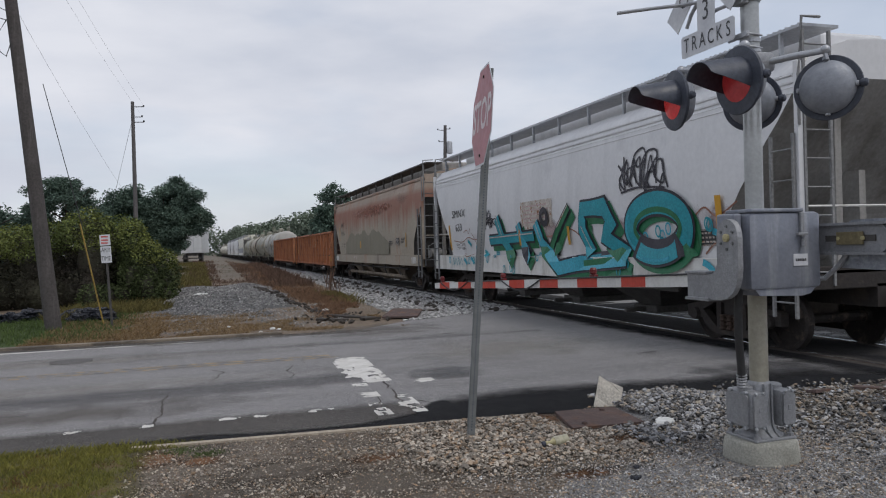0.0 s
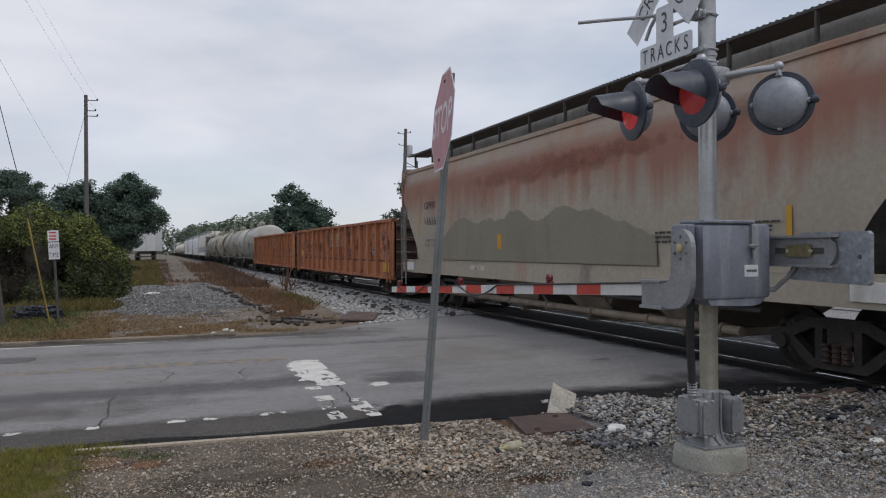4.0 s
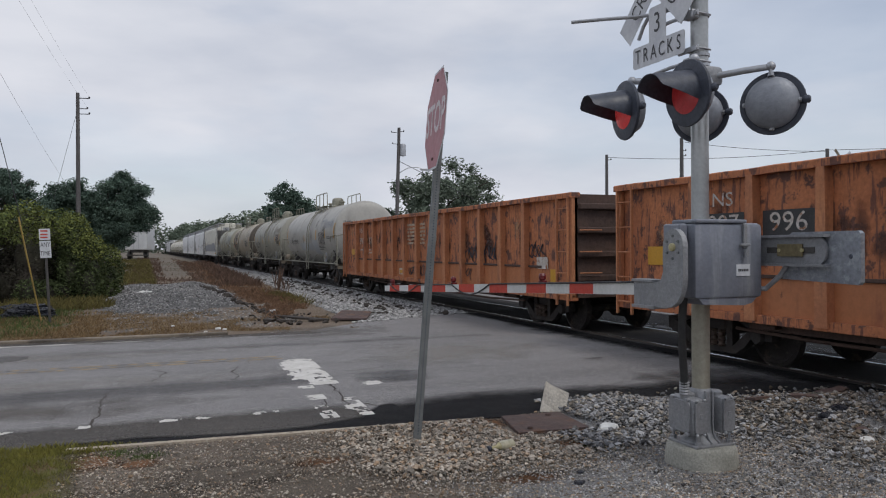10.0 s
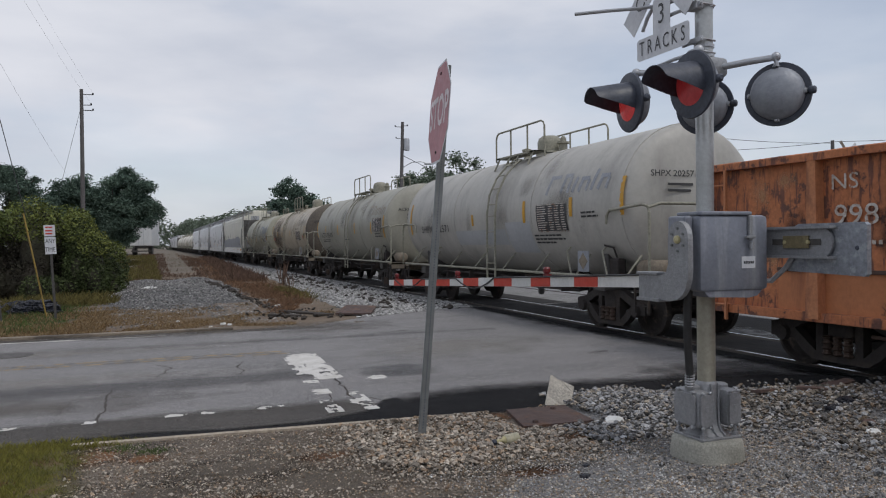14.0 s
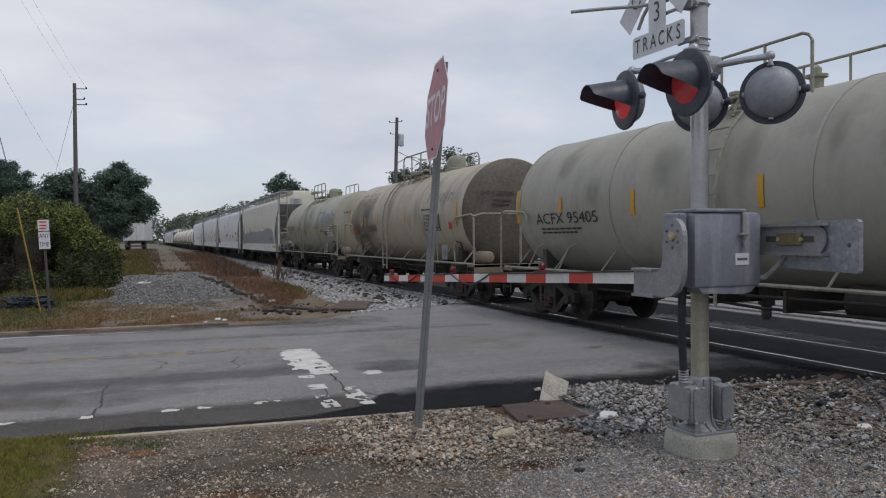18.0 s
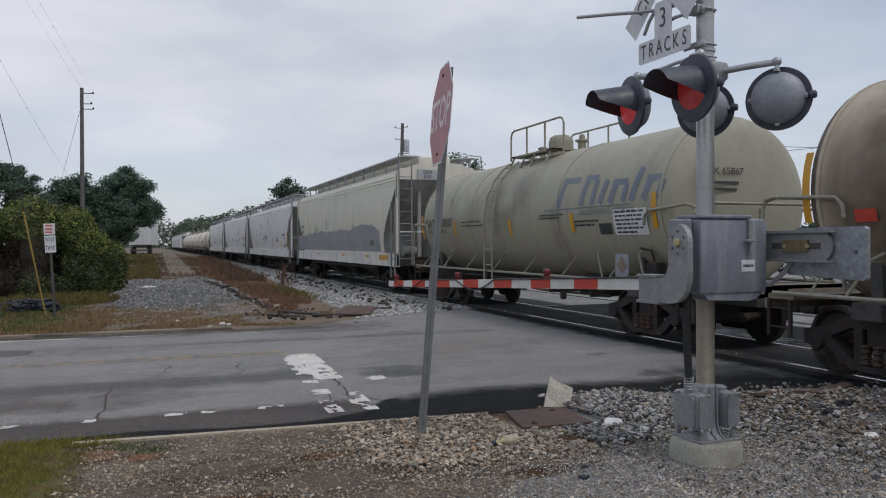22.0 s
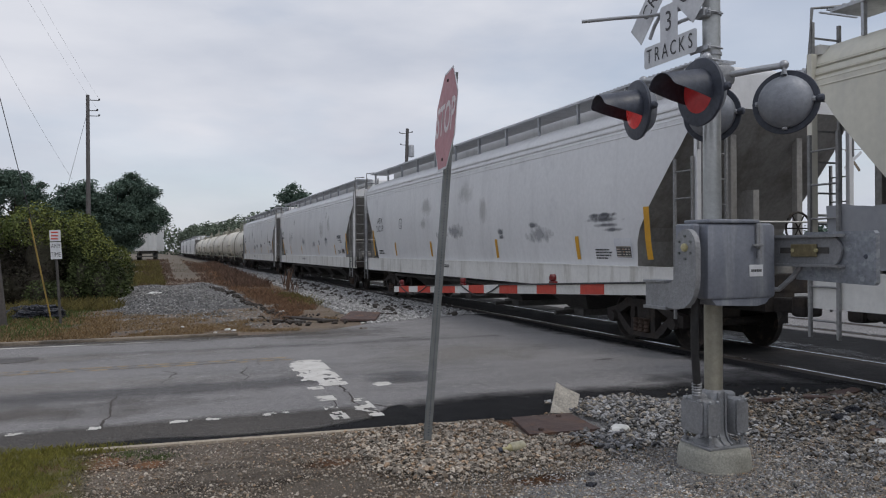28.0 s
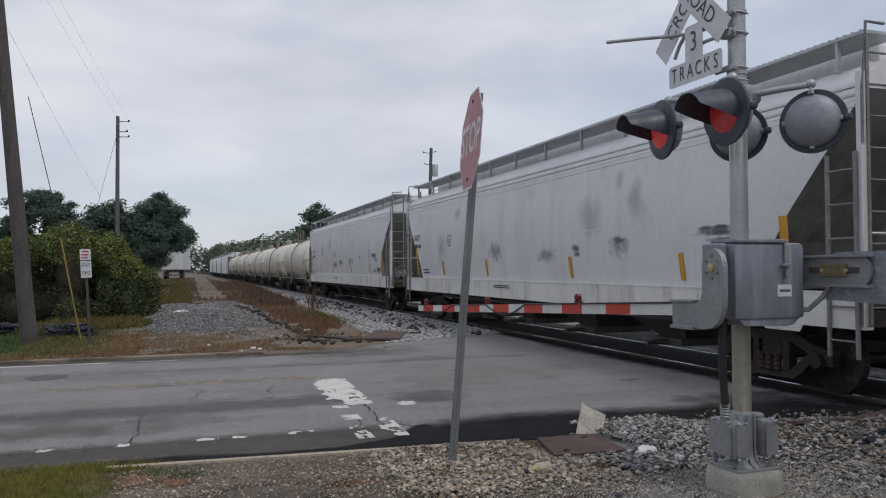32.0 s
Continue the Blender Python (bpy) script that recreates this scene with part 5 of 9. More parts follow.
        for s in (-1, 1):
            bm = bmesh.new()
            tube(bm, [(s * 1.53, ye - e * 1.3, 2.05), (s * 1.53, ye - e * 1.28, 2.2), (s * 1.53, ye - e * 1.18, 2.3), (s * 1.53, ye - e * 0.2, 2.36), (s * 1.53, ye - e * 0.06, 2.33), (s * 1.53, ye, 2.22), (s * 1.53, ye, 1.05)], 0.026, 8)
            part("grab_rail", bm, gear, car)
            ladder(car, s * 1.5, ye - e * 0.08, ye - e * 0.45, 0.5, 1.0, 2, "truck", "step")
        bm = bmesh.new()
        tube(bm, [(-1.53, ye - e * 0.03, 2.3), (-1.3, ye, 2.37), (1.3, ye, 2.37), (1.53, ye - e * 0.03, 2.3)], 0.026, 8)
        part("end_rail", bm, gear, car)
        bm = bmesh.new()
        tube(bm, [(-0.15, ye - e * 0.1, 1.0), (-0.15, ye - e * 0.1, 2.3)], 0.03, 6)
        part("end_post", bm, gear, car)
        coupler(car, ye - e * 0.1, e)
        truck(car, at, wheels=wheels)
        if e < 0:
            bm = bmesh.new()
            lathe(bm, [(0.04, -0.42), (0.13, -0.38), (0.165, -0.3), (0.165, 0.3), (0.13, 0.38), (0.04, 0.42)], "y", 18, (-1.0, ye - e * 0.55, 1.24))
            smooth_all(part("end_reservoir", bm, "plank", car, "tan air reservoir"), 40)
            bm = bmesh.new()
            box(bm, -1.35, -1.15, min(ye - e * 1.2, ye - e * 1.5), max(ye - e * 1.2, ye - e * 1.5), 1.06, 1.42, 0.04)
            tube(bm, [(-1.25, ye - e * 1.35, 1.4), (-1.3, ye - e * 1.4, 1.62), (-1.3, ye - e * 1.7, 1.66)], 0.02, 6)
            part("valve_stand", bm, "truck", car)
        for k in (1.3, 2.6):
            bm = bmesh.new()
            tube(bm, [(-1.5, ye - e * k, 1.08), (-1.42, ye - e * (k + 0.3), 1.55), (-1.3, ye - e * (k + 0.36), 1.62)], 0.02, 6)
            part("stay_rod", bm, gear, car)
    bm = bmesh.new()
    lathe(bm, [(0.05, -0.45), (0.22, -0.4), (0.22, 0.4), (0.05, 0.45)], "y", 16, (-0.75, -hl + 3.6, 0.88))
    smooth_all(part("air_reservoir", bm, "truck", car))
    for x, z in ((-1.25, 0.92), (-1.1, 0.74), (1.25, 0.92)):
        bm = bmesh.new()
        tube(bm, [(x, -hl + 2.6, z), (x, -1.0, z - 0.03), (x * 0.9, 0.2, z), (x, hl - 2.6, z)], 0.025, 6)
        part("brake_pipe", bm, "truck", car)
    for k in range(5):
        bm = bmesh.new()
        y = -hl + 3.0 + (length - 6.0) * k / 4
        box(bm, -1.3, 1.3, y - 0.03, y + 0.03, 0.7, 1.0, 0.005)
        part("pipe_hanger", bm, "truck", car)
    bm = bmesh.new()
    lathe(bm, [(0.05, 0.4), (0.08, 0.45), (0.08, 0.62), (0.13, 0.64), (0.13, 0.72), (0.2, 0.76), (0.2, 1.0)], "z", 14)
    part("bottom_outlet", bm, "hop_dark", car)
    return car


CARS, WHEELS = [], []


def place_car(car, u0, u1):
    """Set a car so that it spans u0 to u1 metres behind the start of the train's count."""
    CARS.append((car, (u0 + u1) / 2))
    car.location = (TRACK, (u0 + u1) / 2, 0)
    return car


# ---- the train, front to rear ----
white_hopper = place_car(hopper_car("hopper_car", 16.9, "hop_grey", "hop_white", "galv", "light grey covered hopper car with teal graffiti along its side", wheels=WHEELS), 8.4, 25.3)
rust_hopper = place_car(hopper_car("hopper_car", 18.95, "hop_rust", "hop_rust", "hop_dark", "tan covered hopper car with rust-stained sides", flat=True, eave=4.3, wheels=WHEELS), 26.84, 45.79)
gon_a = place_car(gondola_car("gondola_car", 18.4, "rusty orange open gondola car with vertical stakes", wheels=WHEELS), 47.05, 65.45)
gon_b = place_car(gondola_car("gondola_car", 18.35, "orange gondola car with white stencilled numbers", wheels=WHEELS), 67.0, 85.35)
tank_a = place_car(tank_car("tank_car", 12.6, "tank_grey", "grey tank car with faded blue lettering and yellow marks", wheels=WHEELS, lad=-0.4, plat=-0.5, dome=0.0, rear=-0.2), 87.1, 99.7)
tank_b = place_car(tank_car("tank_car", 12.6, "tank_olive", "olive grey tank car with a black stencil panel", wheels=WHEELS, lad=-0.4, plat=-0.4, dome=0.2), 101.8, 114.4)
tank_c = place_car(tank_car("tank_car", 12.6, "tank_tan", "tan tank car with sooty brown ends", head="tank_end", wheels=WHEELS, lad=0.85, plat=-0.4), 116.7, 129.3)
tank_d = place_car(tank_car("tank_car", 12.6, "tank_khaki", "khaki tank car with blue lettering and yellow marks", wheels=WHEELS, lad=0.9, plat=-0.2, dome=0.3), 131.4, 144.0)
hop_c = place_car(hopper_car("hopper_car", 18.2, "hop_cream", "hop_white", "galv", "cream grey hopper car with a patched lower side", eave=4.2, wheels=WHEELS), 146.0, 164.2)
hop_d = place_car(hopper_car("hopper_car", 19.7, "hop_grey", "hop_white", "galv", "pale grey covered hopper car with smudged marks", wheels=WHEELS), 166.3, 186.0)
hop_e = place_car(copy_thing(hop_d, pose(0, 0, 0)), 187.6, 207.8)
hop_f = place_car(copy_thing(hop_d, pose(0, 0, 0)), 209.6, 229.8)
tank_w = place_car(tank_car("tank_car", 12.6, "tank_white", "stained white tank car"), 232.0, 244.6)
for k in range(1, 6):
    place_car(copy_thing(tank_w, pose(0, 0, 0)), 232.0 + 14.7 * k, 244.6 + 14.7 * k)
for k in range(4):
    place_car(copy_thing(hop_d, pose(0, 0, 0)), 320.5 + 21.6 * k, 340.2 + 21.6 * k)


# ---- lettering, marks and graffiti on the cars' near sides ----
def hop_x(z):
    ks = ((1.42, 1.5), (1.85, 1.57), (2.5, 1.62), (3.1, 1.61), (3.8, 1.55), (4.2, 1.5))
    for (a, xa), (b, xb) in zip(ks, ks[1:]):
        if z <= b:
            return xa + (xb - xa) * max(0.0, z - a) / (b - a)
    return 1.5


def on_side(kind, lift=0.012):
    """Maps along-car y and height z to the near side of a car."""
    if kind == "tank":
        def f(y, z):
            a = math.asin(max(-1, min(1, (z - TANK_Z) / TANK_R)))
            return (-(TANK_R + lift) * math.cos(a), y, TANK_Z + (TANK_R + lift) * math.sin(a))
    elif kind == "hopper":
        def f(y, z):
            return (-(max(hop_x(z), 1.615 if z < 1.46 else 0) + lift), y, z)
    elif kind == "flat":
        def f(y, z):
            return (-(1.575 + lift), y, z)
    else:
        def f(y, z):
            return (-(1.462 + lift), y, z)
    return f


def mark(car, kind, y0, y1, z0, z1, material, name="mark", label="", lift=0.012, n=5, parent=None):
    f = on_side(kind, lift)
    verts, faces = [], []
    for j in range(n + 1):
        for i in range(n + 1):
            verts.append(f(y0 + (y1 - y0) * i / n, z0 + (z1 - z0) * j / n))
    faces = [(j * (n + 1) + i, j * (n + 1) + i + 1, (j + 1) * (n + 1) + i + 1, (j + 1) * (n + 1) + i) for j in range(n) for i in range(n)]
    ob = raw(name, verts, faces, material, parent or car)
    if label:
        ob["label"] = label
    return ob


def letters(car, kind, text, y, z, height, material, squeeze=1.0, lift=0.014, bold=0.0, label=""):
    f = on_side(kind, lift)
    return writing(text, height * 1.42, lambda u, v: f(y - u, z + v), material, car, squeeze=squeeze, bold=bold, label=label)


def stroke(car, kind, pts, w, material, lift=0.016, name="graffiti", loop=False, label="", sharp=False):
    """A painted band along a smoothed line of (y, z)."""
    f = on_side(kind, lift)
    p = [Vector(q) for q in pts]
    fine = []
    n = len(p)
    for i in range(n if loop else n - 1):
        a, b, c, d = (p[(i - 1) % n] if loop or i else p[0]), p[i], p[(i + 1) % n], (p[(i + 2) % n] if loop or i + 2 < n else p[-1])
        for k in range(8):
            t = k / 8
            fine.append(0.5 * ((2 * b) + (c - a) * t + (2 * a - 5 * b + 4 * c - d) * t * t + (3 * b - a - 3 * c + d) * t ** 3))
    fine.append(fine[0] if loop else p[-1])
    if sharp:
        fine = [q for c, d in zip(p, p[1:]) for q in (c, c.lerp(d, 0.5))] + [p[-1]]
    verts, m = [], len(fine)
    for i, q in enumerate(fine):
        a = fine[(i - 1) % (m - 1)] if loop else fine[max(0, i - 1)]
        b = fine[(i + 1) % (m - 1)] if loop else fine[min(m - 1, i + 1)]
        d = (b - a).normalized()
        nrm = Vector((-d.y, d.x)) * w / 2
        if sharp and 0 < i < m - 1:
            nrm *= min(1.5, 1 / max(0.5, abs((fine[i + 1] - q).normalized().dot(d))))
        verts += [f(*(q + nrm)), f(*(q - nrm))]
    faces = [(2 * i, 2 * i + 1, 2 * i + 3, 2 * i + 2) for i in range(m - 1)]
    ob = raw(name, verts, faces, material, car)
    if label:
        ob["label"] = label
    return ob


def band(car, kind, tops, bottom, material, name, label, lift=0.008):
    f = on_side(kind, lift)
    verts, faces = [], []
    n = 6
    for y, z in tops:
        for k in range(n + 1):
            verts.append(f(y, bottom + (z - bottom) * k / n))
    for i in range(len(tops) - 1):
        for k in range(n):
            a = i * (n + 1) + k
            faces.append((a, a + 1, a + n + 2, a + n + 1))
    ob = raw(name, verts, faces, material, car)
    ob["label"] = label


def data_panel(car, kind, y0, y1, z0, z1, cols=(0.36, 0.17, 0.17, 0.14), rows=11, lift=0.014):
    """A black stencil panel with rows of unreadable white bars."""
    pan = mark(car, kind, y0, y1, z0, z1, "mark_black", "stencil_panel", "black stencil panel with white bars", lift)
    w, h = y1 - y0, z1 - z0
    for zz in (z0 + 0.012, z1 - 0.012):
        mark(car, kind, y0, y1, zz - 0.006, zz + 0.006, "mark_white", "panel_rule", lift=lift + 0.004, n=2, parent=pan)
    r_bar = random.Random(int(abs(y0) * 100))
    for r in range(rows):
        zz = z1 - 0.03 - (h - 0.06) * (r + 0.5) / rows
        u = 0.04
        for c in cols:
            full = c * 0.94 * r_bar.uniform(0.7, 1.0)
            mark(car, kind, y0 + w * u, y0 + w * (u + full), zz - 0.17 * h / rows, zz + 0.17 * h / rows, "mark_white", "panel_bar", lift=lift + 0.004, n=1, parent=pan)
            u += c + 0.03


def small_bars(car, kind, y, z, widths, height, material, gap=0.5, lift=0.014):
    """Lines of unreadable stencilling, each broken into word-long bars."""
    r_word = random.Random(int(abs(y) * 1000) + int(z * 100))
    for r, w in enumerate(widths):
        zz = z - r * height * (1 + gap)
        u = 0.0
        while u < w - 0.03:
            long = min(w - u, r_word.uniform(1.6, 4.5) * height)
            mark(car, kind, y - u, y - u - long, zz - height * 0.36, zz + height * 0.36, material, "stencil_bar", lift=lift, n=2)
            u += long + 0.55 * height


def scribble(car, kind, y0, y1, z0, z1, n, seed, w=0.03, lift=0.018):
    """A run of connected spray loops between two places, as one tag."""
    r = random.Random(seed)
    for row in range(2):
        pts = []
        for k in range(n):
            y = y0 + (y1 - y0) * k / (n - 1) + 0.05 * r.uniform(-1, 1)
            z = (z0 if (k + row) % 2 else z1) + (z1 - z0) * r.uniform(-0.12, 0.3) * (1 if (k + row) % 2 else -1)
            pts += [(y, z), (y + (y1 - y0) * 0.35 / n * r.choice((-1, 1)), (z0 + z1) / 2 + (z1 - z0) * r.uniform(-0.3, 0.3))]
        stroke(car, kind, pts, w, "g_dark", lift + 0.002 * row, label="black spray scribble")


YEL = "yellow reflective strip"
# graffiti hopper
C = white_hopper
letters(C, "hopper", "SMNX", 5.8, 2.72, 0.24, "mark_black", 1.35)
letters(C, "hopper", "633", 5.83, 2.29, 0.24, "mark_black", 1.2)
mark(C, "hopper", 0.95, -0.85, 2.1, 2.78, "mark_white", "notice", "faded white notice panel", 0.01)
small_bars(C, "hopper", 0.75, 2.66, (1.3, 1.4, 1.2, 1.35, 0.9), 0.05, "panel_red", 1.0)
def letter(pts, w, fill, k):
    """One graffiti stroke: green cast shape, dark outline, fill and a pale highlight."""
    stroke(C, "hopper", [(y - 0.16, z - 0.13) for y, z in pts], w + 0.1, "g_green", 0.017 + 0.0012 * k, label="green graffiti shadow", sharp=True)
    stroke(C, "hopper", pts, w + 0.1, "g_dark", 0.03 + 0.0012 * k, label="dark graffiti outline", sharp=True)
    stroke(C, "hopper", pts, w, fill, 0.046 + 0.0012 * k, label="teal graffiti stroke", sharp=True)
    stroke(C, "hopper", [(y + 0.03, z + w * 0.28) for y, z in pts[:2]], 0.03, "mark_white", 0.058 + 0.0012 * k, label="thin pale graffiti highlight", sharp=True)


for k, (y0, y1, z0, z1) in enumerate(((0.2, -1.6, 1.7, 2.35), (-3.2, -4.3, 1.75, 2.2), (-6.1, -7.3, 1.6, 2.4), (2.6, 1.2, 1.5, 2.0))):
    mark(C, "hopper", y0, y1, z0, z1, "soft_pink", "spray_haze", "pinkish spray haze", 0.012 + 0.0006 * k)
strokes = (([(3.2, 1.86), (0.2, 1.93)], 0.24, "g_teal"), ([(2.54, 2.46), (2.2, 1.9), (1.6, 1.38)], 0.32, "g_teal"), ([(1.12, 2.25), (0.95, 1.8), (0.42, 1.34)], 0.28, "g_sky"), ([(-1.75, 2.52), (-1.15, 2.05), (-0.7, 1.62)], 0.16, "g_green"), ([(0.05, 2.24), (-0.25, 1.72), (-1.2, 1.17), (-2.05, 1.28), (-4.05, 1.42)], 0.3, "g_sky"), ([(-2.66, 1.5), (-2.3, 2.0), (-2.36, 2.44), (-3.25, 2.44), (-3.5, 2.1), (-3.15, 1.86), (-4.1, 1.46)], 0.3, "g_teal"))
for k, (pts, w, fill) in enumerate(strokes):
    letter(pts, w, fill, k)
arc = [math.tau * k / 12 for k in range(12)]
stroke(C, "hopper", [(-5.2 + 0.86 * math.cos(a), 1.84 + 0.46 * math.sin(a)) for a in arc], 0.46, "g_green", 0.03, loop=True, label="green graffiti shadow")
stroke(C, "hopper", [(-5.08 + 0.85 * math.cos(a), 1.96 + 0.45 * math.sin(a)) for a in arc], 0.5, "g_dark", 0.056, loop=True, label="dark graffiti outline")
stroke(C, "hopper", [(-5.08 + 0.85 * math.cos(a), 1.96 + 0.45 * math.sin(a)) for a in arc], 0.4, "g_teal", 0.064, loop=True, label="teal graffiti ring")
stroke(C, "hopper", [(-5.08 + 0.7 * math.cos(a), 1.96 + 0.33 * math.sin(a)) for a in arc], 0.1, "g_green", 0.067, loop=True, label="green inner ring")
stroke(C, "hopper", [(-5.08 + 1.0 * math.cos(a), 1.96 + 0.58 * math.sin(a)) for a in [0.5 - 0.25 * k for k in range(11)]], 0.06, "g_sky", 0.067, label="light blue highlight")
stroke(C, "hopper", [(-0.46 + 0.17 * math.cos(a), 2.36 + 0.16 * math.sin(a)) for a in arc], 0.14, "g_dark", 0.05, loop=True, label="dark round graffiti head")
for pts in ([(-3.8, 3.2), (-3.95, 3.05), (-3.85, 2.9), (-4.05, 2.72), (-3.95, 3.1), (-4.15, 3.2), (-4.1, 2.8)], [(-4.2, 2.75), (-4.3, 3.15), (-4.4, 3.36), (-4.65, 3.43), (-4.75, 3.25), (-4.5, 3.1), (-4.35, 3.25), (-4.45, 2.8)], [(-4.55, 2.75), (-4.6, 3.1), (-4.8, 3.35), (-5.1, 3.32), (-5.05, 3.0), (-4.8, 2.95), (-4.75, 2.75), (-5.0, 3.1), (-5.1, 2.75)], [(-3.9, 2.66), (-4.4, 2.72), (-4.9, 2.7), (-5.35, 2.66)], [(-5.2, 2.66), (-5.3, 2.9), (-5.4, 2.75), (-5.45, 2.65)]):
    stroke(C, "hopper", pts, 0.042, "g_dark", 0.018, label="black spray scribble")
scribble(C, "hopper", -3.95, -5.3, 2.68, 3.3, 8, 31, 0.04)
scribble(C, "hopper", 3.95, 3.0, 2.2, 2.75, 7, 21, 0.04)
scribble(C, "hopper", 3.7, 2.7, 2.3, 2.5, 5, 22, 0.035)
dot = random.Random(3)
for k in range(26):
    y, z = dot.uniform(-7.4, 6.8), dot.uniform(1.05, 1.55) if k < 16 else dot.uniform(1.5, 2.0)
    if k >= 16:
        y = dot.uniform(-5.5, -4.6) if k < 22 else dot.uniform(-7.4, -6.4)
    r = 0.07
    stroke(C, "hopper", [(y + r * math.cos(a), z + 1.4 * r * math.sin(a)) for a in [math.tau * i / 6 for i in range(6)]], 0.035, "g_sky" if k % 2 else "g_teal", 0.014 if k < 16 else 0.05, loop=True, label="small blue graffiti loop")
for pts in ([(-6.1, 2.1), (-6.4, 2.25), (-6.7, 2.1), (-7.2, 2.3)], [(-6.3, 1.5), (-6.7, 1.7), (-7.3, 1.6)], [(0.4, 2.05), (-0.6, 1.9), (-1.6, 2.05), (-2.2, 1.85)]):
    stroke(C, "hopper", pts, 0.03, "mark_rust", 0.015, label="thin brown spray line")
mark(C, "hopper", -6.72, -6.87, 1.9, 2.42, "mark_yellow", "reflector", YEL, 0.05)
for y in (1.1, -1.6, -4.2):
    mark(C, "hopper", y, y - 0.11, 1.7, 2.1, "mark_yellow", "reflector", YEL, 0.05)
data_panel(C, "hopper", -6.17, -6.62, 1.63, 1.9, rows=3)
# rust-stained hopper
C = rust_hopper
letters(C, "flat", "GPFX", 6.79, 3.05, 0.22, "mark_black", 1.3)
letters(C, "flat", "11616", 6.77, 2.58, 0.24, "mark_black", 1.25)
letters(C, "flat", "LD LMT   217800", 6.66, 2.0, 0.085, "mark_black", 1.25)
letters(C, "flat", "LT WT     68200", 6.66, 1.86, 0.085, "mark_black", 1.25)
edge_r = random.Random(23)
band(C, "flat", [(5.9 - 0.13 * k, 2.5 + 0.22 * noise.noise((k * 0.12, 5.0, 1.0)) + 0.06 * noise.noise((k * 0.5, 2.0, 1.0)) - 0.5 * step(60, 78, k) - 0.4 * (1 - step(0, 10, k)) + edge_r.uniform(-0.02, 0.02)) for k in range(79)], 1.46, "olive_patch", "paint_patch", "olive grey overpainted area")
mark(C, "flat", 7.8, 7.7, 2.2, 2.96, "mark_yellow", "reflector", YEL)
mark(C, "flat", 1.99, 1.75, 1.75, 2.1, "mark_yellow", "reflector", YEL)
mark(C, "flat", -7.0, -7.1, 1.75, 2.3, "mark_yellow", "reflector", YEL)
data_panel(C, "flat", -5.4, -5.98, 1.85, 2.13, rows=4)
for r in range(4):
    mark(C, "flat", 5.68, 5.46, 2.66 + 0.09 * r, 2.68 + 0.09 * r, "mark_black", "stencil_bar", n=1)
small_bars(C, "flat", -4.2, 2.0, (0.7, 0.8, 0.6), 0.05, "mark_black")
small_bars(C, "flat", -6.3, 2.1, (0.6, 0.5, 0.5, 0.4), 0.04, "mark_black")
mark(C, "gondola", 3.65, 2.69, 1.22, 1.33, "mark_white", "notice", "pale notice strip", 0.15)
# first gondola
C = gon_a
letters(C, "gondola", "NS", 6.63, 2.43, 0.2, "mark_white", 1.3, 0.02)
mark(C, "gondola", 7.05, 6.2, 1.9, 2.24, "mark_black", "number_panel", "black number panel", 0.012)
mark(C, "gondola", 5.85, 4.95, 1.9, 2.24, "mark_black", "number_panel", "black number panel", 0.012)
letters(C, "gondola", "997", 6.62, 2.07, 0.26, "mark_white", 1.2, 0.02)
letters(C, "gondola", "996", 5.4, 2.07, 0.26, "mark_white", 1.2, 0.02)
small_bars(C, "gondola", 6.95, 1.78, (0.65, 0.6), 0.08, "mark_white", 1.2)
small_bars(C, "gondola", 5.75, 1.78, (0.7, 0.6), 0.08, "mark_white", 1.2)
mark(C, "gondola", 8.4, 7.85, 1.46, 1.76, "mark_yellow", "reflector", YEL, 0.02)
mark(C, "gondola", -7.9, -8.7, 0.95, 1.28, "mark_yellow", "reflector", YEL, 0.05)
for r in range(6):
    mark(C, "gondola", 1.2, -0.6, 1.9 + 0.105 * r, 1.96 + 0.105 * r, "ghost_white", "faded_bar", "faded white painted bar", 0.014)
stroke(C, "gondola", [(-1.5, 2.36), (-1.25, 2.46), (-1.0, 2.36), (-1.05, 2.24), (-1.4, 2.14), (-1.5, 2.02), (-1.25, 1.94), (-0.98, 2.0)], 0.12, "ghost_white", 0.026, name="faded_emblem", label="faded white painted shape")
data_panel(C, "gondola", -6.32, -6.75, 1.56, 1.86, rows=4)
mark(C, "gondola", -2.0, -2.5, 0.92, 1.05, "mark_yellow", "reflector", YEL, 0.02)
# second gondola
C = gon_b
letters(C, "gondola", "NS", 6.76, 2.43, 0.19, "mark_white", 1.25, 0.02)
letters(C, "gondola", "998", 6.6, 2.02, 0.25, "mark_white", 1.2, 0.02)
letters(C, "gondola", "371", 5.34, 2.02, 0.25, "mark_white", 1.2, 0.02)
small_bars(C, "gondola", 6.85, 1.7, (0.6,), 0.07, "mark_white")
small_bars(C, "gondola", 5.6, 1.7, (0.6, 0.5), 0.07, "mark_white")
mark(C, "gondola", 8.17, 7.72, 1.5, 1.72, "mark_yellow", "reflector", YEL, 0.02)
mark(C, "gondola", 1.95, 1.3, 0.9, 1.1, "mark_white", "mark_border", "white paint border", 0.016)
mark(C, "gondola", 1.9, 1.36, 0.94, 1.05, "mark_yellow", "reflector", YEL, 0.02)
for r in range(6):
    mark(C, "gondola", 1.3, -0.55, 1.88 + 0.115 * r, 1.945 + 0.115 * r, "ghost_white", "faded_bar", "faded white painted bar", 0.014)
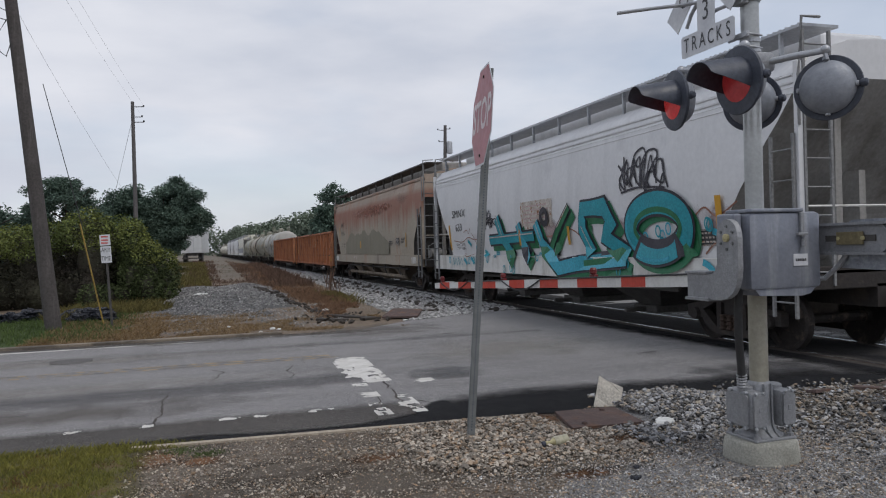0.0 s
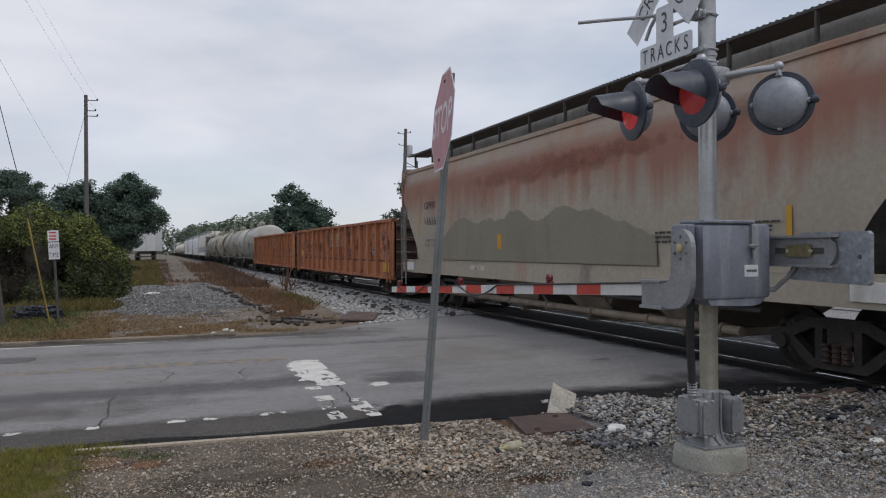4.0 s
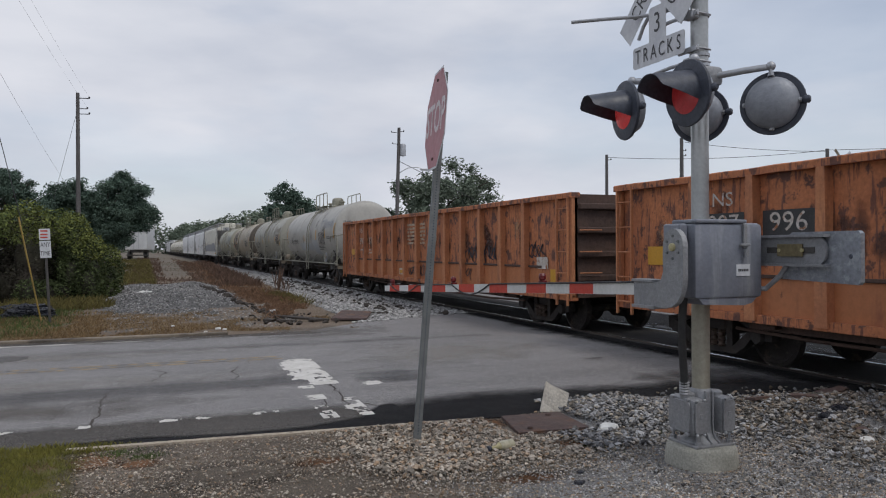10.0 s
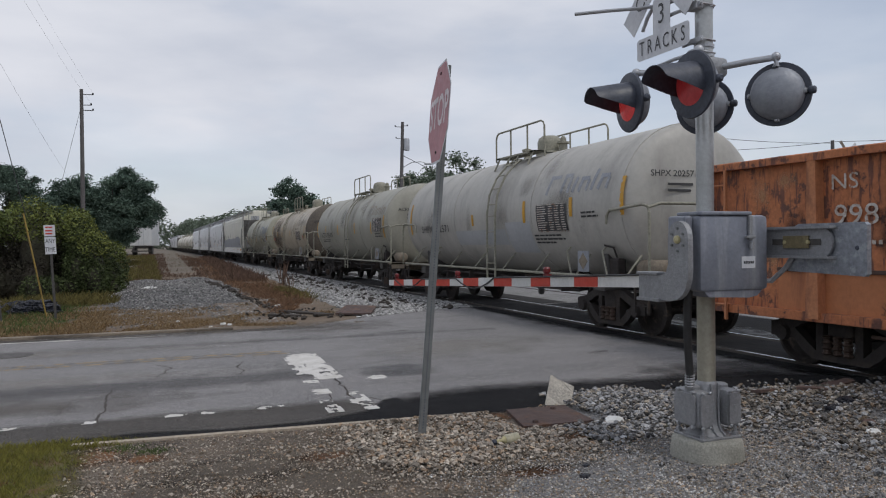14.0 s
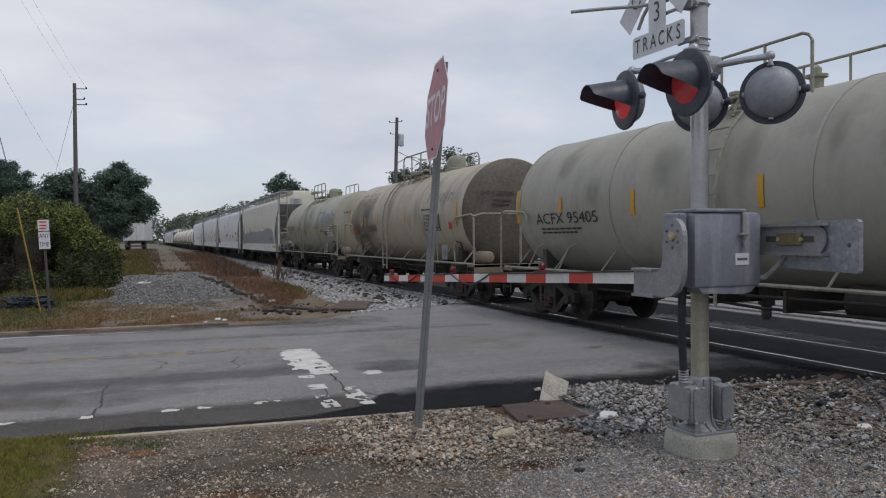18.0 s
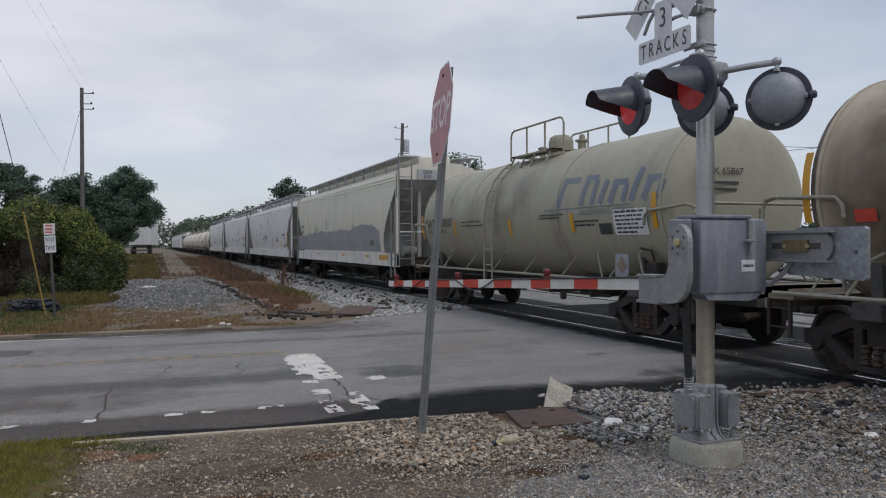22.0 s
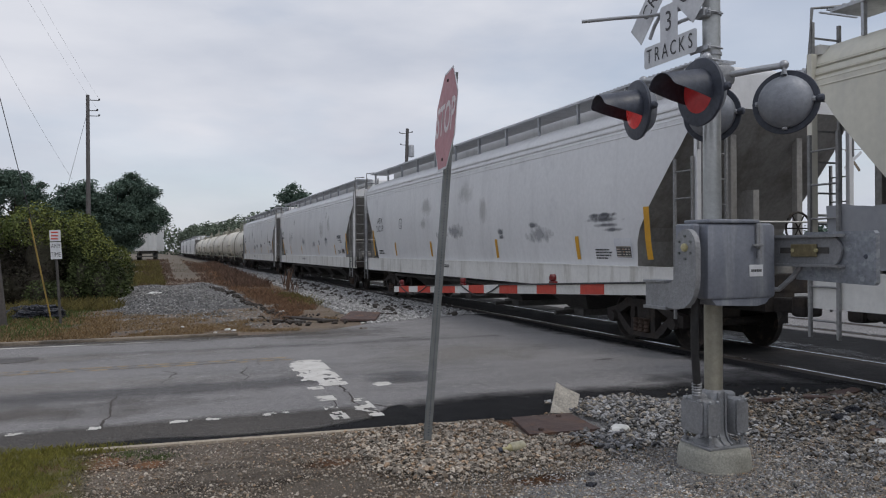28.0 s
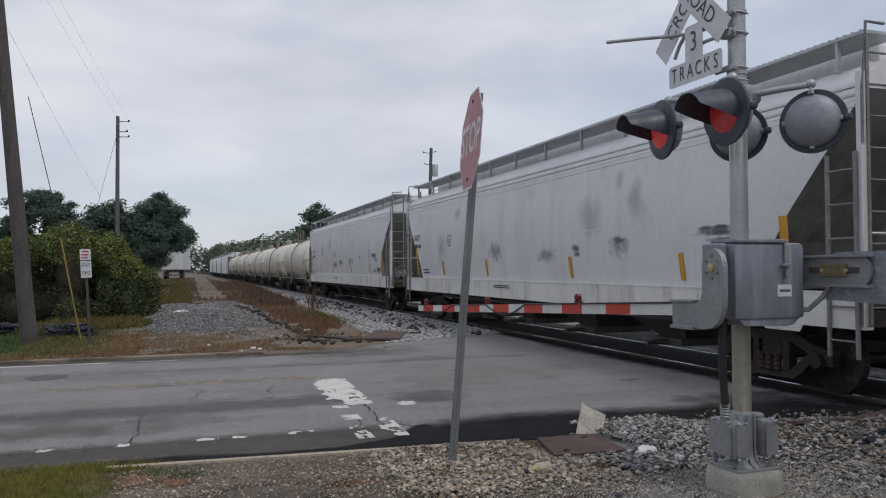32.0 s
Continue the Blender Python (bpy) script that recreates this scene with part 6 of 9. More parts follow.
for pts in ([(-3.9, 1.8), (-4.1, 1.5), (-4.3, 1.8), (-4.4, 1.5)], [(-4.5, 1.5), (-4.6, 1.8), (-4.8, 1.5), (-4.95, 1.8)], [(-5.1, 1.8), (-5.2, 1.5), (-5.45, 1.75), (-5.5, 1.5)], [(0.9, 1.1), (0.7, 0.95), (0.5, 1.15), (0.3, 0.95)]):
    stroke(C, "gondola", pts, 0.05, "g_dark", 0.018, label="black spray scribble")
stroke(C, "gondola", [(-1.48, 2.38), (-1.2, 2.48), (-0.95, 2.38), (-1.0, 2.26), (-1.4, 2.16), (-1.5, 2.02), (-1.25, 1.93), (-0.96, 1.99)], 0.12, "ghost_white", 0.026, name="faded_emblem", label="faded white painted shape")
mark(C, "gondola", -7.6, -8.1, 1.3, 1.55, "mark_white", "notice", "pale notice square", 0.02)
mark(C, "gondola", -8.2, -8.5, 1.0, 1.3, "mark_yellow", "reflector", YEL, 0.02)


def faded_name(car, y, z, h, material):
    """A maker's name as plain slanted shapes."""
    for k, (w, tall) in enumerate(((1.2, 1.0), (0.85, 1.0), (0.3, 0.75), (0.85, 0.7), (0.3, 1.0), (0.85, 0.7))):
        w *= h
        stroke(car, "tank", [(y, z - h / 2), (y - 0.3 * h, z - h / 2 + h * tall)], 0.28 * h, material, 0.0035, name="name_shape", label="faded slanted paint shape")
        if w > 0.5 * h:
            stroke(car, "tank", [(y - 0.05 * h, z - h / 2 + h * tall * 0.9), (y - w, z - h / 2 + h * tall * 0.88)], 0.2 * h, material, 0.0045, name="name_shape", label="faded slanted paint shape")
            if k:
                stroke(car, "tank", [(y - w + 0.15 * h, z - h / 2), (y - w, z - h / 2 + h * tall * 0.8)], 0.24 * h, material, 0.0055, name="name_shape", label="faded slanted paint shape")
        y -= w + 0.3 * h


def head_text(car, text, y, h=0.11):
    """Reporting marks and capacity bars on the front head."""
    t = writing(text, h * 1.42, lambda u, v: (-0.6 + u, y, 2.93 + v), "mark_black", car, squeeze=1.15, bold=0.002)
    for k, wd in enumerate((0.55, 0.5)):
        bm = bmesh.new()
        box(bm, -0.75, -0.75 + wd, y - 0.002, y + 0.002, 2.72 - 0.11 * k, 2.765 - 0.11 * k)
        part("stencil_bar", bm, "mark_black", car)


for car, text in ((tank_a, "SHPX 202571"), (tank_b, "ACFX 95405"), (tank_c, "SHPX 202645"), (tank_d, "GATX 65867")):
    head_text(car, text, -6.3 + 0.35 - 0.178)
for k, (y0, y1, z0, z1, n) in enumerate(((-3.42, -4.3, 1.4, 1.8, 6), (-4.6, -5.57, 1.42, 1.88, 6), (-0.05, -0.7, 0.93, 1.23, 5), (-3.3, -4.0, 0.95, 1.2, 5), (0.95, 0.3, 0.95, 1.2, 5), (-7.2, -7.9, 1.5, 1.9, 5))):
    scribble(gon_b, "gondola", y0, y1, z0, z1, n, 40 + k)
for k, (y0, y1, z0, z1, n) in enumerate(((-2.3, -3.2, 1.45, 1.8, 6), (2.9, 2.2, 0.9, 1.2, 5), (-4.4, -5.0, 0.9, 1.25, 5))):
    scribble(gon_a, "gondola", y0, y1, z0, z1, n, 60 + k)
mark(tank_a, "tank", 6.02, 5.9, 2.0, 2.95, "mark_yellow", "reflector", YEL)
mark(tank_c, "tank", 6.02, 5.9, 2.0, 2.9, "mark_yellow", "reflector", YEL)
# tank cars
C = tank_a
letters(C, "tank", "SHPX 202571", 3.82, 2.13, 0.2, "mark_black", 1.45)
faded_name(C, -2.95, 2.92, 0.4, "mark_blue")
data_panel(C, "tank", -2.55, -3.84, 1.95, 2.53)
for y, z0, z1 in ((-1.9, 2.17, 2.65), (-3.95, 2.24, 2.62), (-5.73, 2.21, 2.9), (1.03, 2.17, 2.45)):
    mark(C, "tank", y, y - 0.12, z0, z1, "mark_yellow", "reflector", YEL)
mark(C, "tank", 2.3, -0.9, 1.68, 2.05, "pale_patch", "paint_patch", "pale grey repainted patch", 0.009)
mark(C, "tank", -0.95, -2.2, 1.5, 2.2, "pale_patch", "paint_patch", "pale grey repainted patch", 0.0095)
small_bars(C, "tank", -2.3, 1.88, (1.2, 1.3, 0.9), 0.05, "mark_black")
small_bars(C, "tank", -4.4, 2.3, (0.5, 0.6), 0.05, "mark_black")
C = tank_b
letters(C, "tank", "ACFX 95405", 3.85, 2.13, 0.22, "mark_black", 1.45)
data_panel(C, "tank", -4.15, -5.3, 2.16, 2.68)
small_bars(C, "tank", -4.4, 2.1, (0.85,), 0.06, "mark_black")
small_bars(C, "tank", -4.35, 2.0, (0.95,), 0.06, "mark_black")
for y, z0, z1 in ((4.05, 2.26, 2.57), (1.6, 2.13, 2.57), (-1.35, 2.14, 2.59), (-3.85, 2.11, 2.54), (-5.52, 1.94, 2.74), (5.95, 2.07, 2.8)):
    mark(C, "tank", y, y - 0.12, z0, z1, "mark_yellow", "reflector", YEL)
small_bars(C, "tank", 4.9, 1.93, (1.6, 1.4), 0.05, "mark_black")
small_bars(C, "tank", 0.6, 1.93, (0.9,), 0.05, "mark_black")
faded_name(C, -3.4, 2.98, 0.36, "tank_faded")
C = tank_c
letters(C, "tank", "SHPX 202645", 3.5, 2.11, 0.23, "mark_black", 1.45)
data_panel(C, "tank", -2.82, -4.1, 1.95, 2.46)
small_bars(C, "tank", -2.6, 2.6, (0.9,), 0.07, "mark_black")
small_bars(C, "tank", 4.7, 1.9, (1.8, 1.4), 0.05, "mark_black")
for y, z0, z1 in ((3.75, 2.2, 2.55), (2.05, 2.2, 2.73), (-0.9, 2.26, 2.57), (-5.3, 2.1, 2.7)):
    mark(C, "tank", y, y - 0.1, z0, z1, "mark_yellow", "reflector", YEL)
faded_name(C, -2.95, 2.95, 0.34, "tank_faded")
mark(C, "tank", 5.25, 4.95, 2.0, 2.15, "arm_red", "red_flag", "small red tag", 0.03)
mark(C, "tank", -4.8, -5.0, 2.0, 2.2, "arm_red", "red_flag", "small red tag", 0.03)
C = tank_d
letters(C, "tank", "GATX 65007", 4.62, 2.33, 0.24, "mark_black", 1.14)
letters(C, "tank", "LD LMT 205900 LB", 4.7, 2.1, 0.1, "mark_black", 1.15)
small_bars(C, "tank", 2.85, 2.32, (1.25, 1.45), 0.045, "mark_black", 1.2)
faded_name(C, -2.36, 2.78, 0.58, "deep_blue")
letters(C, "tank", "SANDERSVILLE, GEORGIA", -4.1, 2.34, 0.1, "deep_blue", 1.15)
mark(C, "tank", -1.75, -4.9, 2.43, 2.45, "deep_blue", "rule", "thin blue line")
small_bars(C, "tank", -1.55, 2.34, (1.05, 0.9), 0.04, "mark_black")
small_bars(C, "tank", -3.0, 2.18, (0.9, 0.7), 0.05, "mark_black")
for y, z0, z1 in ((6.05, 1.9, 2.6), (3.42, 1.98, 2.35), (0.0, 1.93, 2.32), (-2.82, 1.97, 2.34), (-5.5, 2.0, 2.6)):
    mark(C, "tank", y, y - 0.13, z0, z1, "mark_yellow", "reflector", YEL)
mark(C, "tank", -4.35, -5.35, 1.9, 2.36, "sign_white", "notice", "white notice panel", 0.012)
small_bars(C, "tank", -4.42, 2.31, (0.85, 0.8, 0.86, 0.7, 0.8, 0.6), 0.045, "mark_black", 0.6, lift=0.016)
mark(C, "tank", -3.85, -4.25, 1.92, 2.12, "mark_black", "stencil_panel", "dark stencil panel", 0.012)
for car, y in ((tank_d, -4.75), (tank_b, -5.0), (tank_a, -4.6), (tank_c, -4.7)):
    bm = bmesh.new()
    slab(bm, rounded(y - 0.2, y + 0.2, 1.16, 1.56, 0.03), -1.56, -1.545, "x")
    holder = part("placard_board", bm, "lamp_silver", car, "grey metal placard board")
    bm = bmesh.new()
    slab(bm, [(y, 1.2), (y + 0.16, 1.36), (y, 1.52), (y - 0.16, 1.36)], -1.568, -1.56, "x")
    part("placard", bm, "plank", holder, "faded diamond placard")
    bm = bmesh.new()
    tube(bm, [(-1.545, y, 1.2), (-1.35, y, 1.08)], 0.02, 6)
    part("bracket", bm, "truck", holder)
for k, (y, w, z0, z1) in enumerate(((6.1, 2.2, 1.2, 3.7), (5.4, 3.2, 1.5, 3.9), (6.0, 4.2, 1.1, 2.6))):
    mark(tank_c, "tank", y, y - w, z0, z1, "soft_brown", "brown_stain", "brown spill stain", 0.0062 + 0.0004 * k, n=10)
# later hoppers
C = hop_c
edge_r = random.Random(17)
band(C, "hopper", [(8.8 - 0.13 * k, line_y(((-7.3, 2.22), (-6.3, 2.4), (-5.4, 2.5), (-4.4, 2.52), (-3.6, 2.4), (-2.8, 2.33), (-1.0, 2.36), (0.8, 2.3), (2.5, 2.36), (5.0, 2.28), (7.0, 2.2), (8.8, 2.25)), 8.8 - 0.13 * k) + 0.1 * noise.noise((k * 0.31, 3.0, 1.0)) + edge_r.uniform(-0.018, 0.018)) for k in range(123)], 1.47, "primer", "paint_patch", "dark grey repainted lower side")
data_panel(C, "hopper", -5.78, -6.28, 1.68, 1.9, rows=3, lift=0.02)
mark(C, "hopper", -7.18, -8.2, 1.2, 1.36, "mark_yellow", "reflector", YEL, 0.02)
for y in (-1.5, -5.3, 3.5):
    mark(C, "hopper", y, y - 0.5, 1.26, 1.33, "mark_yellow", "reflector", YEL, 0.02)
letters(C, "hopper", "SAN", 7.35, 2.66, 0.22, "mark_black", 1.2)
letters(C, "hopper", "830", 7.35, 2.36, 0.22, "mark_black", 1.2)
bm = bmesh.new()
box(bm, -0.85, -0.15, -9.155, -9.115, 3.93, 4.27)
san_plate = part("number_plate", bm, "pale_patch", C, "pale number panel on the car end")
writing("SAN", 0.17, lambda u, v: (-0.5 + u, -9.162, 4.18 + v), "mark_black", san_plate)
writing("830", 0.17, lambda u, v: (-0.5 + u, -9.162, 4.02 + v), "mark_black", san_plate)
for C, num, base in ((hop_d, "21219", 7.6), (hop_e, "", 8.43), (hop_f, "", 8.0)):
    letters(C, "hopper", "AEX", base, 2.78, 0.2, "mark_black", 1.25)
    if num:
        letters(C, "hopper", num, base, 2.49, 0.22, "mark_black", 1.2)
    else:
        small_bars(C, "hopper", base + 0.4, 2.5, (0.8,), 0.16, "mark_black")
    for k, w in enumerate((1, 1)):
        stroke(C, "hopper", [(5.22, 2.74), (4.97, 2.74), (4.97, 2.47), (5.22, 2.47), (5.22, 2.74)], 0.02, "mark_black", 0.014 + 0.002 * k, name="plate_frame")
    letters(C, "hopper", "C", 5.1, 2.57, 0.12, "mark_black")
    mark(C, "hopper", 8.6, 8.44, 1.52, 2.46, "mark_yellow", "reflector", YEL)
    mark(C, "hopper", -8.5, -8.66, 1.55, 2.44, "mark_yellow", "reflector", YEL)
    for y in (-6.2, -2.4, 2.3, 5.9):
        mark(C, "hopper", y, y - 0.13, 1.53, 1.98, "mark_yellow", "reflector", YEL)
    data_panel(C, "hopper", -7.6, -8.05, 1.58, 1.78, rows=3)
    small_bars(C, "hopper", 7.95, 1.7, (0.6, 0.7), 0.06, "mark_black")
    small_bars(C, "hopper", -6.9, 1.72, (0.5, 0.55, 0.5, 0.4), 0.035, "mark_black")
    for k, (y, z, w0, h0) in enumerate(((-6.6, 2.36, 1.3, 0.1), (-6.5, 2.27, 1.45, 0.12), (-6.75, 2.17, 1.1, 0.1), (-7.1, 2.08, 0.8, 0.09), (-6.7, 2.32, 1.0, 0.16), (-2.5, 2.15, 0.5, 0.2), (-2.6, 2.02, 0.4, 0.12), (-4.2, 2.25, 0.5, 0.16))):
        mark(C, "hopper", y, y - w0, z - h0 / 2, z + h0 / 2, "soft_dark", "smudge", "dark painted-over scrawl", 0.0075 + 0.0004 * k, n=4)
    mark(C, "hopper", -7.55, -8.1, 1.56, 1.92, "sign_white", "notice", "small white notice", 0.0125)
    for z in (1.3, 1.25):
        mark(C, "hopper", 1.6, 0.6, z - 0.012, z + 0.012, "mark_black", "stencil_bar", n=1, lift=0.02)
    sm = random.Random(int(base * 100))
    for k in range(3):
        y = sm.uniform(-5.5, 6)
        w0 = sm.uniform(0.7, 1.6)
        z_mid = sm.uniform(1.95, 2.25)
        mark(C, "hopper", y, y - w0, z_mid - sm.uniform(0.15, 0.35), z_mid + sm.uniform(0.15, 0.35), "soft_grey", "smudge", "grey painted-over smudge", 0.009 + 0.0006 * k)

# weathering: rust runs, soot and grime films
wear = random.Random(12)
for C in (gon_a, gon_b):
    for k in range(46):
        y, w = wear.uniform(-8.6, 8.6), wear.uniform(0.12, 0.6)
        top = wear.uniform(2.0, 2.7)
        mark(C, "gondola", y, y - w, top - wear.uniform(0.3, 1.1), top, "soft_rust" if k % 4 else "soft_pale", "rust_run", "", 0.0035 + 0.00012 * k, n=2)
for C in (tank_a, tank_b, tank_c, tank_d):
    for k in range(8):
        y, w = wear.uniform(-5.6, 5.0), wear.uniform(0.4, 1.6)
        top = wear.uniform(2.6, 3.75)
        mark(C, "tank", y, y - w, top - wear.uniform(0.6, 1.5), top, "soft_soot" if k % 3 else "soft_film", "soot_run", "", 0.004 + 0.0003 * k, n=8)
for C in (hop_c, hop_d, hop_e, hop_f):
    for k in range(5):
        y, w = wear.uniform(-7.0, 6.5), wear.uniform(0.3, 1.4)
        top = wear.uniform(2.6, 3.7)
        mark(C, "hopper", y, y - w, top - wear.uniform(0.5, 1.4), top, "soft_film", "grime_film", "", 0.0035 + 0.0003 * k, n=6)
C = white_hopper
stroke(C, "hopper", [(6.45, 1.12), (6.35, 1.36), (6.25, 1.14), (6.1, 1.34), (6.0, 1.14), (5.85, 1.36), (5.75, 1.15), (5.6, 1.34), (5.5, 1.14)], 0.03, "g_teal", 0.02, label="small teal sprayed signature")
letters(C, "hopper", "LD LMT 221500", 5.78, 1.77, 0.075, "mark_black", 1.15)
letters(C, "hopper", "LT WT    66500", 5.78, 1.65, 0.075, "mark_black", 1.15)
mark(C, "hopper", 6.82, 6.69, 1.6, 2.4, "mark_yellow", "reflector", YEL)
C = rust_hopper
mark(C, "flat", 4.5, -5.3, 3.15, 3.8, "soft_red", "faded_band", "faded red paint band", 0.006)
mark(C, "flat", 0.5, -5.2, 3.3, 3.75, "soft_red", "faded_band", "faded red paint band", 0.007)
mark(C, "flat", -5.4, -7.6, 3.4, 3.95, "soft_soot", "faded_band", "dark rubbed lettering", 0.008)
C = white_hopper
for k, (y, z) in enumerate(((4.95, 1.8), (4.3, 1.62), (3.95, 1.75), (4.6, 1.3), (3.9, 1.28), (5.2, 1.25), (3.6, 1.5), (-6.7, 1.8), (-7.0, 1.45), (-6.5, 1.3))):
    stroke(C, "hopper", [(y + 0.14, z + 0.07), (y, z + 0.02), (y - 0.14, z - 0.08)], 0.11, "g_sky" if k % 2 else "g_teal", 0.02, label="blue graffiti petal")
for pts in ([(5.4, 2.15), (5.1, 2.2), (4.95, 2.1), (4.8, 2.25)], [(6.4, 1.9), (5.6, 1.85), (5.0, 1.98), (4.4, 1.9), (3.8, 2.0)], [(4.7, 2.1), (4.4, 1.85), (4.25, 1.5)], [(5.5, 1.5), (5.0, 1.4), (4.6, 1.5)]):
    stroke(C, "hopper", pts, 0.022, "mark_rust", 0.018, label="thin red brown spray line")


# ---- crossing signal ----
def disc_frame(at, normal, up=(0, 0, 1)):
    n = Vector(normal).normalized()
    r = Vector(up).cross(n).normalized()
    m = Matrix((r, n.cross(r), n)).transposed().to_4x4()
    m.translation = Vector(at)
    return m


signal = thing("crossing_signal", "grey railway crossing signal mast with red lamps and lowered gate", "crossing signal")
MX, MY = 4.21, 5.04
bm = bmesh.new()
rings = []
for r, z in ((0.274, -0.2), (0.272, 0.0), (0.266, 0.1), (0.258, 0.142), (0.246, 0.161), (0.226, 0.168), (0.02, 0.17)):
    ring = []
    for k in range(40):
        a = math.tau * k / 40
        c, s2 = math.cos(a), math.sin(a)
        f = r / (abs(c) ** 2.6 + abs(s2) ** 2.6) ** (1 / 2.6)
        ring.append(bm.verts.new((MX + f * c * 0.98, MY + f * s2 * 0.98, z)))
    rings.append(ring)
for r0, r1 in zip(rings, rings[1:]):
    for k in range(40):
        bm.faces.new((r0[k], r0[(k + 1) % 40], r1[(k + 1) % 40], r1[k]))
bm.faces.new(rings[-1])
smooth_all(part("footing", bm, "base_concrete", signal, "pale concrete footing"), 50)
bm = bmesh.new()
box(bm, MX - 0.19, MX + 0.19, MY - 0.18, MY + 0.18, 0.166, 0.19, 0.008)
part("base_plate", bm, "cast_grey", signal)
for sx in (-1, 1):
    for sy in (-1, 1):
        bm = bmesh.new()
        lathe(bm, [(0.028, 0.188), (0.028, 0.215), (0.014, 0.217), (0.014, 0.26)], "z", 6, (MX + sx * 0.155, MY + sy * 0.15, 0))
        part("anchor_bolt", bm, "cast_grey", signal)
# cast column with a flared foot and a raised rib, between two bolted housings
bm = bmesh.new()
foot = [(0.17, 0.188), (0.165, 0.2), (0.125, 0.225), (0.1, 0.27), (0.092, 0.34), (0.092, 0.585), (0.085, 0.6), (0.072, 0.612)]
lathe(bm, foot, "z", 28, (MX, MY, 0))
junction = smooth_all(part("junction_base", bm, "cast_grey", signal, "cast junction box base"), 40)
for off in (-0.035, 0.035):
    bm = bmesh.new()
    pts = [(r + 0.006, z) for r, z in foot[1:-1]]
    for (r0, z0), (r1, z1) in zip(pts, pts[1:]):
        tube(bm, [(MX + off, MY - r0, z0), (MX + off, MY - r1, z1)], 0.009, 6)
    part("rib", bm, "cast_grey", junction)
for sx in (-1, 1):
    x0, x1 = sorted((MX + sx * 0.07, MX + sx * 0.205))
    bm = bmesh.new()
    box(bm, x0, x1, MY - 0.16, MY + 0.16, 0.255, 0.555, 0.045)
    lathe(bm, [(0.06, 0.53), (0.06, 0.572), (0.04, 0.585)], "z", 16, ((x0 + x1) / 2, MY, 0))
    housing = smooth_all(part("side_housing", bm, "cast_grey", junction), 40)
    for face in ("x", "y"):
        bm = bmesh.new()
        if face == "x":
            x = MX + sx * 0.207
            slab(bm, rounded(MY - 0.125, MY + 0.125, 0.285, 0.53, 0.03), min(x, x + sx * 0.012), max(x, x + sx * 0.012), "x")
        else:
            slab(bm, rounded(x0 + 0.012, x1 - 0.012, 0.285, 0.53, 0.025), MY - 0.172, MY - 0.16, "y")
        cover = part("cover", bm, "cast_grey", housing)
        for a in (-1, 1):
            for zz in (0.272, 0.543):
                bm = bmesh.new()
                if face == "x":
                    lathe(bm, [(0.016, x - sx * 0.012), (0.016, x + sx * 0.014), (0.008, x + sx * 0.018)], "x", 8, (0, MY + a * 0.09, zz))
                else:
                    lathe(bm, [(0.012, MY - 0.158), (0.012, MY - 0.174), (0.006, MY - 0.178)], "y", 8, ((x0 + x1) / 2 + a * 0.035, 0, zz))
                part("cover_bolt", bm, "galv", cover)
    bm = bmesh.new()
    box(bm, (x0 + x1) / 2 - 0.016, (x0 + x1) / 2 + 0.016, MY - 0.176, MY - 0.17, 0.4, 0.44, 0.003)
    part("cast_boss", bm, "cast_grey", housing)
bm = bmesh.new()
tube(bm, [(MX, MY, 0.605), (MX, MY, 1.36)], 0.0715, 24)
smooth_all(part("mast_sleeve", bm, "alu_warm", signal, "dusty tan lower mast"), 40)
bm = bmesh.new()
tube(bm, [(MX, MY, 0.2), (MX, MY, 4.7)], 0.07, 24)
smooth_all(part("mast", bm, "alu", signal, "round aluminium mast"), 40)
for z in (3.22, 3.3, 3.62, 3.8, 4.0):
    bm = bmesh.new()
    lathe(bm, [(0.071, z - 0.012), (0.08, z - 0.012), (0.08, z + 0.012), (0.071, z + 0.012)], "z", 20, (MX, MY, 0))
    part("band_clamp", bm, "galv", signal)
for z in (3.62, 3.24):
    bm = bmesh.new()
    box(bm, MX - 0.12, MX - 0.05, MY - 0.06, MY + 0.06, z - 0.035, z + 0.035, 0.01)
    tube(bm, [(MX - 0.1, MY + 0.02, z), (MX - 0.12, MY + 0.22, z), (MX - 0.1, MY + 0.45, z)], 0.016, 8)
    part("sign_bracket", bm, "galv", signal)
bm = bmesh.new()
tube(bm, [(MX - 0.02, MY + 0.1, 3.75), (MX - 0.08, MY + 0.44, 3.755), (MX - 0.2, MY + 0.58, 3.757), (MX - 0.4, MY + 0.75, 3.765), (3.6, 6.01, 3.776)], 0.016, 8)
part("support_rod", bm, "galv", signal)
bm = bmesh.new()
tube(bm, [(MX - 0.04, MY + 0.1, 3.8), (MX - 0.12, MY + 0.44, 3.755), (MX - 0.12, MY + 0.52, 3.73), (MX - 0.12, MY + 0.58, 3.68), (MX - 0.12, MY + 0.65, 3.58)], 0.016, 8)
part("bent_rod", bm, "galv", signal)

for z in (3.24, 3.34, 3.62, 3.78):
    bm = bmesh.new()
    for s in (-1, 1):
        tube(bm, [(MX - 0.1, MY + s * 0.085, z), (MX - 0.03, MY + s * 0.085, z), (MX + 0.06, MY + s * 0.06, z)], 0.008, 6)
        lathe(bm, [(0.016, -0.012), (0.016, 0.012)], "x", 6, (MX - 0.1, MY + s * 0.085, z))
    box(bm, MX - 0.105, MX - 0.085, MY - 0.1, MY + 0.14, z - 0.022, z + 0.022, 0.004)
    part("u_bolt", bm, "galv", signal)
# signs on the mast, facing the near lane
SX = MX - 0.14


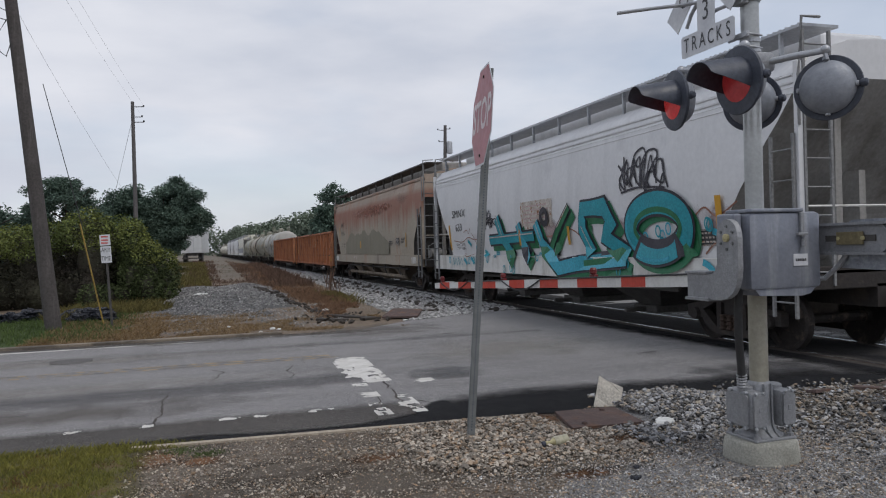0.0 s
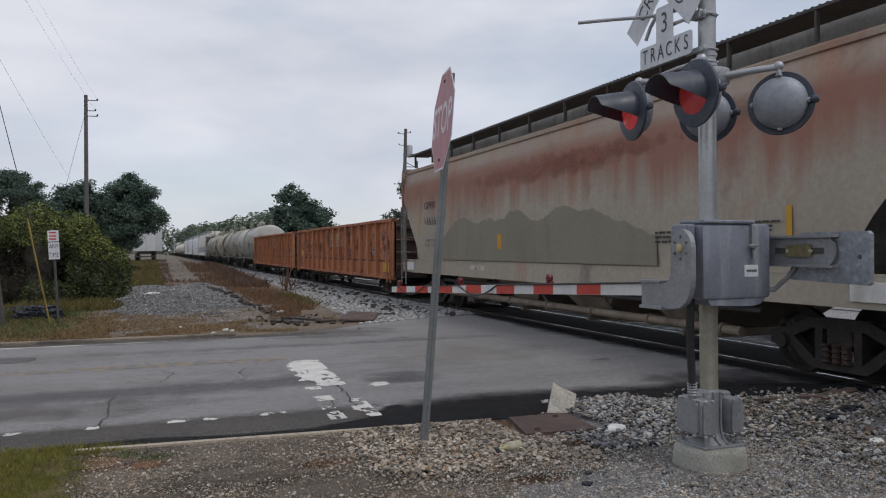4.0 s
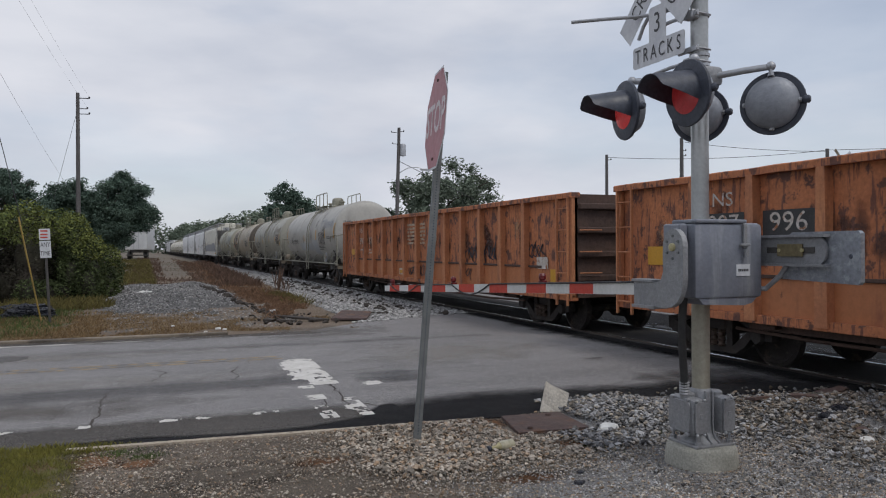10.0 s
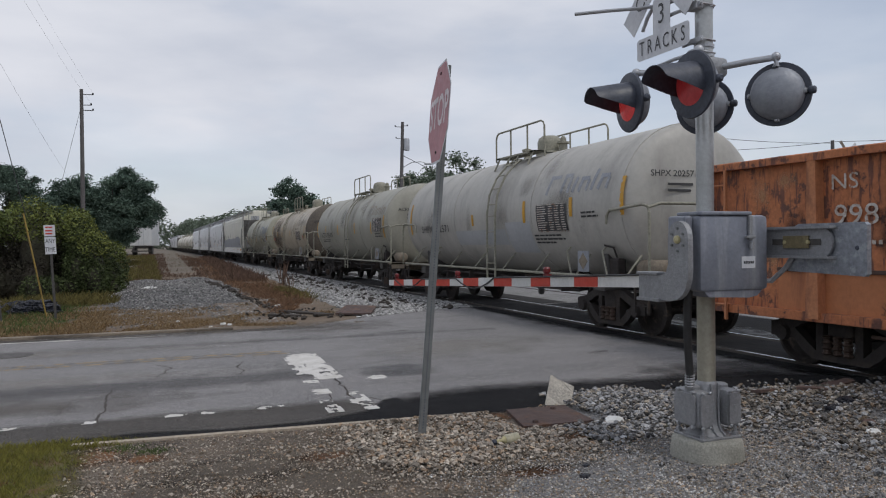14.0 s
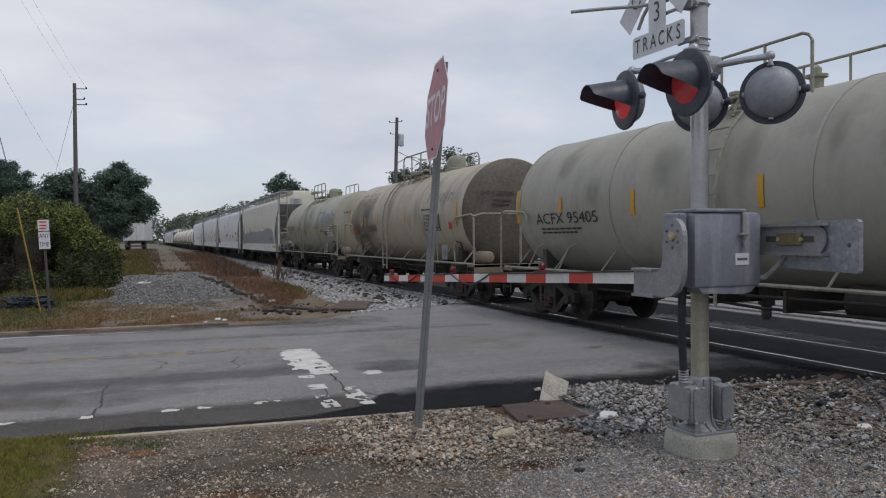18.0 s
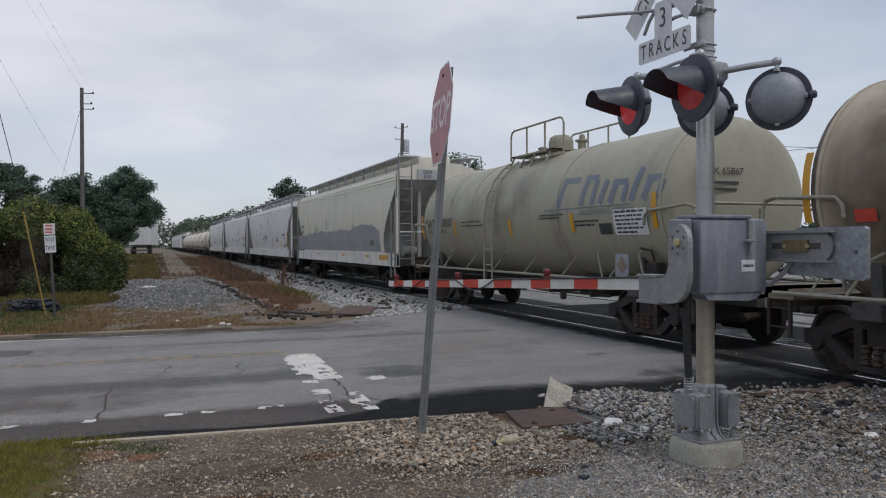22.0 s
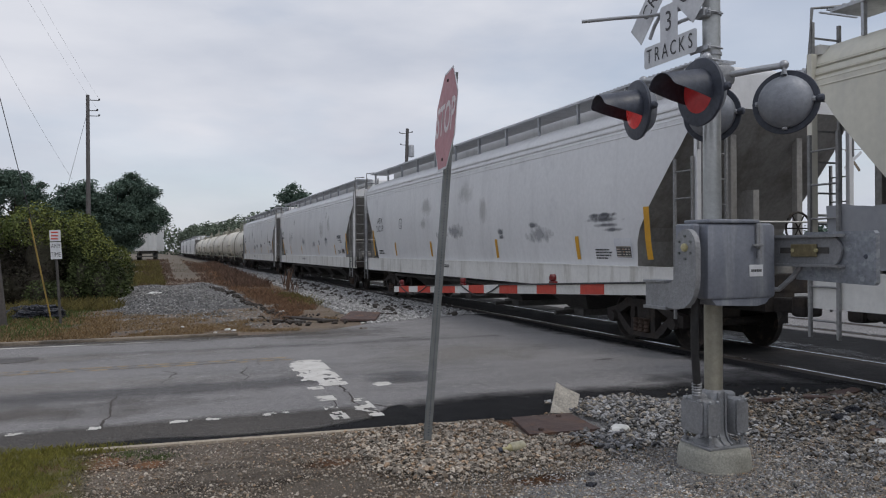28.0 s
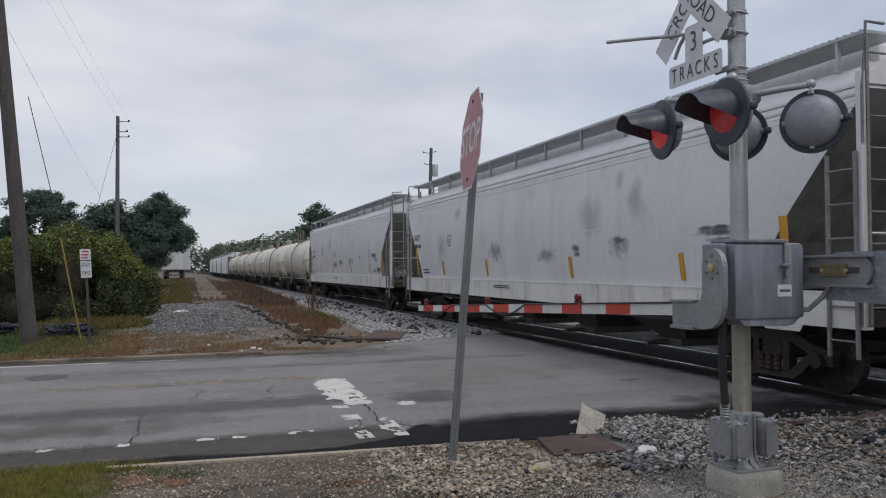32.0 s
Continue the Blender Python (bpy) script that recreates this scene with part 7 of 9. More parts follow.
bm = bmesh.new()
slab(bm, rounded(5.04, 5.74, 3.318, 3.508), SX - 0.004, SX, "x")
slab(bm, rounded(5.28, 5.51, 3.48, 3.8), SX - 0.0045, SX - 0.0005, "x")
track_sign = part("track_sign", bm, "sign_white", signal, "white sign giving the number of tracks")
for k, letter in enumerate("TRACKS"):
    writing(letter, 0.175, lambda u, v, k=k: (SX - 0.0075, 5.665 - 0.11 * k - u, 3.413 + v), "sign_text", track_sign, squeeze=0.72)
writing("3", 0.24, lambda u, v: (SX - 0.0075, 5.395 - u, 3.65 + v), "sign_text", track_sign, squeeze=0.85)
buck = []
CY, CZ = 5.43, 4.06
for tilt, text in ((-45, "CROSSING"), (45, "RAILROAD")):
    bm = bmesh.new()
    a = radians(tilt)
    off = 0.0 if tilt < 0 else 0.006
    ax = (math.cos(a), math.sin(a))
    corners = [(-0.61, -0.11), (0.61, -0.11), (0.61, 0.11), (-0.61, 0.11)]
    # u runs from the far end to the near end of the blade
    slab(bm, [(CY - (u * ax[0] + v * ax[1]), CZ + (-u * ax[1] + v * ax[0])) for u, v in corners], SX - 0.006 - off, SX - 0.002 - off, "x")
    blade = part("crossbuck_blade", bm, "sign_white", signal, "white crossbuck blade with black capitals")
    writing(text, 0.185, lambda u, v, ax=ax, off=off: (SX - 0.009 - off, CY - (u * ax[0] + v * ax[1]), CZ + (-u * ax[1] + v * ax[0])), "sign_text", blade, squeeze=0.95)

# lamps on a short crossarm
LAMPS = (((3.74, 5.39, 2.886), (-1, 0.16, -0.03), "red_lit"), ((3.72, 4.58, 2.876), (-1, -0.01, -0.03), "red_faint"), ((4.53, 5.42, 2.9), (0.8, 0.6, -0.02), "red_dim"), ((4.54, 4.6, 2.858), (0.84, 0.55, -0.02), "red_dim"))
bm = bmesh.new()
box(bm, MX - 0.12, MX + 0.14, MY - 0.13, MY + 0.15, 3.04, 3.2, 0.04)
smooth_all(part("crossarm_hub", bm, "cast_grey", signal, "cast grey crossarm hub"), 40)
for (x, y, z), normal, lens in LAMPS:
    bm = bmesh.new()
    s = 1 if y > MY else -1
    tx, ty = x - normal[0] * 0.06, y - normal[1] * 0.06
    tube(bm, [(MX + 0.25 * (tx - MX), MY + s * 0.08, 3.12), (MX + 0.6 * (tx - MX), MY + 0.65 * (ty - MY), 3.125), (tx, ty, 3.13), (tx, ty, z + 0.2)], 0.026, 10)
    bmesh.ops.create_uvsphere(bm, u_segments=12, v_segments=8, radius=0.037, matrix=pose(tx, ty, 3.133))
    smooth_all(part("lamp_bracket", bm, "galv", signal), 50)


def flasher(at, normal, lens):
    """A lamp unit: black round background, hood, lens, silver case behind."""
    fr = disc_frame(at, normal)
    bm = bmesh.new()
    lathe(bm, [(0.145, 0.0), (0.241, -0.012), (0.246, 0.0), (0.241, 0.012), (0.15, 0.02)], "z", 40)
    bmesh.ops.transform(bm, matrix=fr, verts=bm.verts)
    lamp = smooth_all(part("lamp_background", bm, "black", signal, "black round lamp background"), 40)
    bm = bmesh.new()
    lathe(bm, [(0.2, -0.012), (0.2, -0.03), (0.192, -0.06), (0.165, -0.1), (0.1, -0.13), (0.02, -0.14)], "z", 36)
    bmesh.ops.transform(bm, matrix=fr, verts=bm.verts)
    case = smooth_all(part("lamp_case", bm, "lamp_silver", lamp, "silver domed lamp case"), 50)
    for k in range(4):
        a = math.pi / 2 + k * math.pi / 2
        bm = bmesh.new()
        box(bm, -0.018, 0.018, 0.185, 0.215, -0.045, -0.012, 0.005)
        lathe(bm, [(0.009, -0.06), (0.009, -0.04)], "z", 6, (0, 0.205, 0))
        bmesh.ops.transform(bm, matrix=fr @ pose(0, 0, 0, 0, 0, math.degrees(a)), verts=bm.verts)
        part("case_clip", bm, "galv", case)
    bm = bmesh.new()
    lathe(bm, [(0.018, -0.03), (0.03, -0.02), (0.03, 0.012), (0.016, 0.03)], "x", 12, (0.242 if normal[0] < 0 else -0.246, 0, -0.03))
    bmesh.ops.transform(bm, matrix=fr, verts=bm.verts)
    part("peep_sight", bm, "black", lamp)
    bm = bmesh.new()
    n = 32
    rings = [[], [], [], []]
    for k in range(n + 1):
        off = -112 + 224 * k / n
        a = radians(90 + off)
        reach = 0.03 + 0.31 * (1 - min(1.0, max(0.0, (abs(off) - 68) / 44)))
        c, s = math.cos(a), math.sin(a)
        for ring, (r, d, sag) in zip(rings, ((0.165, 0.01, 0.0), (0.155, reach, 0.012), (0.15, reach, 0.012), (0.159, 0.01, 0.0))):
            ring.append(bm.verts.new((r * c, r * s - sag, d)))
    for r0, r1 in zip(rings, rings[1:]):
        for k in range(n):
            bm.faces.new((r0[k], r0[k + 1], r1[k + 1], r1[k]))
    bmesh.ops.transform(bm, matrix=fr @ pose(0, 0.004, 0, 4), verts=bm.verts)
    smooth_all(part("hood", bm, "black", lamp), 40)
    bm = bmesh.new()
    lathe(bm, [(0.155, 0.012), (0.152, 0.022), (0.11, 0.036), (0.06, 0.044), (0.01, 0.047)], "z", 32)
    bmesh.ops.transform(bm, matrix=fr, verts=bm.verts)
    smooth_all(part("lens", bm, lens, lamp, "glowing red lens"), 50)


for at, normal, lens in LAMPS:
    flasher(at, normal, lens)

# gate mechanism, arm and counterweight
bm = bmesh.new()
box(bm, 3.88, 4.535, 4.7, 4.97, 1.352, 1.935, 0.035)
mech = smooth_all(part("gate_machine", bm, "grey_paint", signal, "grey enamelled gate machine case"), 40)
bm = bmesh.new()
box(bm, 3.885, 4.37, 4.692, 4.985, 1.932, 1.962, 0.01)
part("lid", bm, "grey_paint", mech)
bm = bmesh.new()
box(bm, 3.79, 3.86, 4.76, 4.97, 1.72, 1.93, 0.015)
part("gear_cover", bm, "grey_paint", mech)
bm = bmesh.new()
slab(bm, [(3.93, 1.357), (4.49, 1.357), (4.44, 1.31), (4.36, 1.295), (3.97, 1.31)], 4.72, 4.95, "y")
part("bottom_pan", bm, "grey_paint", mech)
bm = bmesh.new()
box(bm, 4.325, 4.36, 4.675, 4.7, 1.74, 1.93, 0.006)
box(bm, 4.29, 4.38, 4.665, 4.69, 1.755, 1.775, 0.004)
lathe(bm, [(0.018, 1.67), (0.018, 1.73)], "z", 10, (4.342, 4.67, 0))
part("latch", bm, "cast_grey", mech)
bm = bmesh.new()
box(bm, 4.265, 4.395, 4.693, 4.699, 1.525, 1.615)
plate_label = part("maker_plate", bm, "sign_white", mech, "white maker's label")
bm = bmesh.new()
for k in range(6):
    box(bm, 4.282 + k * 0.017, 4.294 + k * 0.017, 4.6905, 4.692, 1.56, 1.58)
part("label_bars", bm, "sign_text", plate_label)
bm = bmesh.new()
pv = (4.785, 1.75)
outline = [(pv[0] + 0.12 * math.cos(radians(a)), pv[1] + 0.14 * math.sin(radians(a))) for a in range(0, 181, 18)]
outline = [(4.665, 1.75), (4.665, 1.52), (4.675, 1.45), (4.7, 1.38), (4.74, 1.33), (4.8, 1.295), (4.88, 1.28), (5.2, 1.28), (5.28, 1.29), (5.28, 1.475), (4.98, 1.475), (4.93, 1.5), (4.905, 1.56), (4.905, 1.75)] + [p for p in outline[1:-1]]
slab(bm, outline, 3.74, 3.785, "x")
box(bm, 3.72, 3.86, 5.0, 5.29, 1.265, 1.29, 0.004)
box(bm, 3.72, 3.86, 5.02, 5.29, 1.475, 1.495, 0.004)
bracket = part("arm_bracket", bm, "cast_grey", signal, "pale grey gate arm bracket")
for k in range(6):
    a = radians(30 + k * 60)
    bm = bmesh.new()
    lathe(bm, [(0.011, 3.73), (0.011, 3.74)], "x", 6, (0, pv[0] + 0.075 * math.cos(a), pv[1] + 0.085 * math.sin(a)))
    part("bolt", bm, "post_steel", bracket)
bm = bmesh.new()
lathe(bm, [(0.012, 3.715), (0.03, 3.722), (0.032, 3.74)], "x", 12, (0, pv[0], pv[1]))
part("shaft_end", bm, "bottle", bracket)
bm = bmesh.new()
box(bm, 4.56, 4.66, 4.15, 4.95, 1.6, 1.62)
box(bm, 4.56, 4.66, 4.15, 4.95, 1.82, 1.84)
slab(bm, [(4.95, 1.6), (4.95, 1.84)] + [(4.27 - 0.11 * math.sin(radians(a)), 1.72 + 0.12 * math.cos(radians(a))) for a in range(0, 181, 15)], 4.6, 4.62, "x")
cw = part("counterweight_arm", bm, "cast_grey", signal)
bm = bmesh.new()
box(bm, 4.592, 4.6, 4.26, 4.72, 1.7, 1.745)
slot = part("slot_plate", bm, "hop_dark", cw, "dark adjusting slot")
bm = bmesh.new()
box(bm, 4.575, 4.592, 4.36, 4.6, 1.675, 1.77, 0.004)
part("clamp_block", bm, "brass_dull", slot, "dull brass clamp block")
for y in (4.36, 4.58):
    bm = bmesh.new()
    lathe(bm, [(0.016, 4.572), (0.016, 4.586)], "x", 6, (0, y, 1.722))
    part("bolt", bm, "bottle", slot)
bm = bmesh.new()
slab(bm, [(4.6, 1.5), (4.6, 1.8), (4.5, 1.86), (3.92, 1.86), (3.9, 1.84), (3.9, 1.5), (3.92, 1.48)], 4.63, 4.67, "x")
weight = part("counterweight", bm, "weight_steel", cw, "mottled steel counterweight plate")
bm = bmesh.new()
lathe(bm, [(0.012, 4.622), (0.018, 4.63)], "x", 8, (0, 3.98, 1.68))
part("bolt", bm, "black", weight)
bm = bmesh.new()
tube(bm, [(3.9, 4.86, 1.38), (3.9, 4.88, 1.2), (3.94, 4.93, 0.95), (3.98, 4.96, 0.72), (3.99, 4.97, 0.6)], 0.032, 10)
smooth_all(part("cable_hose", bm, "rubber", signal, "black flexible cable hose"), 60)
bm = bmesh.new()
for k in range(5):
    lathe(bm, [(0.036, 0.58 + 0.022 * k), (0.042, 0.59 + 0.022 * k), (0.036, 0.6 + 0.022 * k)], "z", 12, (3.99, 4.97, 0))
part("hose_fitting", bm, "cast_grey", signal)
bm = bmesh.new()
tube(bm, [(4.48, 4.8, 1.42), (4.56, 4.7, 1.42), (4.6, 4.6, 1.52), (4.62, 4.55, 1.6)], 0.02, 8)
part("conduit", bm, "cast_grey", signal)

# gate arm: slopes gently down towards its tip
AX = 3.8
A0, A1 = Vector((AX, 5.2, 1.42)), Vector((AX, 12.47, 1.075))
cuts = [5.2, 5.99, 6.4, 6.87, 7.29, 7.76, 8.23, 8.69, 9.17, 9.66, 10.22, 10.65, 11.22, 11.67, 12.18, 12.47]


def arm_z(y):
    return A0.z + (A1.z - A0.z) * (y - A0.y) / (A1.y - A0.y)


bm = bmesh.new()
for x0, x1, dz in ((AX, AX + 0.03, 0.055),):
    v = []
    for y in (5.2, 12.47):
        for z in (-dz, dz):
            v += [bm.verts.new((x0, y, arm_z(y) + z * (1.0 if y < 6 else 0.85))), bm.verts.new((x1, y, arm_z(y) + z * (1.0 if y < 6 else 0.85)))]
    for q in ((0, 1, 3, 2), (4, 6, 7, 5), (0, 4, 5, 1), (2, 3, 7, 6), (0, 2, 6, 4), (1, 5, 7, 3)):
        bm.faces.new([v[i] for i in q])
gate_arm = part("gate_arm", bm, "arm_white", signal, "white gate arm with red stripes")
for k in range(1, len(cuts) - 1, 2):
    bm = bmesh.new()
    y0, y1 = cuts[k], cuts[k + 1]
    slab(bm, [(y0, arm_z(y0) - 0.051), (y1, arm_z(y1) - 0.051), (y1, arm_z(y1) + 0.051), (y0, arm_z(y0) + 0.051)], AX - 0.004, AX - 0.0005, "x")
    part("stripe", bm, "arm_red", gate_arm, "red reflective stripe")
for y in (6.98, 9.42, 12.1):
    bm = bmesh.new()
    z = arm_z(y) + 0.05
    box(bm, AX, AX + 0.05, y - 0.05, y + 0.05, z, z + 0.03, 0.005)
    lathe(bm, [(0.026, z + 0.03), (0.038, z + 0.045), (0.038, z + 0.08), (0.026, z + 0.1)], "z", 12, (AX + 0.02, y, 0))
    part("arm_lamp", bm, "lamp_red", gate_arm, "small red arm lamp")
bm = bmesh.new()
for ya, yb in ((5.3, 6.98), (6.98, 9.42), (9.42, 12.1)):
    n = 12
    pts = []
    for k in range(n + 1):
        y = ya + (yb - ya) * k / n
        sag = 0.13 * math.sin(math.pi * min(1, max(0, (k - 6) / 6))) if ya > 5.5 else 0.0
        pts.append((AX - 0.012, y, arm_z(y) + 0.05 - sag))
    tube(bm, pts, 0.009, 5)
part("arm_cable", bm, "wire", gate_arm)

# ---- stop sign ----
stop = thing("stop_sign", "sun-faded pink stop sign on a leaning perforated post", "stop sign")
S0, S1 = Vector((2.255, 6.58, -0.15)), Vector((2.525, 6.52, 3.3))
lean = (S1 - S0).normalized()
yaw = radians(9.3)
face = Vector((-math.cos(yaw), math.sin(yaw), 0))
face = (face - lean * face.dot(lean)).normalized()
side = lean.cross(face).normalized()
if side.y > 0:
    side = -side
ST = Matrix((side, lean, side.cross(lean))).transposed().to_4x4()
if (ST.to_3x3() @ Vector((0, 0, 1))).dot(face) < 0:
    ST = Matrix((side, lean, -side.cross(lean))).transposed().to_4x4()
ST.translation = Vector((2.485, 6.53, 2.92))


def st(u, v, w=0.0):
    return ST @ Vector((u, v, w))


bm = bmesh.new()
for a, b in (((-0.028, -0.028), (0.028, 0.028)),):
    L = 3.1
    box(bm, -0.032, 0.032, -L, 0.44, -0.08, -0.016, 0.004)
bmesh.ops.transform(bm, matrix=ST, verts=bm.verts)
post = part("post", bm, "post_steel", stop, "perforated galvanised square post")
bm = bmesh.new()
for k in range(100):
    v = -2.85 + k * 0.0254
    for w, nx in ((-0.0155, 0),):
        ring = [bm.verts.new(st(0.0065 * math.cos(i * math.tau / 8), v + 0.0065 * math.sin(i * math.tau / 8), w)) for i in range(8)]
        bm.faces.new(ring)
    ring = [bm.verts.new(st(0.0325, v + 0.0065 * math.sin(i * math.tau / 8), -0.047 + 0.0065 * math.cos(i * math.tau / 8))) for i in range(8)]
    bm.faces.new(ring)
tagged(part("perforations", bm, "black", post), kind="stuff")


def octagon(r):
    return [(r * math.cos(radians(22.5 + 45 * k)) / math.cos(radians(22.5)), r * math.sin(radians(22.5 + 45 * k)) / math.cos(radians(22.5))) for k in range(8)]


bm = bmesh.new()
slab(bm, octagon(0.457), -0.004, 0.0)
bmesh.ops.transform(bm, matrix=ST, verts=bm.verts)
face_white = part("sign_border", bm, "sign_white", stop, "pale sign border")
bm = bmesh.new()
slab(bm, octagon(0.438), 0.0005, 0.002)
bmesh.ops.transform(bm, matrix=ST, verts=bm.verts)
face_red = part("sign_face", bm, "sign_pink", stop, "sun-faded red face")
writing("STOP", 0.40, lambda u, v: st(u, v, 0.0045), "pale_text", face_red, squeeze=0.86, bold=0.008)
for v in (0.36, -0.36):
    bm = bmesh.new()
    lathe(bm, [(0.014, 0.002), (0.014, 0.01), (0.004, 0.012)], "z", 8, (0, v, 0))
    bmesh.ops.transform(bm, matrix=ST, verts=bm.verts)
    part("bolt", bm, "truck", stop)


# ---- road markings, cracks, litter ----
rng = random.Random(7)


def flakes(name, cells, z, material, label, category):
    """Worn paint: irregular small patches."""
    verts, faces = [], []
    for i, (cx, cy, w, h) in enumerate(cells):
        n = rng.randint(6, 9)
        base = len(verts)
        for k in range(n):
            a = math.tau * k / n
            r = rng.uniform(0.7, 1.15)
            verts.append((cx + w * r * math.cos(a), cy + h * r * math.sin(a), z + 0.00012 * i))
        faces.append(tuple(range(base, base + n)))
    return tagged(raw(name, verts, faces, material), label, category, kind="structure")


def worn(name, cells, cover, z, material, label):
    """Worn paint as ragged patches: small cells kept where a noise field says the paint has held."""
    verts, faces, at = [], [], {}
    def vert(i, j, x, y):
        if (i, j) not in at:
            at[(i, j)] = len(verts)
            verts.append((x + 0.008 * noise.noise((x * 40, y * 40, 1)), y + 0.012 * noise.noise((x * 40, y * 40, 5)), z))
        return at[(i, j)]
    (x0, x1, y0, y1, slope), d = cells, 0.022
    for j in range(int((y1 - y0) / d)):
        y = y0 + j * d
        for i in range(int((x1 - x0) / d)):
            x = x0 + i * d + slope * (y - y0)
            f = 0.6 * noise.noise((x * 2.6, y * 1.7, 2.0)) + 0.75 * noise.noise((x * 6, y * 5, 4.0)) + 0.5 * noise.noise((x * 17, y * 13, 6.0))
            if f < cover(x, y):
                s0, s1 = slope * (j * d), slope * ((j + 1) * d)
                faces.append((vert(i, j, x0 + i * d + s0, y), vert(i + 1, j, x0 + (i + 1) * d + s0, y), vert(i + 1, j + 1, x0 + (i + 1) * d + s1, y + d), vert(i, j + 1, x0 + i * d + s1, y + d)))
    tagged(raw(name, verts, faces, material), label, "road marking", kind="structure")


def bar_cover(x, y):
    """Where the stop line's paint has held: the far block nearly whole, then scraps, then two strips with bare ruts between."""
    if y > 9.75:
        return 0.42 - 0.9 * (1 - step(10.0, 10.4, y)) * (1 - step(1.92, 2.05, x)) - 0.5 * step(11.9, 12.2, y) - 0.45 * step(2.16, 2.3, x - 0.045 * (y - 7.8) + 0.06 * noise.noise((x * 9, y * 4, 3.0))) - 0.5 * (1 - step(1.72, 1.8, x - 0.045 * (y - 7.8)))
    if y > 9.55:
        return 0.15 - 1.4 * step(1.98, 2.04, x)
    if y > 9.1:
        return -1.0
    if y > 8.8:
        return 0.2 - 1.5 * step(1.97, 2.02, x)
    if y > 8.45:
        return -1.0 + 0.8 * step(2.1, 2.2, x)
    return -0.08 + 0.25 * step(2.08, 2.16, x) - 1.2 * step(1.88, 1.9, x) * (1 - step(2.0, 2.06, x)) - 0.25 * step(1.8, 1.86, x) * step(8.1, 8.3, y) * (1 - step(1.88, 1.9, x))


worn("stop_line", (1.72, 2.28, 7.8, 12.3, 0.045), bar_cover, 0.0046, "road_paint", "worn flaking white stop line")
def strip_top(x):
    """Far edge of the dark asphalt along the kerb."""
    ks = ((-1.5, 7.62), (-0.1, 7.72), (0.7, 7.55), (1.5, 7.55), (2.1, 7.77), (2.46, 8.3), (3.0, 8.47), (3.75, 8.58), (4.5, 8.5), (5.3, 8.38), (6.36, 8.2), (7.5, 8.1), (8.3, 7.6))
    for (a, za), (b, zb) in zip(ks, ks[1:]):
        if x <= b:
            return za + (zb - za) * (x - a) / (b - a)
    return 7.5


def strip_low(x):
    """Near edge of the asphalt, where the gravel begins."""
    ks = ((-1.5, 7.64), (-0.64, 7.46), (1.47, 7.32), (3.1, 7.21), (3.4, 7.15), (4.3, 7.15), (4.86, 7.5), (5.8, 7.5), (6.65, 7.2), (7.24, 7.04), (8.3, 6.6))
    for (a, za), (b, zb) in zip(ks, ks[1:]):
        if x <= b:
            return za + (zb - za) * (x - a) / (b - a)
    return 6.6


layer("dark_asphalt_strip", -0.8, 8.4, 6.5, 9.3, 0.06, lambda x, y: min((y - strip_low(x)) / 0.05 + 0.6, (strip_top(x) + (0.3 if x > 2.6 else 0.06) - y) / (0.95 if x > 2.6 else 0.22)), 0.0042, "tar_layer", "dark crumbling asphalt strip along the road edge", "road patch")
worn("edge_line", (-3.4, 1.5, 8.26, 8.4, 0.0), lambda x, y: -0.75 + 0.9 * max(0.0, 1 - 5 * min(abs(x + 0.6), abs(x - 0.2), abs(x - 0.58), abs(x - 1.13), abs(x - 1.33), abs(x + 1.25))) - 3 * abs(y - 8.33), 0.004, "road_paint", "remnants of a white edge line")
worn("paint_spot", (2.58, 2.9, 9.5, 9.82, 0.0), lambda x, y: 0.5 - 9 * ((x - 2.74) ** 2 * 2 + (y - 9.65) ** 2 * 3), 0.004, "road_paint", "stray white paint splash on the asphalt")
for y in (12.32, 12.56):
    worn("centre_line", (-6.0, 2.1, y, y + 0.11, 0.0), lambda x, yy: 0.4 - 0.3 * step(1.0, 1.5, x) - 0.35 * (1 - step(-2.5, -0.3, x)), 0.0035, "yellow_paint", "worn double yellow centre line")
bm = bmesh.new()
slab(bm, [(-60, 15.75), (-1.2, 15.68), (0.3, 15.7), (0.3, 15.78), (-1.2, 15.8), (-60, 15.87)], 0.002, 0.004)
tagged(part("far_edge_line", bm, "road_paint"), "faded white edge line", "road marking", kind="structure")


def crack(pts, w):
    verts, faces = [], []
    fine = []
    for (x0, y0), (x1, y1) in zip(pts, pts[1:]):
        n = max(2, int(math.hypot(x1 - x0, y1 - y0) / 0.12))
        fine += [(x0 + (x1 - x0) * k / n + rng.uniform(-0.03, 0.03), y0 + (y1 - y0) * k / n + rng.uniform(-0.03, 0.03)) for k in range(n)]
    fine.append(pts[-1])
    for k, (x, y) in enumerate(fine):
        a, b = fine[max(0, k - 1)], fine[min(len(fine) - 1, k + 1)]
        d = Vector((b[1] - a[1], a[0] - b[0])).normalized() * w * rng.uniform(0.1, 0.75)
        verts += [(x + d.x, y + d.y, 0.0035), (x - d.x, y - d.y, 0.0035)]
    faces = [(2 * k, 2 * k + 1, 2 * k + 3, 2 * k + 2) for k in range(len(fine) - 1)]
    tagged(raw("crack", verts, faces, "tie"), "dark crack in the asphalt", "crack", group="asphalt cracks", kind="structure")


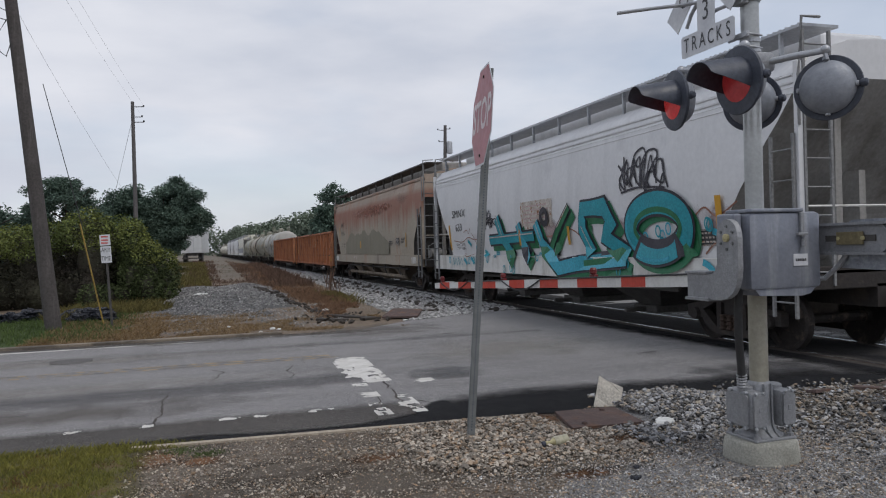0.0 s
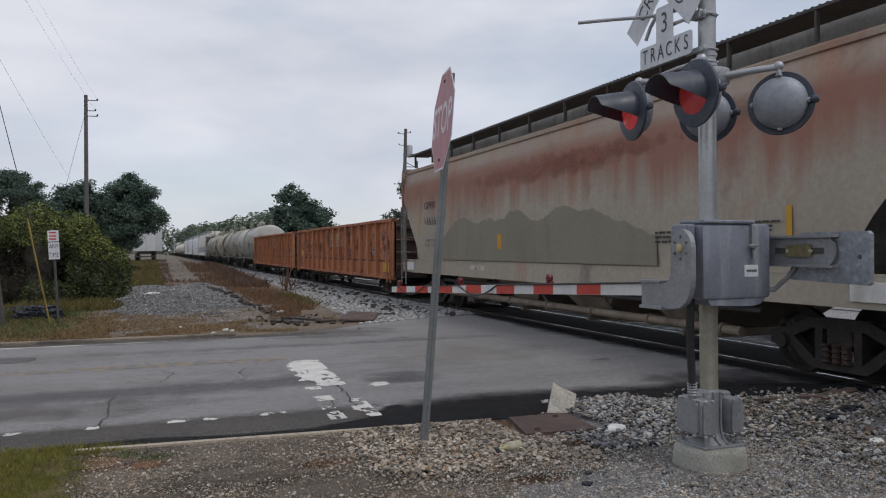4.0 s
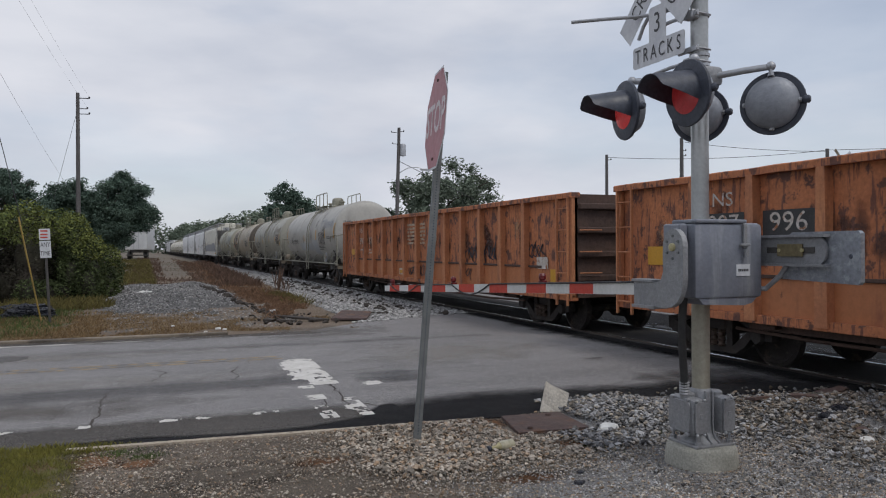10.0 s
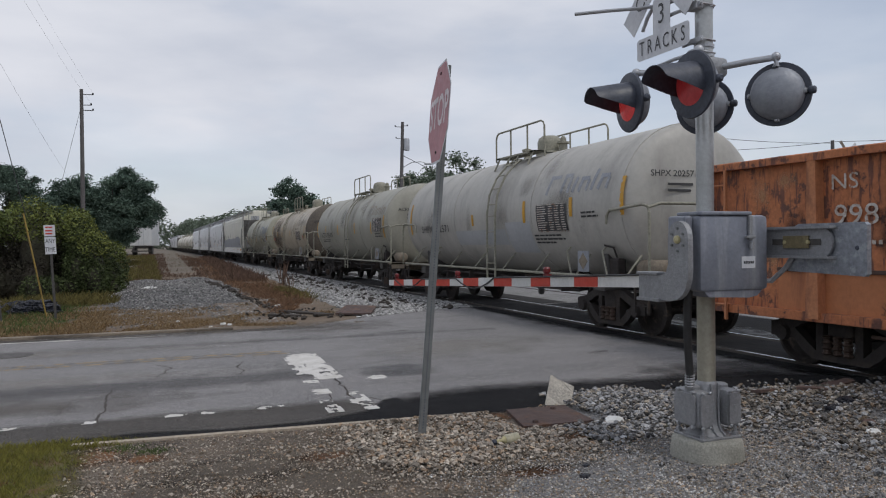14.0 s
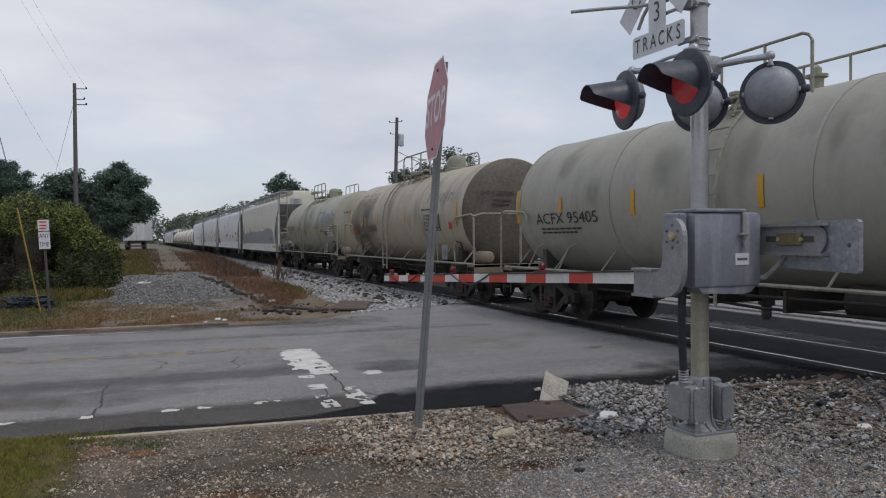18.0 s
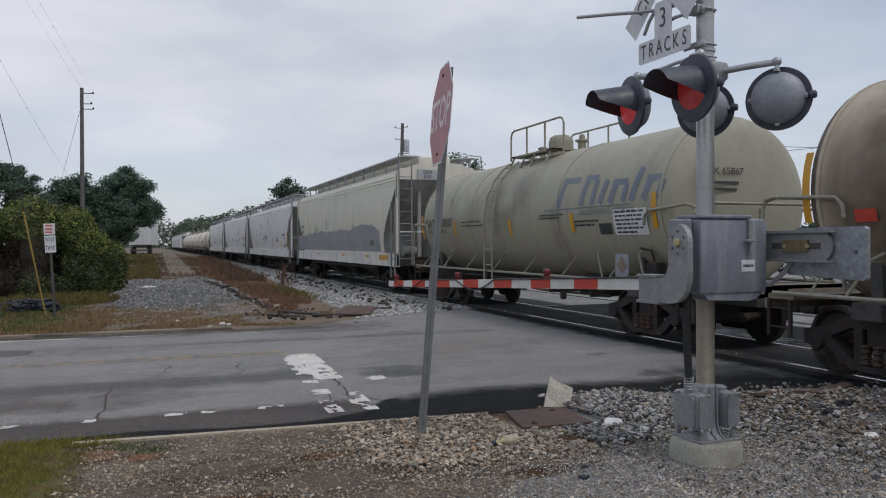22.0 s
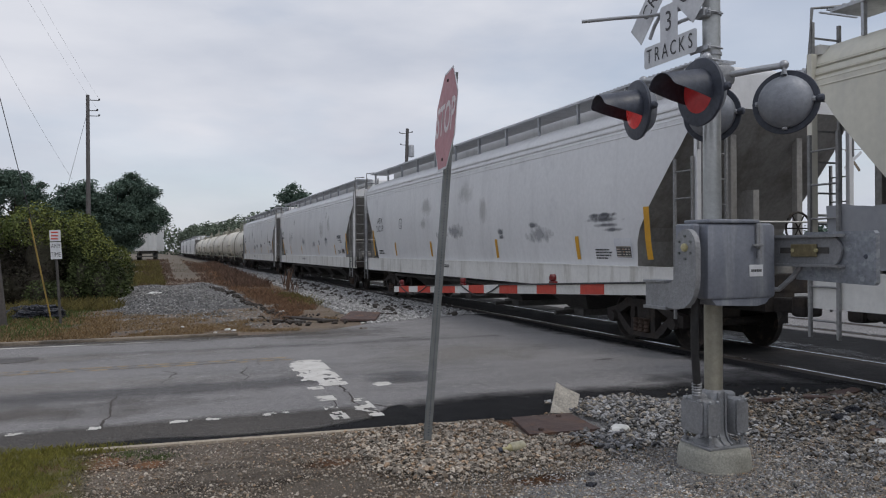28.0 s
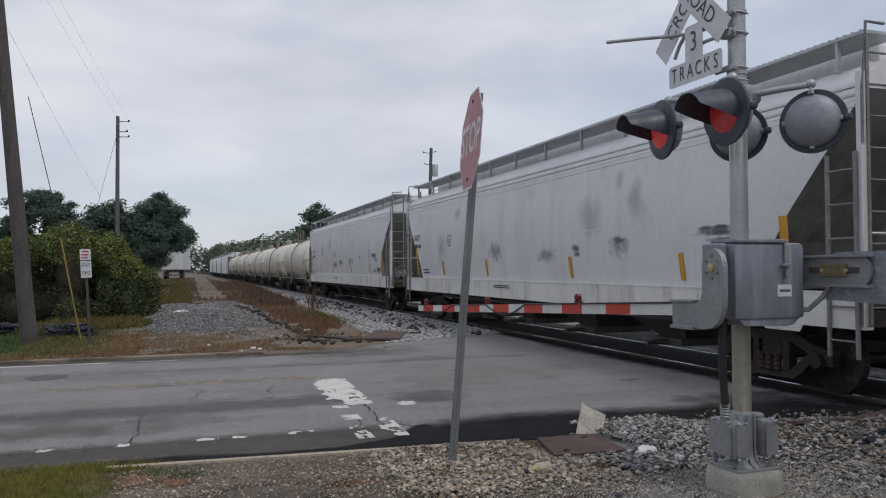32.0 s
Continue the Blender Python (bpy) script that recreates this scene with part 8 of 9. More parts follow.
for pts, w in (([(-0.43, 10.16), (-0.45, 9.3), (-0.5, 8.08)], 0.024), ([(-0.43, 10.16), (-0.3, 10.38), (0.34, 11.27)], 0.016), ([(0.1, 10.79), (0.29, 11.66), (0.1, 11.9)], 0.022), ([(1.28, 11.81), (1.18, 11.28), (1.24, 10.95), (1.14, 10.6)], 0.026), ([(1.5, 12.3), (1.5, 11.95)], 0.02), ([(2.28, 10.53), (2.15, 8.57), (2.1, 7.69)], 0.022), ([(1.93, 8.9), (1.9, 8.3), (1.86, 7.75)], 0.02), ([(2.3, 8.4), (2.5, 8.0), (2.55, 7.7)], 0.03), ([(-0.75, 9.9), (-0.85, 9.3), (-0.9, 8.8)], 0.008), ([(1.2, 8.3), (1.5, 8.1), (1.7, 7.8)], 0.01), ([(2.3, 14.9), (2.9, 14.6), (3.9, 14.9)], 0.012), ([(1.0, 15.9), (1.05, 15.2), (1.1, 14.7)], 0.014), ([(-6, 10.2), (-3, 10.3), (-0.4, 10.1), (1.8, 9.95), (2.6, 10.6), (4.8, 11.65), (6.9, 12.0), (9.0, 12.3)], 0.01), ([(-5, 14.2), (-1, 14.6), (2, 14.4), (4.4, 15.3)], 0.01), ([(2.4, 15.2), (3.4, 13.9), (4.2, 12.9)], 0.012), ([(5.2, 10.2), (6.8, 10.3), (7.9, 10.0)], 0.012), ([(-3.2, 11.5), (-2.5, 10.4), (-2.3, 9.2)], 0.012)):
    crack(pts, w)
for cx, cy, w, h in ((6.6, 10.4, 0.2, 0.05), (4.6, 14.5, 0.2, 0.07)):
    flakes("asphalt_patch", [(cx, cy, w, h), (cx + w * 0.6, cy + 0.08, w * 0.6, h * 0.7)], 0.003, "asphalt_old", "dark tar patch on the asphalt", "road patch")
bm = bmesh.new()
lathe(bm, [(0.33, -0.02), (0.33, 0.008), (0.3, 0.012), (0.02, 0.012)], "z", 28, (-2.08, 13.98, 0))
tagged(part("manhole_cover", bm, "asphalt_old"), "dark iron manhole cover in the road", "manhole cover", kind="structure")

# loose things near the kerb
bm = bmesh.new()
slab(bm, [(3.41, 7.11), (4.05, 7.06), (3.98, 6.36), (3.25, 6.4)], 0.0, 0.03)
plate = tagged(part("steel_plate", bm, "rust_plate"), "flat rusty steel plate lying on gravel", "steel plate")
for x, y in ((3.42, 6.5), (3.86, 6.95)):
    bm = bmesh.new()
    lathe(bm, [(0.03, 0.03), (0.026, 0.05), (0.01, 0.055)], "z", 8, (x, y, 0))
    part("stud", bm, "rust_plate", plate)
bm = bmesh.new()
slab(bm, [(-0.15, -0.03), (0.12, -0.03), (0.17, 0.17), (0.0, 0.25), (-0.07, 0.3)], -0.03, 0.03, "y")
bmesh.ops.subdivide_edges(bm, edges=bm.edges, cuts=2)
for v in bm.verts:
    v.co += Vector((0, 0.02, 0)) * noise.noise(v.co * 9)
slabby = tagged(part("concrete_chunk", bm, "pale_concrete"), "broken pale concrete slab leaning on gravel", "concrete chunk")
slabby.matrix_basis = pose(4.08, 7.22, 0.02, -18, 0, -22)
bottle = thing("bottle", "discarded yellowed plastic bottle on gravel", "bottle", pose(2.87, 5.9, 0.055, 0, 0, 14))
bm = bmesh.new()
lathe(bm, [(0.03, -0.085), (0.047, -0.08)] + [(0.047 - 0.004 * (k % 2), -0.07 + 0.016 * k) for k in range(8)] + [(0.04, 0.062)], "x", 18)
smooth_all(part("body", bm, "bottle_body", bottle, "cream ribbed body"))
bm = bmesh.new()
lathe(bm, [(0.04, 0.06), (0.022, 0.075), (0.017, 0.09), (0.017, 0.16)], "x", 14)
smooth_all(part("neck", bm, "bottle", bottle))
bm = bmesh.new()
lathe(bm, [(0.021, 0.155), (0.021, 0.185), (0.01, 0.188)], "x", 14)
part("cap", bm, "black", bottle)
bottle.matrix_basis = pose(2.9, 5.98, 0.045, 0, 0, 194)


# ---- loose stone ----
def stones(name, spots, material, label, flat=0.65):
    """Many crushed stones: distorted octahedra with cut corners, one joined mesh."""
    verts, faces = [], []
    base_v = [(1, 0, 0), (-1, 0, 0), (0, 1, 0), (0, -1, 0), (0, 0, 1), (0, 0, -1), (0.62, 0.62, 0.5), (-0.62, 0.62, 0.5), (-0.62, -0.62, 0.5), (0.62, -0.62, 0.5)]
    base_f = [(4, 0, 6), (4, 6, 2), (4, 2, 7), (4, 7, 1), (4, 1, 8), (4, 8, 3), (4, 3, 9), (4, 9, 0), (0, 2, 6), (2, 1, 7), (1, 3, 8), (3, 0, 9), (5, 2, 0), (5, 1, 2), (5, 3, 1), (5, 0, 3)]
    for x, y, z, s in spots:
        b = len(verts)
        a = rng.uniform(0, math.tau)
        c, sn = math.cos(a), math.sin(a)
        ex, ey, ez = rng.uniform(0.7, 1.3), rng.uniform(0.6, 1.1), rng.uniform(0.5, 0.95) * flat / 0.65
        tx, ty = rng.uniform(-0.4, 0.4), rng.uniform(-0.4, 0.4)
        for px, py, pz in base_v:
            j = rng.uniform(0.8, 1.2) * s
            px, py, pz = px * ex * j, py * ey * j, pz * ez * j
            pz += px * tx + py * ty
            verts.append((x + px * c - py * sn, y + px * sn + py * c, z + pz))
        faces += [(b + i, b + j2, b + k) for i, j2, k in base_f]
    return tagged(raw(name, verts, faces, material), label, "stones", kind="stuff")


def density(x, y, f=0.9, seed=0.0):
    return noise.noise((x * f + seed, y * f, seed)) * 0.5 + 0.5


# near verge: brown gravel, denser and greyer near the signal
spots_b, spots_g, spots_d, pebbles = [], [], [], []


def turf(x, y):
    """The turf's edge: thick to the left, thinning in tongues along the kerb and into the gravel."""
    return (-0.5 - x) + 0.45 * (density(x, y, 2.2) - 0.5) + 0.3 * (density(x, y, 6.0, 2.0) - 0.5) + 0.75 * (1 - step(0.0, 0.22, abs(y - 7.42))) * (1 - step(-0.2, 0.5, x)) - 0.25 * (1 - step(5.2, 6.2, y))


def bare(x, y):
    """Trodden soil with few stones."""
    return max(0.0, max(1.2 - math.hypot((x - cx) / rx, (y - cy) / ry) for cx, cy, rx, ry in ((0.62, 6.15, 0.7, 0.28), (1.3, 5.6, 0.7, 0.3), (-0.1, 5.7, 0.5, 0.25), (3.5, 5.95, 0.35, 0.2), (3.08, 6.98, 0.28, 0.14), (1.35, 6.25, 0.2, 0.1), (-0.05, 6.75, 0.15, 0.12), (2.75, 5.2, 0.25, 0.12))))


while len(spots_b) < 62000:
    x, y = rng.uniform(-1.6, 6.2), rng.uniform(3.2, 7.35)
    if y > 7.3 - 0.071 * (x - 0.6) + (0.45 * step(3.2, 4.8, x)) or (3.2 < x < 4.05 and 6.35 < y < 7.15) or (x < 0.4 and turf(x, y) > 0.1 * rng.random()):
        continue
    heap = step(1.2, 2.0, x) * (1 - step(3.2, 4.2, x)) * step(5.1, 5.9, y)
    keep = 0.5 + 0.5 * heap + 0.25 * (1 - step(3.6, 5.0, y))
    if rng.random() > keep * (0.25 + 1.3 * density(x, y)) * (1 - 0.75 * min(1, bare(x, y))):
        continue
    big = rng.random() < 0.03 + 0.28 * heap + 0.06 * density(x, y, 1.6, 3.0)
    r = rng.choice((0.013, 0.016, 0.019, 0.025) if heap > 0.5 else (0.011, 0.013, 0.016)) if big else rng.choice((0.004, 0.005, 0.006, 0.007, 0.009))
    spots_b.append((x, y, (0.006 + 0.022 * rng.random()) * heap + (0.004 if big else 0.0), r * rng.uniform(0.8, 1.25)))


def pile(x, y):
    """Height of the clean stone tipped against the plate and the signal."""
    return 0.11 * max(0.0, 1 - math.hypot((x - 4.75) / 0.85, (y - 6.75) / 0.85)) + 0.1 * max(0.0, 1 - math.hypot((x - 6.9) / 1.5, (y - 6.2) / 0.9))


while len(spots_g) + len(spots_d) < 12500:
    x, y = rng.uniform(3.6, 9.2), rng.uniform(2.6, 7.75)
    if math.hypot(x - MX, y - MY) < 0.4 or (x < 4.1 and y > 6.3) or y > 7.72 - 0.75 * step(6.0, 8.2, x):
        continue
    if rng.random() > (0.3 + 0.7 * step(5.2, 6.4, y) * (1 if x < 5.6 else 0.75)) * (1 - 0.8 * step(6.7, 7.5, y + 0.6 * (density(x, y, 1.2, 5.0) - 0.5)) * step(4.9, 5.6, x)):
        continue
    s = rng.choice((0.012, 0.016, 0.021, 0.028)) if y > 5.6 or x > 5 else rng.choice((0.007, 0.01, 0.014))
    if x > 5.3 and y > line_y(EDGE, x) - 0.38 * rng.uniform(0.6, 1.1):
        if rng.random() < 0.9:
            continue
    (spots_d if rng.random() < step(4.9, 6.2, x + 0.8 * (density(x, y, 0.9, 7.0) - 0.5)) * (0.35 + 0.6 * density(x, y, 1.1, 2.0)) else spots_g).append((x, y, pile(x, y) + 0.01 + 0.03 * rng.random(), s * rng.uniform(0.8, 1.25)))
pv, NP = [], 40
for j in range(NP + 1):
    for i in range(NP + 1):
        x, y = 3.7 + 5.0 * i / NP, 5.2 + 2.6 * j / NP
        pv.append((x, y, pile(x, y) - 0.012))
tagged(raw("stone_pile", pv, [(j * (NP + 1) + i, j * (NP + 1) + i + 1, (j + 1) * (NP + 1) + i + 1, (j + 1) * (NP + 1) + i) for j in range(NP) for i in range(NP)], "fine_gravel", smooth=True), "low heap under loose crushed stone", "gravel", kind="structure")
stones("loose_gravel", spots_b, "stone_brown", "brown and grey gravel scattered on the verge")
stones("soiled_stone", spots_d, "stone_soiled", "soiled brown crushed stone beside the track")
stones("crushed_stone", spots_g, "stone", "grey crushed stone round the signal footing")
while len(pebbles) < 26000:
    x, y = rng.uniform(1.8, 8.0), rng.uniform(2.4, 5.6)
    if math.hypot(x - MX, y - MY) < 0.38:
        continue
    if rng.random() < 0.15 + 0.85 * step(1.6, 3.6, x):
        pebbles.append((x, y, 0.0, rng.uniform(0.005, 0.011)))
stones("fine_gravel", pebbles, "stone_grey", "fine grey gravel")
# ballast beyond the road and on the mound
spots_f = []
while len(spots_f) < 9000:
    y = 17.6 + 45 * rng.random() ** 1.8
    x = rng.uniform(3.4, 8.2)
    if x < 4.85 + 0.045 * (y - 20) + 0.5 * (density(x, y, 0.8, 5.0) - 0.5) or y < 17.5 + max(0, (x - 4.5)) * 0.45:
        continue
    spots_f.append((x, y, 0.0, rng.uniform(0.025, 0.05)))
stones("ballast_stone", spots_f, "stone_ballast", "pale grey ballast stone on the track shoulder")
mv, mf = [], []
NX, NY = 70, 90


def mound_z(x, y):
    rise = step(19.0, 31.0, y) * (1 - step(37, 42, y)) * step(-2.7, 0.2, x + 0.12 * (24 - y) * (y < 24)) * (1 - step(1.8, 3.9, x))
    edge = 0.05 + 0.1 * noise.noise((x * 0.9, y * 0.45, 8.0)) + 0.04 * noise.noise((x * 2.7, y * 1.6, 1.0))
    return max(0.0, 0.25 * rise * (0.85 + 0.5 * noise.noise((x * 0.7, y * 0.35, 3.0))) - edge * (1 - rise))


for j in range(NY + 1):
    for i in range(NX + 1):
        x, y = -3.2 + 7.2 * i / NX, 18.6 + 24.0 * j / NY
        mv.append((x, y, mound_z(x, y) - 0.03))
mf = [(j * (NX + 1) + i, j * (NX + 1) + i + 1, (j + 1) * (NX + 1) + i + 1, (j + 1) * (NX + 1) + i) for j in range(NY) for i in range(NX)]
tagged(raw("gravel_mound", mv, mf, "mound_gravel", smooth=True), "low mound of grey gravel", "gravel mound", kind="structure")
spots_m = []
while len(spots_m) < 11000:
    x, y = rng.uniform(-2.7, 3.8), rng.uniform(19.2, 40)
    z = mound_z(x, y)
    if (z > 0.04 or (19.6 < y < 24 and -0.8 < x < 3.3)) and rng.random() < (0.15 + density(x, y, 0.8)) * min(1.0, 0.25 + z * 6):
        spots_m.append((x, y, z - 0.015, rng.uniform(0.012, 0.034)))
for _ in range(2600):
    x, y = rng.gauss(1.2, 1.7), rng.uniform(17.6, 25)
    if -3 < x < 5 and density(x, y, 0.6, 6.0) > 0.45:
        spots_m.append((x, y, mound_z(x, y) - 0.008, rng.uniform(0.01, 0.03)))
stones("mound_stone", spots_m, "stone_mound", "grey stones covering a gravel mound")


# ---- grass, weeds, foliage ----
def blades(name, spots, h, w, material, label, lean=0.5):
    verts, faces = [], []
    for x, y, z, s in spots:
        a = rng.uniform(0, math.tau)
        c, sn = math.cos(a) * w, math.sin(a) * w
        t = rng.uniform(0, math.tau)
        l = rng.uniform(0.1, lean) * h * s
        hh = h * s * rng.uniform(0.6, 1.2)
        b = len(verts)
        verts += [(x - c, y - sn, z), (x + c, y + sn, z), (x + l * 0.4 * math.cos(t) + c * 0.6, y + l * 0.4 * math.sin(t) + sn * 0.6, z + hh * 0.6), (x + l * math.cos(t), y + l * math.sin(t), z + hh)]
        faces += [(b, b + 1, b + 2), (b, b + 2, b + 3)]
    return tagged(raw(name, verts, faces, material), label, "grass", kind="stuff")


sp, dry, sprig = [], [], []
while len(sp) < 34000:
    x, y = rng.uniform(-2.6, 0.3), rng.uniform(4.6, 7.62)
    if y > 7.55 - 0.12 * (x + 0.6) or (abs(y - 7.42 + 0.071 * (x + 0.66)) < 0.045 and x > -0.62):
        continue
    t = turf(x, y)
    if t > 0 and rng.random() < min(1.0, 0.25 + 2.2 * t):
        (dry if density(x, y, 3.2, 11.0) > 0.6 - 0.12 * (t < 0.15) and rng.random() < 0.7 else sp).append((x, y, -0.008, rng.uniform(0.4, 1.2) * (0.55 + 0.45 * min(1, 3 * t)) * (0.7 + 0.6 * density(x, y, 2.6, 4.0))))
blades("verge_grass", sp, 0.055, 0.0032, "grass", "short yellow green grass on the verge", 0.9)
blades("dry_verge_grass", dry, 0.035, 0.003, "straw_brown", "dry russet patches in the verge grass", 1.2)
for cx, cy, n, r in ((0.03, 6.95, 260, 0.07), (-0.2, 7.15, 300, 0.1), (4.62, 6.0, 200, 0.12), (3.75, 5.75, 120, 0.12), (5.4, 5.9, 120, 0.15)):
    sprig += [(rng.gauss(cx, r), rng.gauss(cy, r * 0.7), 0.0, rng.uniform(0.4, 1.0)) for _ in range(n)]
blades("weed_sprigs", sprig, 0.03, 0.0035, "grass_green", "small green weed sprigs in the gravel", 1.0)
sp = [(rng.uniform(-9, -1.9) + rng.gauss(0, 0.25), rng.uniform(17.0, 24.5), -0.02, rng.uniform(0.4, 1.2)) for _ in range(20000)]
blades("roadside_grass", sp, 0.13, 0.007, "grass_green", "green grass strip behind the far kerb")
sp, low = [], []
while len(sp) < 17000:
    x, y = rng.uniform(-3.4, 4.4), 16.5 + 7.0 * rng.random() ** 1.5
    if density(x, y, 0.9, 4.0) > 0.36 + 0.25 * step(0.6, 2.5, x) + 0.1 * step(19, 22, y) and mound_z(x, y) < 0.05:
        (sp if rng.random() < 0.55 else low).append((x, y, -0.02, rng.uniform(0.4, 1.2) * (1.6 if x < -0.8 else 1.0)))
blades("dead_grass", sp, 0.06, 0.006, "straw", "pale dead grass along the far kerb", 1.2)
blades("russet_grass", low, 0.06, 0.006, "straw_brown", "russet dead grass along the far kerb", 1.2)
sp = []
while len(sp) < 19000:
    y = 19.6 + 80 * rng.random() ** 1.7
    mid = 4.3 + 0.036 * (y - 20)
    x = rng.gauss(mid - 0.35 - 0.5 * step(24, 34, y), 0.42 + 0.012 * (y - 20))
    if density(x, y, 0.6, 9.0) > 0.43 and 2.7 < x < 4.3 + 0.075 * (min(y, 36) - 20) + 0.02 * max(0, y - 36):
        sp.append((x, y, lay(x, y) - 0.02, rng.uniform(0.4, 1.3) * (0.6 + 0.9 * density(x, y, 0.8, 2.0))))
blades("russet_weeds", sp, 0.13, 0.006, "weeds", "dry russet weeds along the ballast edge", 1.4)
sp = []
while len(sp) < 16000:
    y = 37 + 70 * rng.random() ** 1.3
    mid = 4.3 + 0.036 * (y - 20)
    x = rng.uniform(-0.8, mid + 0.3)
    path = abs(x - 1.9 - 0.01 * (y - 50)) < 0.75 and y > 46
    if (density(x * 0.6, y, 0.22, 3.0) > 0.42 or x > mid - 1.2) and not (path and rng.random() < 0.93):
        sp.append((x, y, lay(x, y) - 0.05, rng.uniform(0.4, 1.3) * (1.5 if x > mid - 1.4 else 0.8)))
blades("brown_weeds", sp, 0.26, 0.012, "weeds_dark", "dark brown dead weeds beside a dirt path", 0.8)
sp = [(rng.gauss(5.3, 0.05), rng.gauss(33.0, 0.4), 0, rng.uniform(0.7, 1.3)) for _ in range(22)] + [(rng.gauss(5.2, 0.1), rng.gauss(31.0, 0.5), 0, rng.uniform(0.5, 1.1)) for _ in range(16)]
blades("tall_weed_stalks", sp, 0.9, 0.012, "weeds_dark", "tall dead weed stalks on the ballast", 0.25)
sp = [(rng.gauss(4.7, 0.22), rng.gauss(27.5, 1.6), -0.02, rng.uniform(0.3, 1.1)) for _ in range(1500)]
blades("green_tuft", sp, 0.2, 0.01, "grass_dull", "olive weed tuft at the ballast edge", 1.0)
sp = []
while len(sp) < 22000:
    y = 22.5 + 70 * rng.random() ** 1.5
    x = rng.uniform(-4.0, 0.5 - 1.4 * (1 - step(26, 36, y)))
    if density(x, y, 0.3, 2.0) > 0.4 and mound_z(x, y) < 0.05:
        sp.append((x, y, lay(x, y) - 0.02, rng.uniform(0.5, 1.4)))
blades("lot_grass", sp, 0.24, 0.009, "grass_dull", "dull olive grass in front of the hedge", 0.9)


def leaf_mesh(name, blobs, count, size, material, parent, shell=(0.72, 1.06), cut=None):
    """Many small leaf clumps over the skins of overlapping lobes."""
    verts, faces = [], []
    area = [b[3] * b[5] + b[4] * b[5] + b[3] * b[4] for b in blobs]
    total = sum(area)
    for (cx, cy, cz, rx, ry, rz), ar in zip(blobs, area):
        for _ in range(int(count * ar / total)):
            d = Vector((rng.gauss(0, 1), rng.gauss(0, 1), rng.gauss(0, 1))).normalized()
            r = rng.uniform(*shell)
            r *= 1 + 0.16 * noise.noise((d.x * 2.5 + cx, d.y * 2.5 + cy, d.z * 2.5 + cz))
            p = Vector((cx + d.x * rx * r, cy + d.y * ry * r, cz + d.z * rz * r))
            if p.z < lay(p.x, p.y):
                continue
            s = size * rng.uniform(0.6, 1.4)
            a = Vector((rng.gauss(0, 1), rng.gauss(0, 1), rng.gauss(0, 0.6))).normalized()
            b = a.cross(Vector((rng.gauss(0, 1), rng.gauss(0, 1), rng.gauss(0, 1)))).normalized()
            k = len(verts)
            verts += [tuple(p - a * s), tuple(p + b * s * 0.5), tuple(p + a * s), tuple(p - b * s * 0.5)]
            faces.append((k, k + 1, k + 2, k + 3))
    return raw(name, verts, faces, material, parent)


def tree(name, x, y, height, spread_r, label, material="leaf", count=9000, size=0.22, low=0.25, lobes=13, open_crown=False, side=0.0):
    z = lay(x, y)
    t = thing(name, label, "tree", pose(x, y, z))
    bm = bmesh.new()
    tube(bm, [(0, 0, -0.2), (0.05, 0.03, height * 0.2), (0.0, 0.1, height * 0.45), (0.1, 0.0, height * 0.8)], spread_r * 0.055, 8, r2=spread_r * 0.012)
    for k in range(7):
        a = k * 2.4
        h0 = height * (0.25 + 0.07 * k)
        tube(bm, [(0.03, 0.05, h0), (spread_r * 0.35 * math.cos(a), spread_r * 0.35 * math.sin(a), h0 + height * 0.1), (spread_r * 0.75 * math.cos(a), spread_r * 0.75 * math.sin(a), h0 + height * 0.2)], spread_r * 0.022, 6, r2=spread_r * 0.006)
    part("trunk", bm, "bark", t)
    blobs = []
    h0 = height * low
    while len(blobs) < lobes * 7:
        d = Vector((rng.gauss(0, 1), rng.gauss(0, 1), rng.gauss(0, 1))).normalized() * rng.uniform(0.45, 0.93)
        d *= 1 + 0.22 * noise.noise((d.x * 1.7 + x, d.y * 1.7 + y, d.z * 1.7))
        f = (d.z + 1) / 2
        wide = 1.0 - 0.25 * max(0.0, 0.5 - f) if not open_crown else 1.0 - 0.4 * max(0.0, 0.4 - f)
        s = spread_r * rng.uniform(0.13, 0.27) * (0.75 if open_crown else 1.0)
        blobs.append((d.x * spread_r * wide + side * step(0.15, 0.5, f), d.y * spread_r * wide, h0 + (height - h0) * f, s * 1.15, s * 1.15, s * 0.75))
    leaf_mesh("crown", blobs, int(count * 3.0), size * 0.56, material, t, (0.1, 1.25))
    return t


hedge = thing("overgrown_hedge", "vine-covered hedge with yellow green top growth", "hedge")
HEDGE = ((-16, 2.5), (-9, 2.7), (-5.2, 2.85), (-4.2, 3.15), (-3.4, 3.3), (-2.7, 3.2), (-2.1, 2.8), (-1.6, 2.25), (-1.2, 1.75), (-0.8, 1.1))
low_blobs, top_blobs, side_blobs = [], [], []
for k in range(31):
    x = -15.5 + k * 0.472
    y = 31 + 1.2 * math.sin(k * 1.7)
    h = line_y(HEDGE, x) * (0.97 + 0.07 * math.sin(k * 2.1))
    w = 0.75 if x < -2.5 else 0.5
    (low_blobs if x < -2.6 else side_blobs).append((x, y, h * 0.45, w + 0.15, 1.5, h * 0.5))
    top_blobs.append((x, y - 0.5, h * 0.8, w, 1.5, h * 0.22))
    if x > -2.9:
        side_blobs.append((x, y - 1.2, h * 0.3, w, 1.0, h * 0.33))
for k in range(10):
    x, y = -3.4 + 0.1 * k, 33 + 1.1 * k
    h = 2.6 - 0.2 * k
    side_blobs.append((x, y, h * 0.45, 0.9, 1.4, h * 0.5))
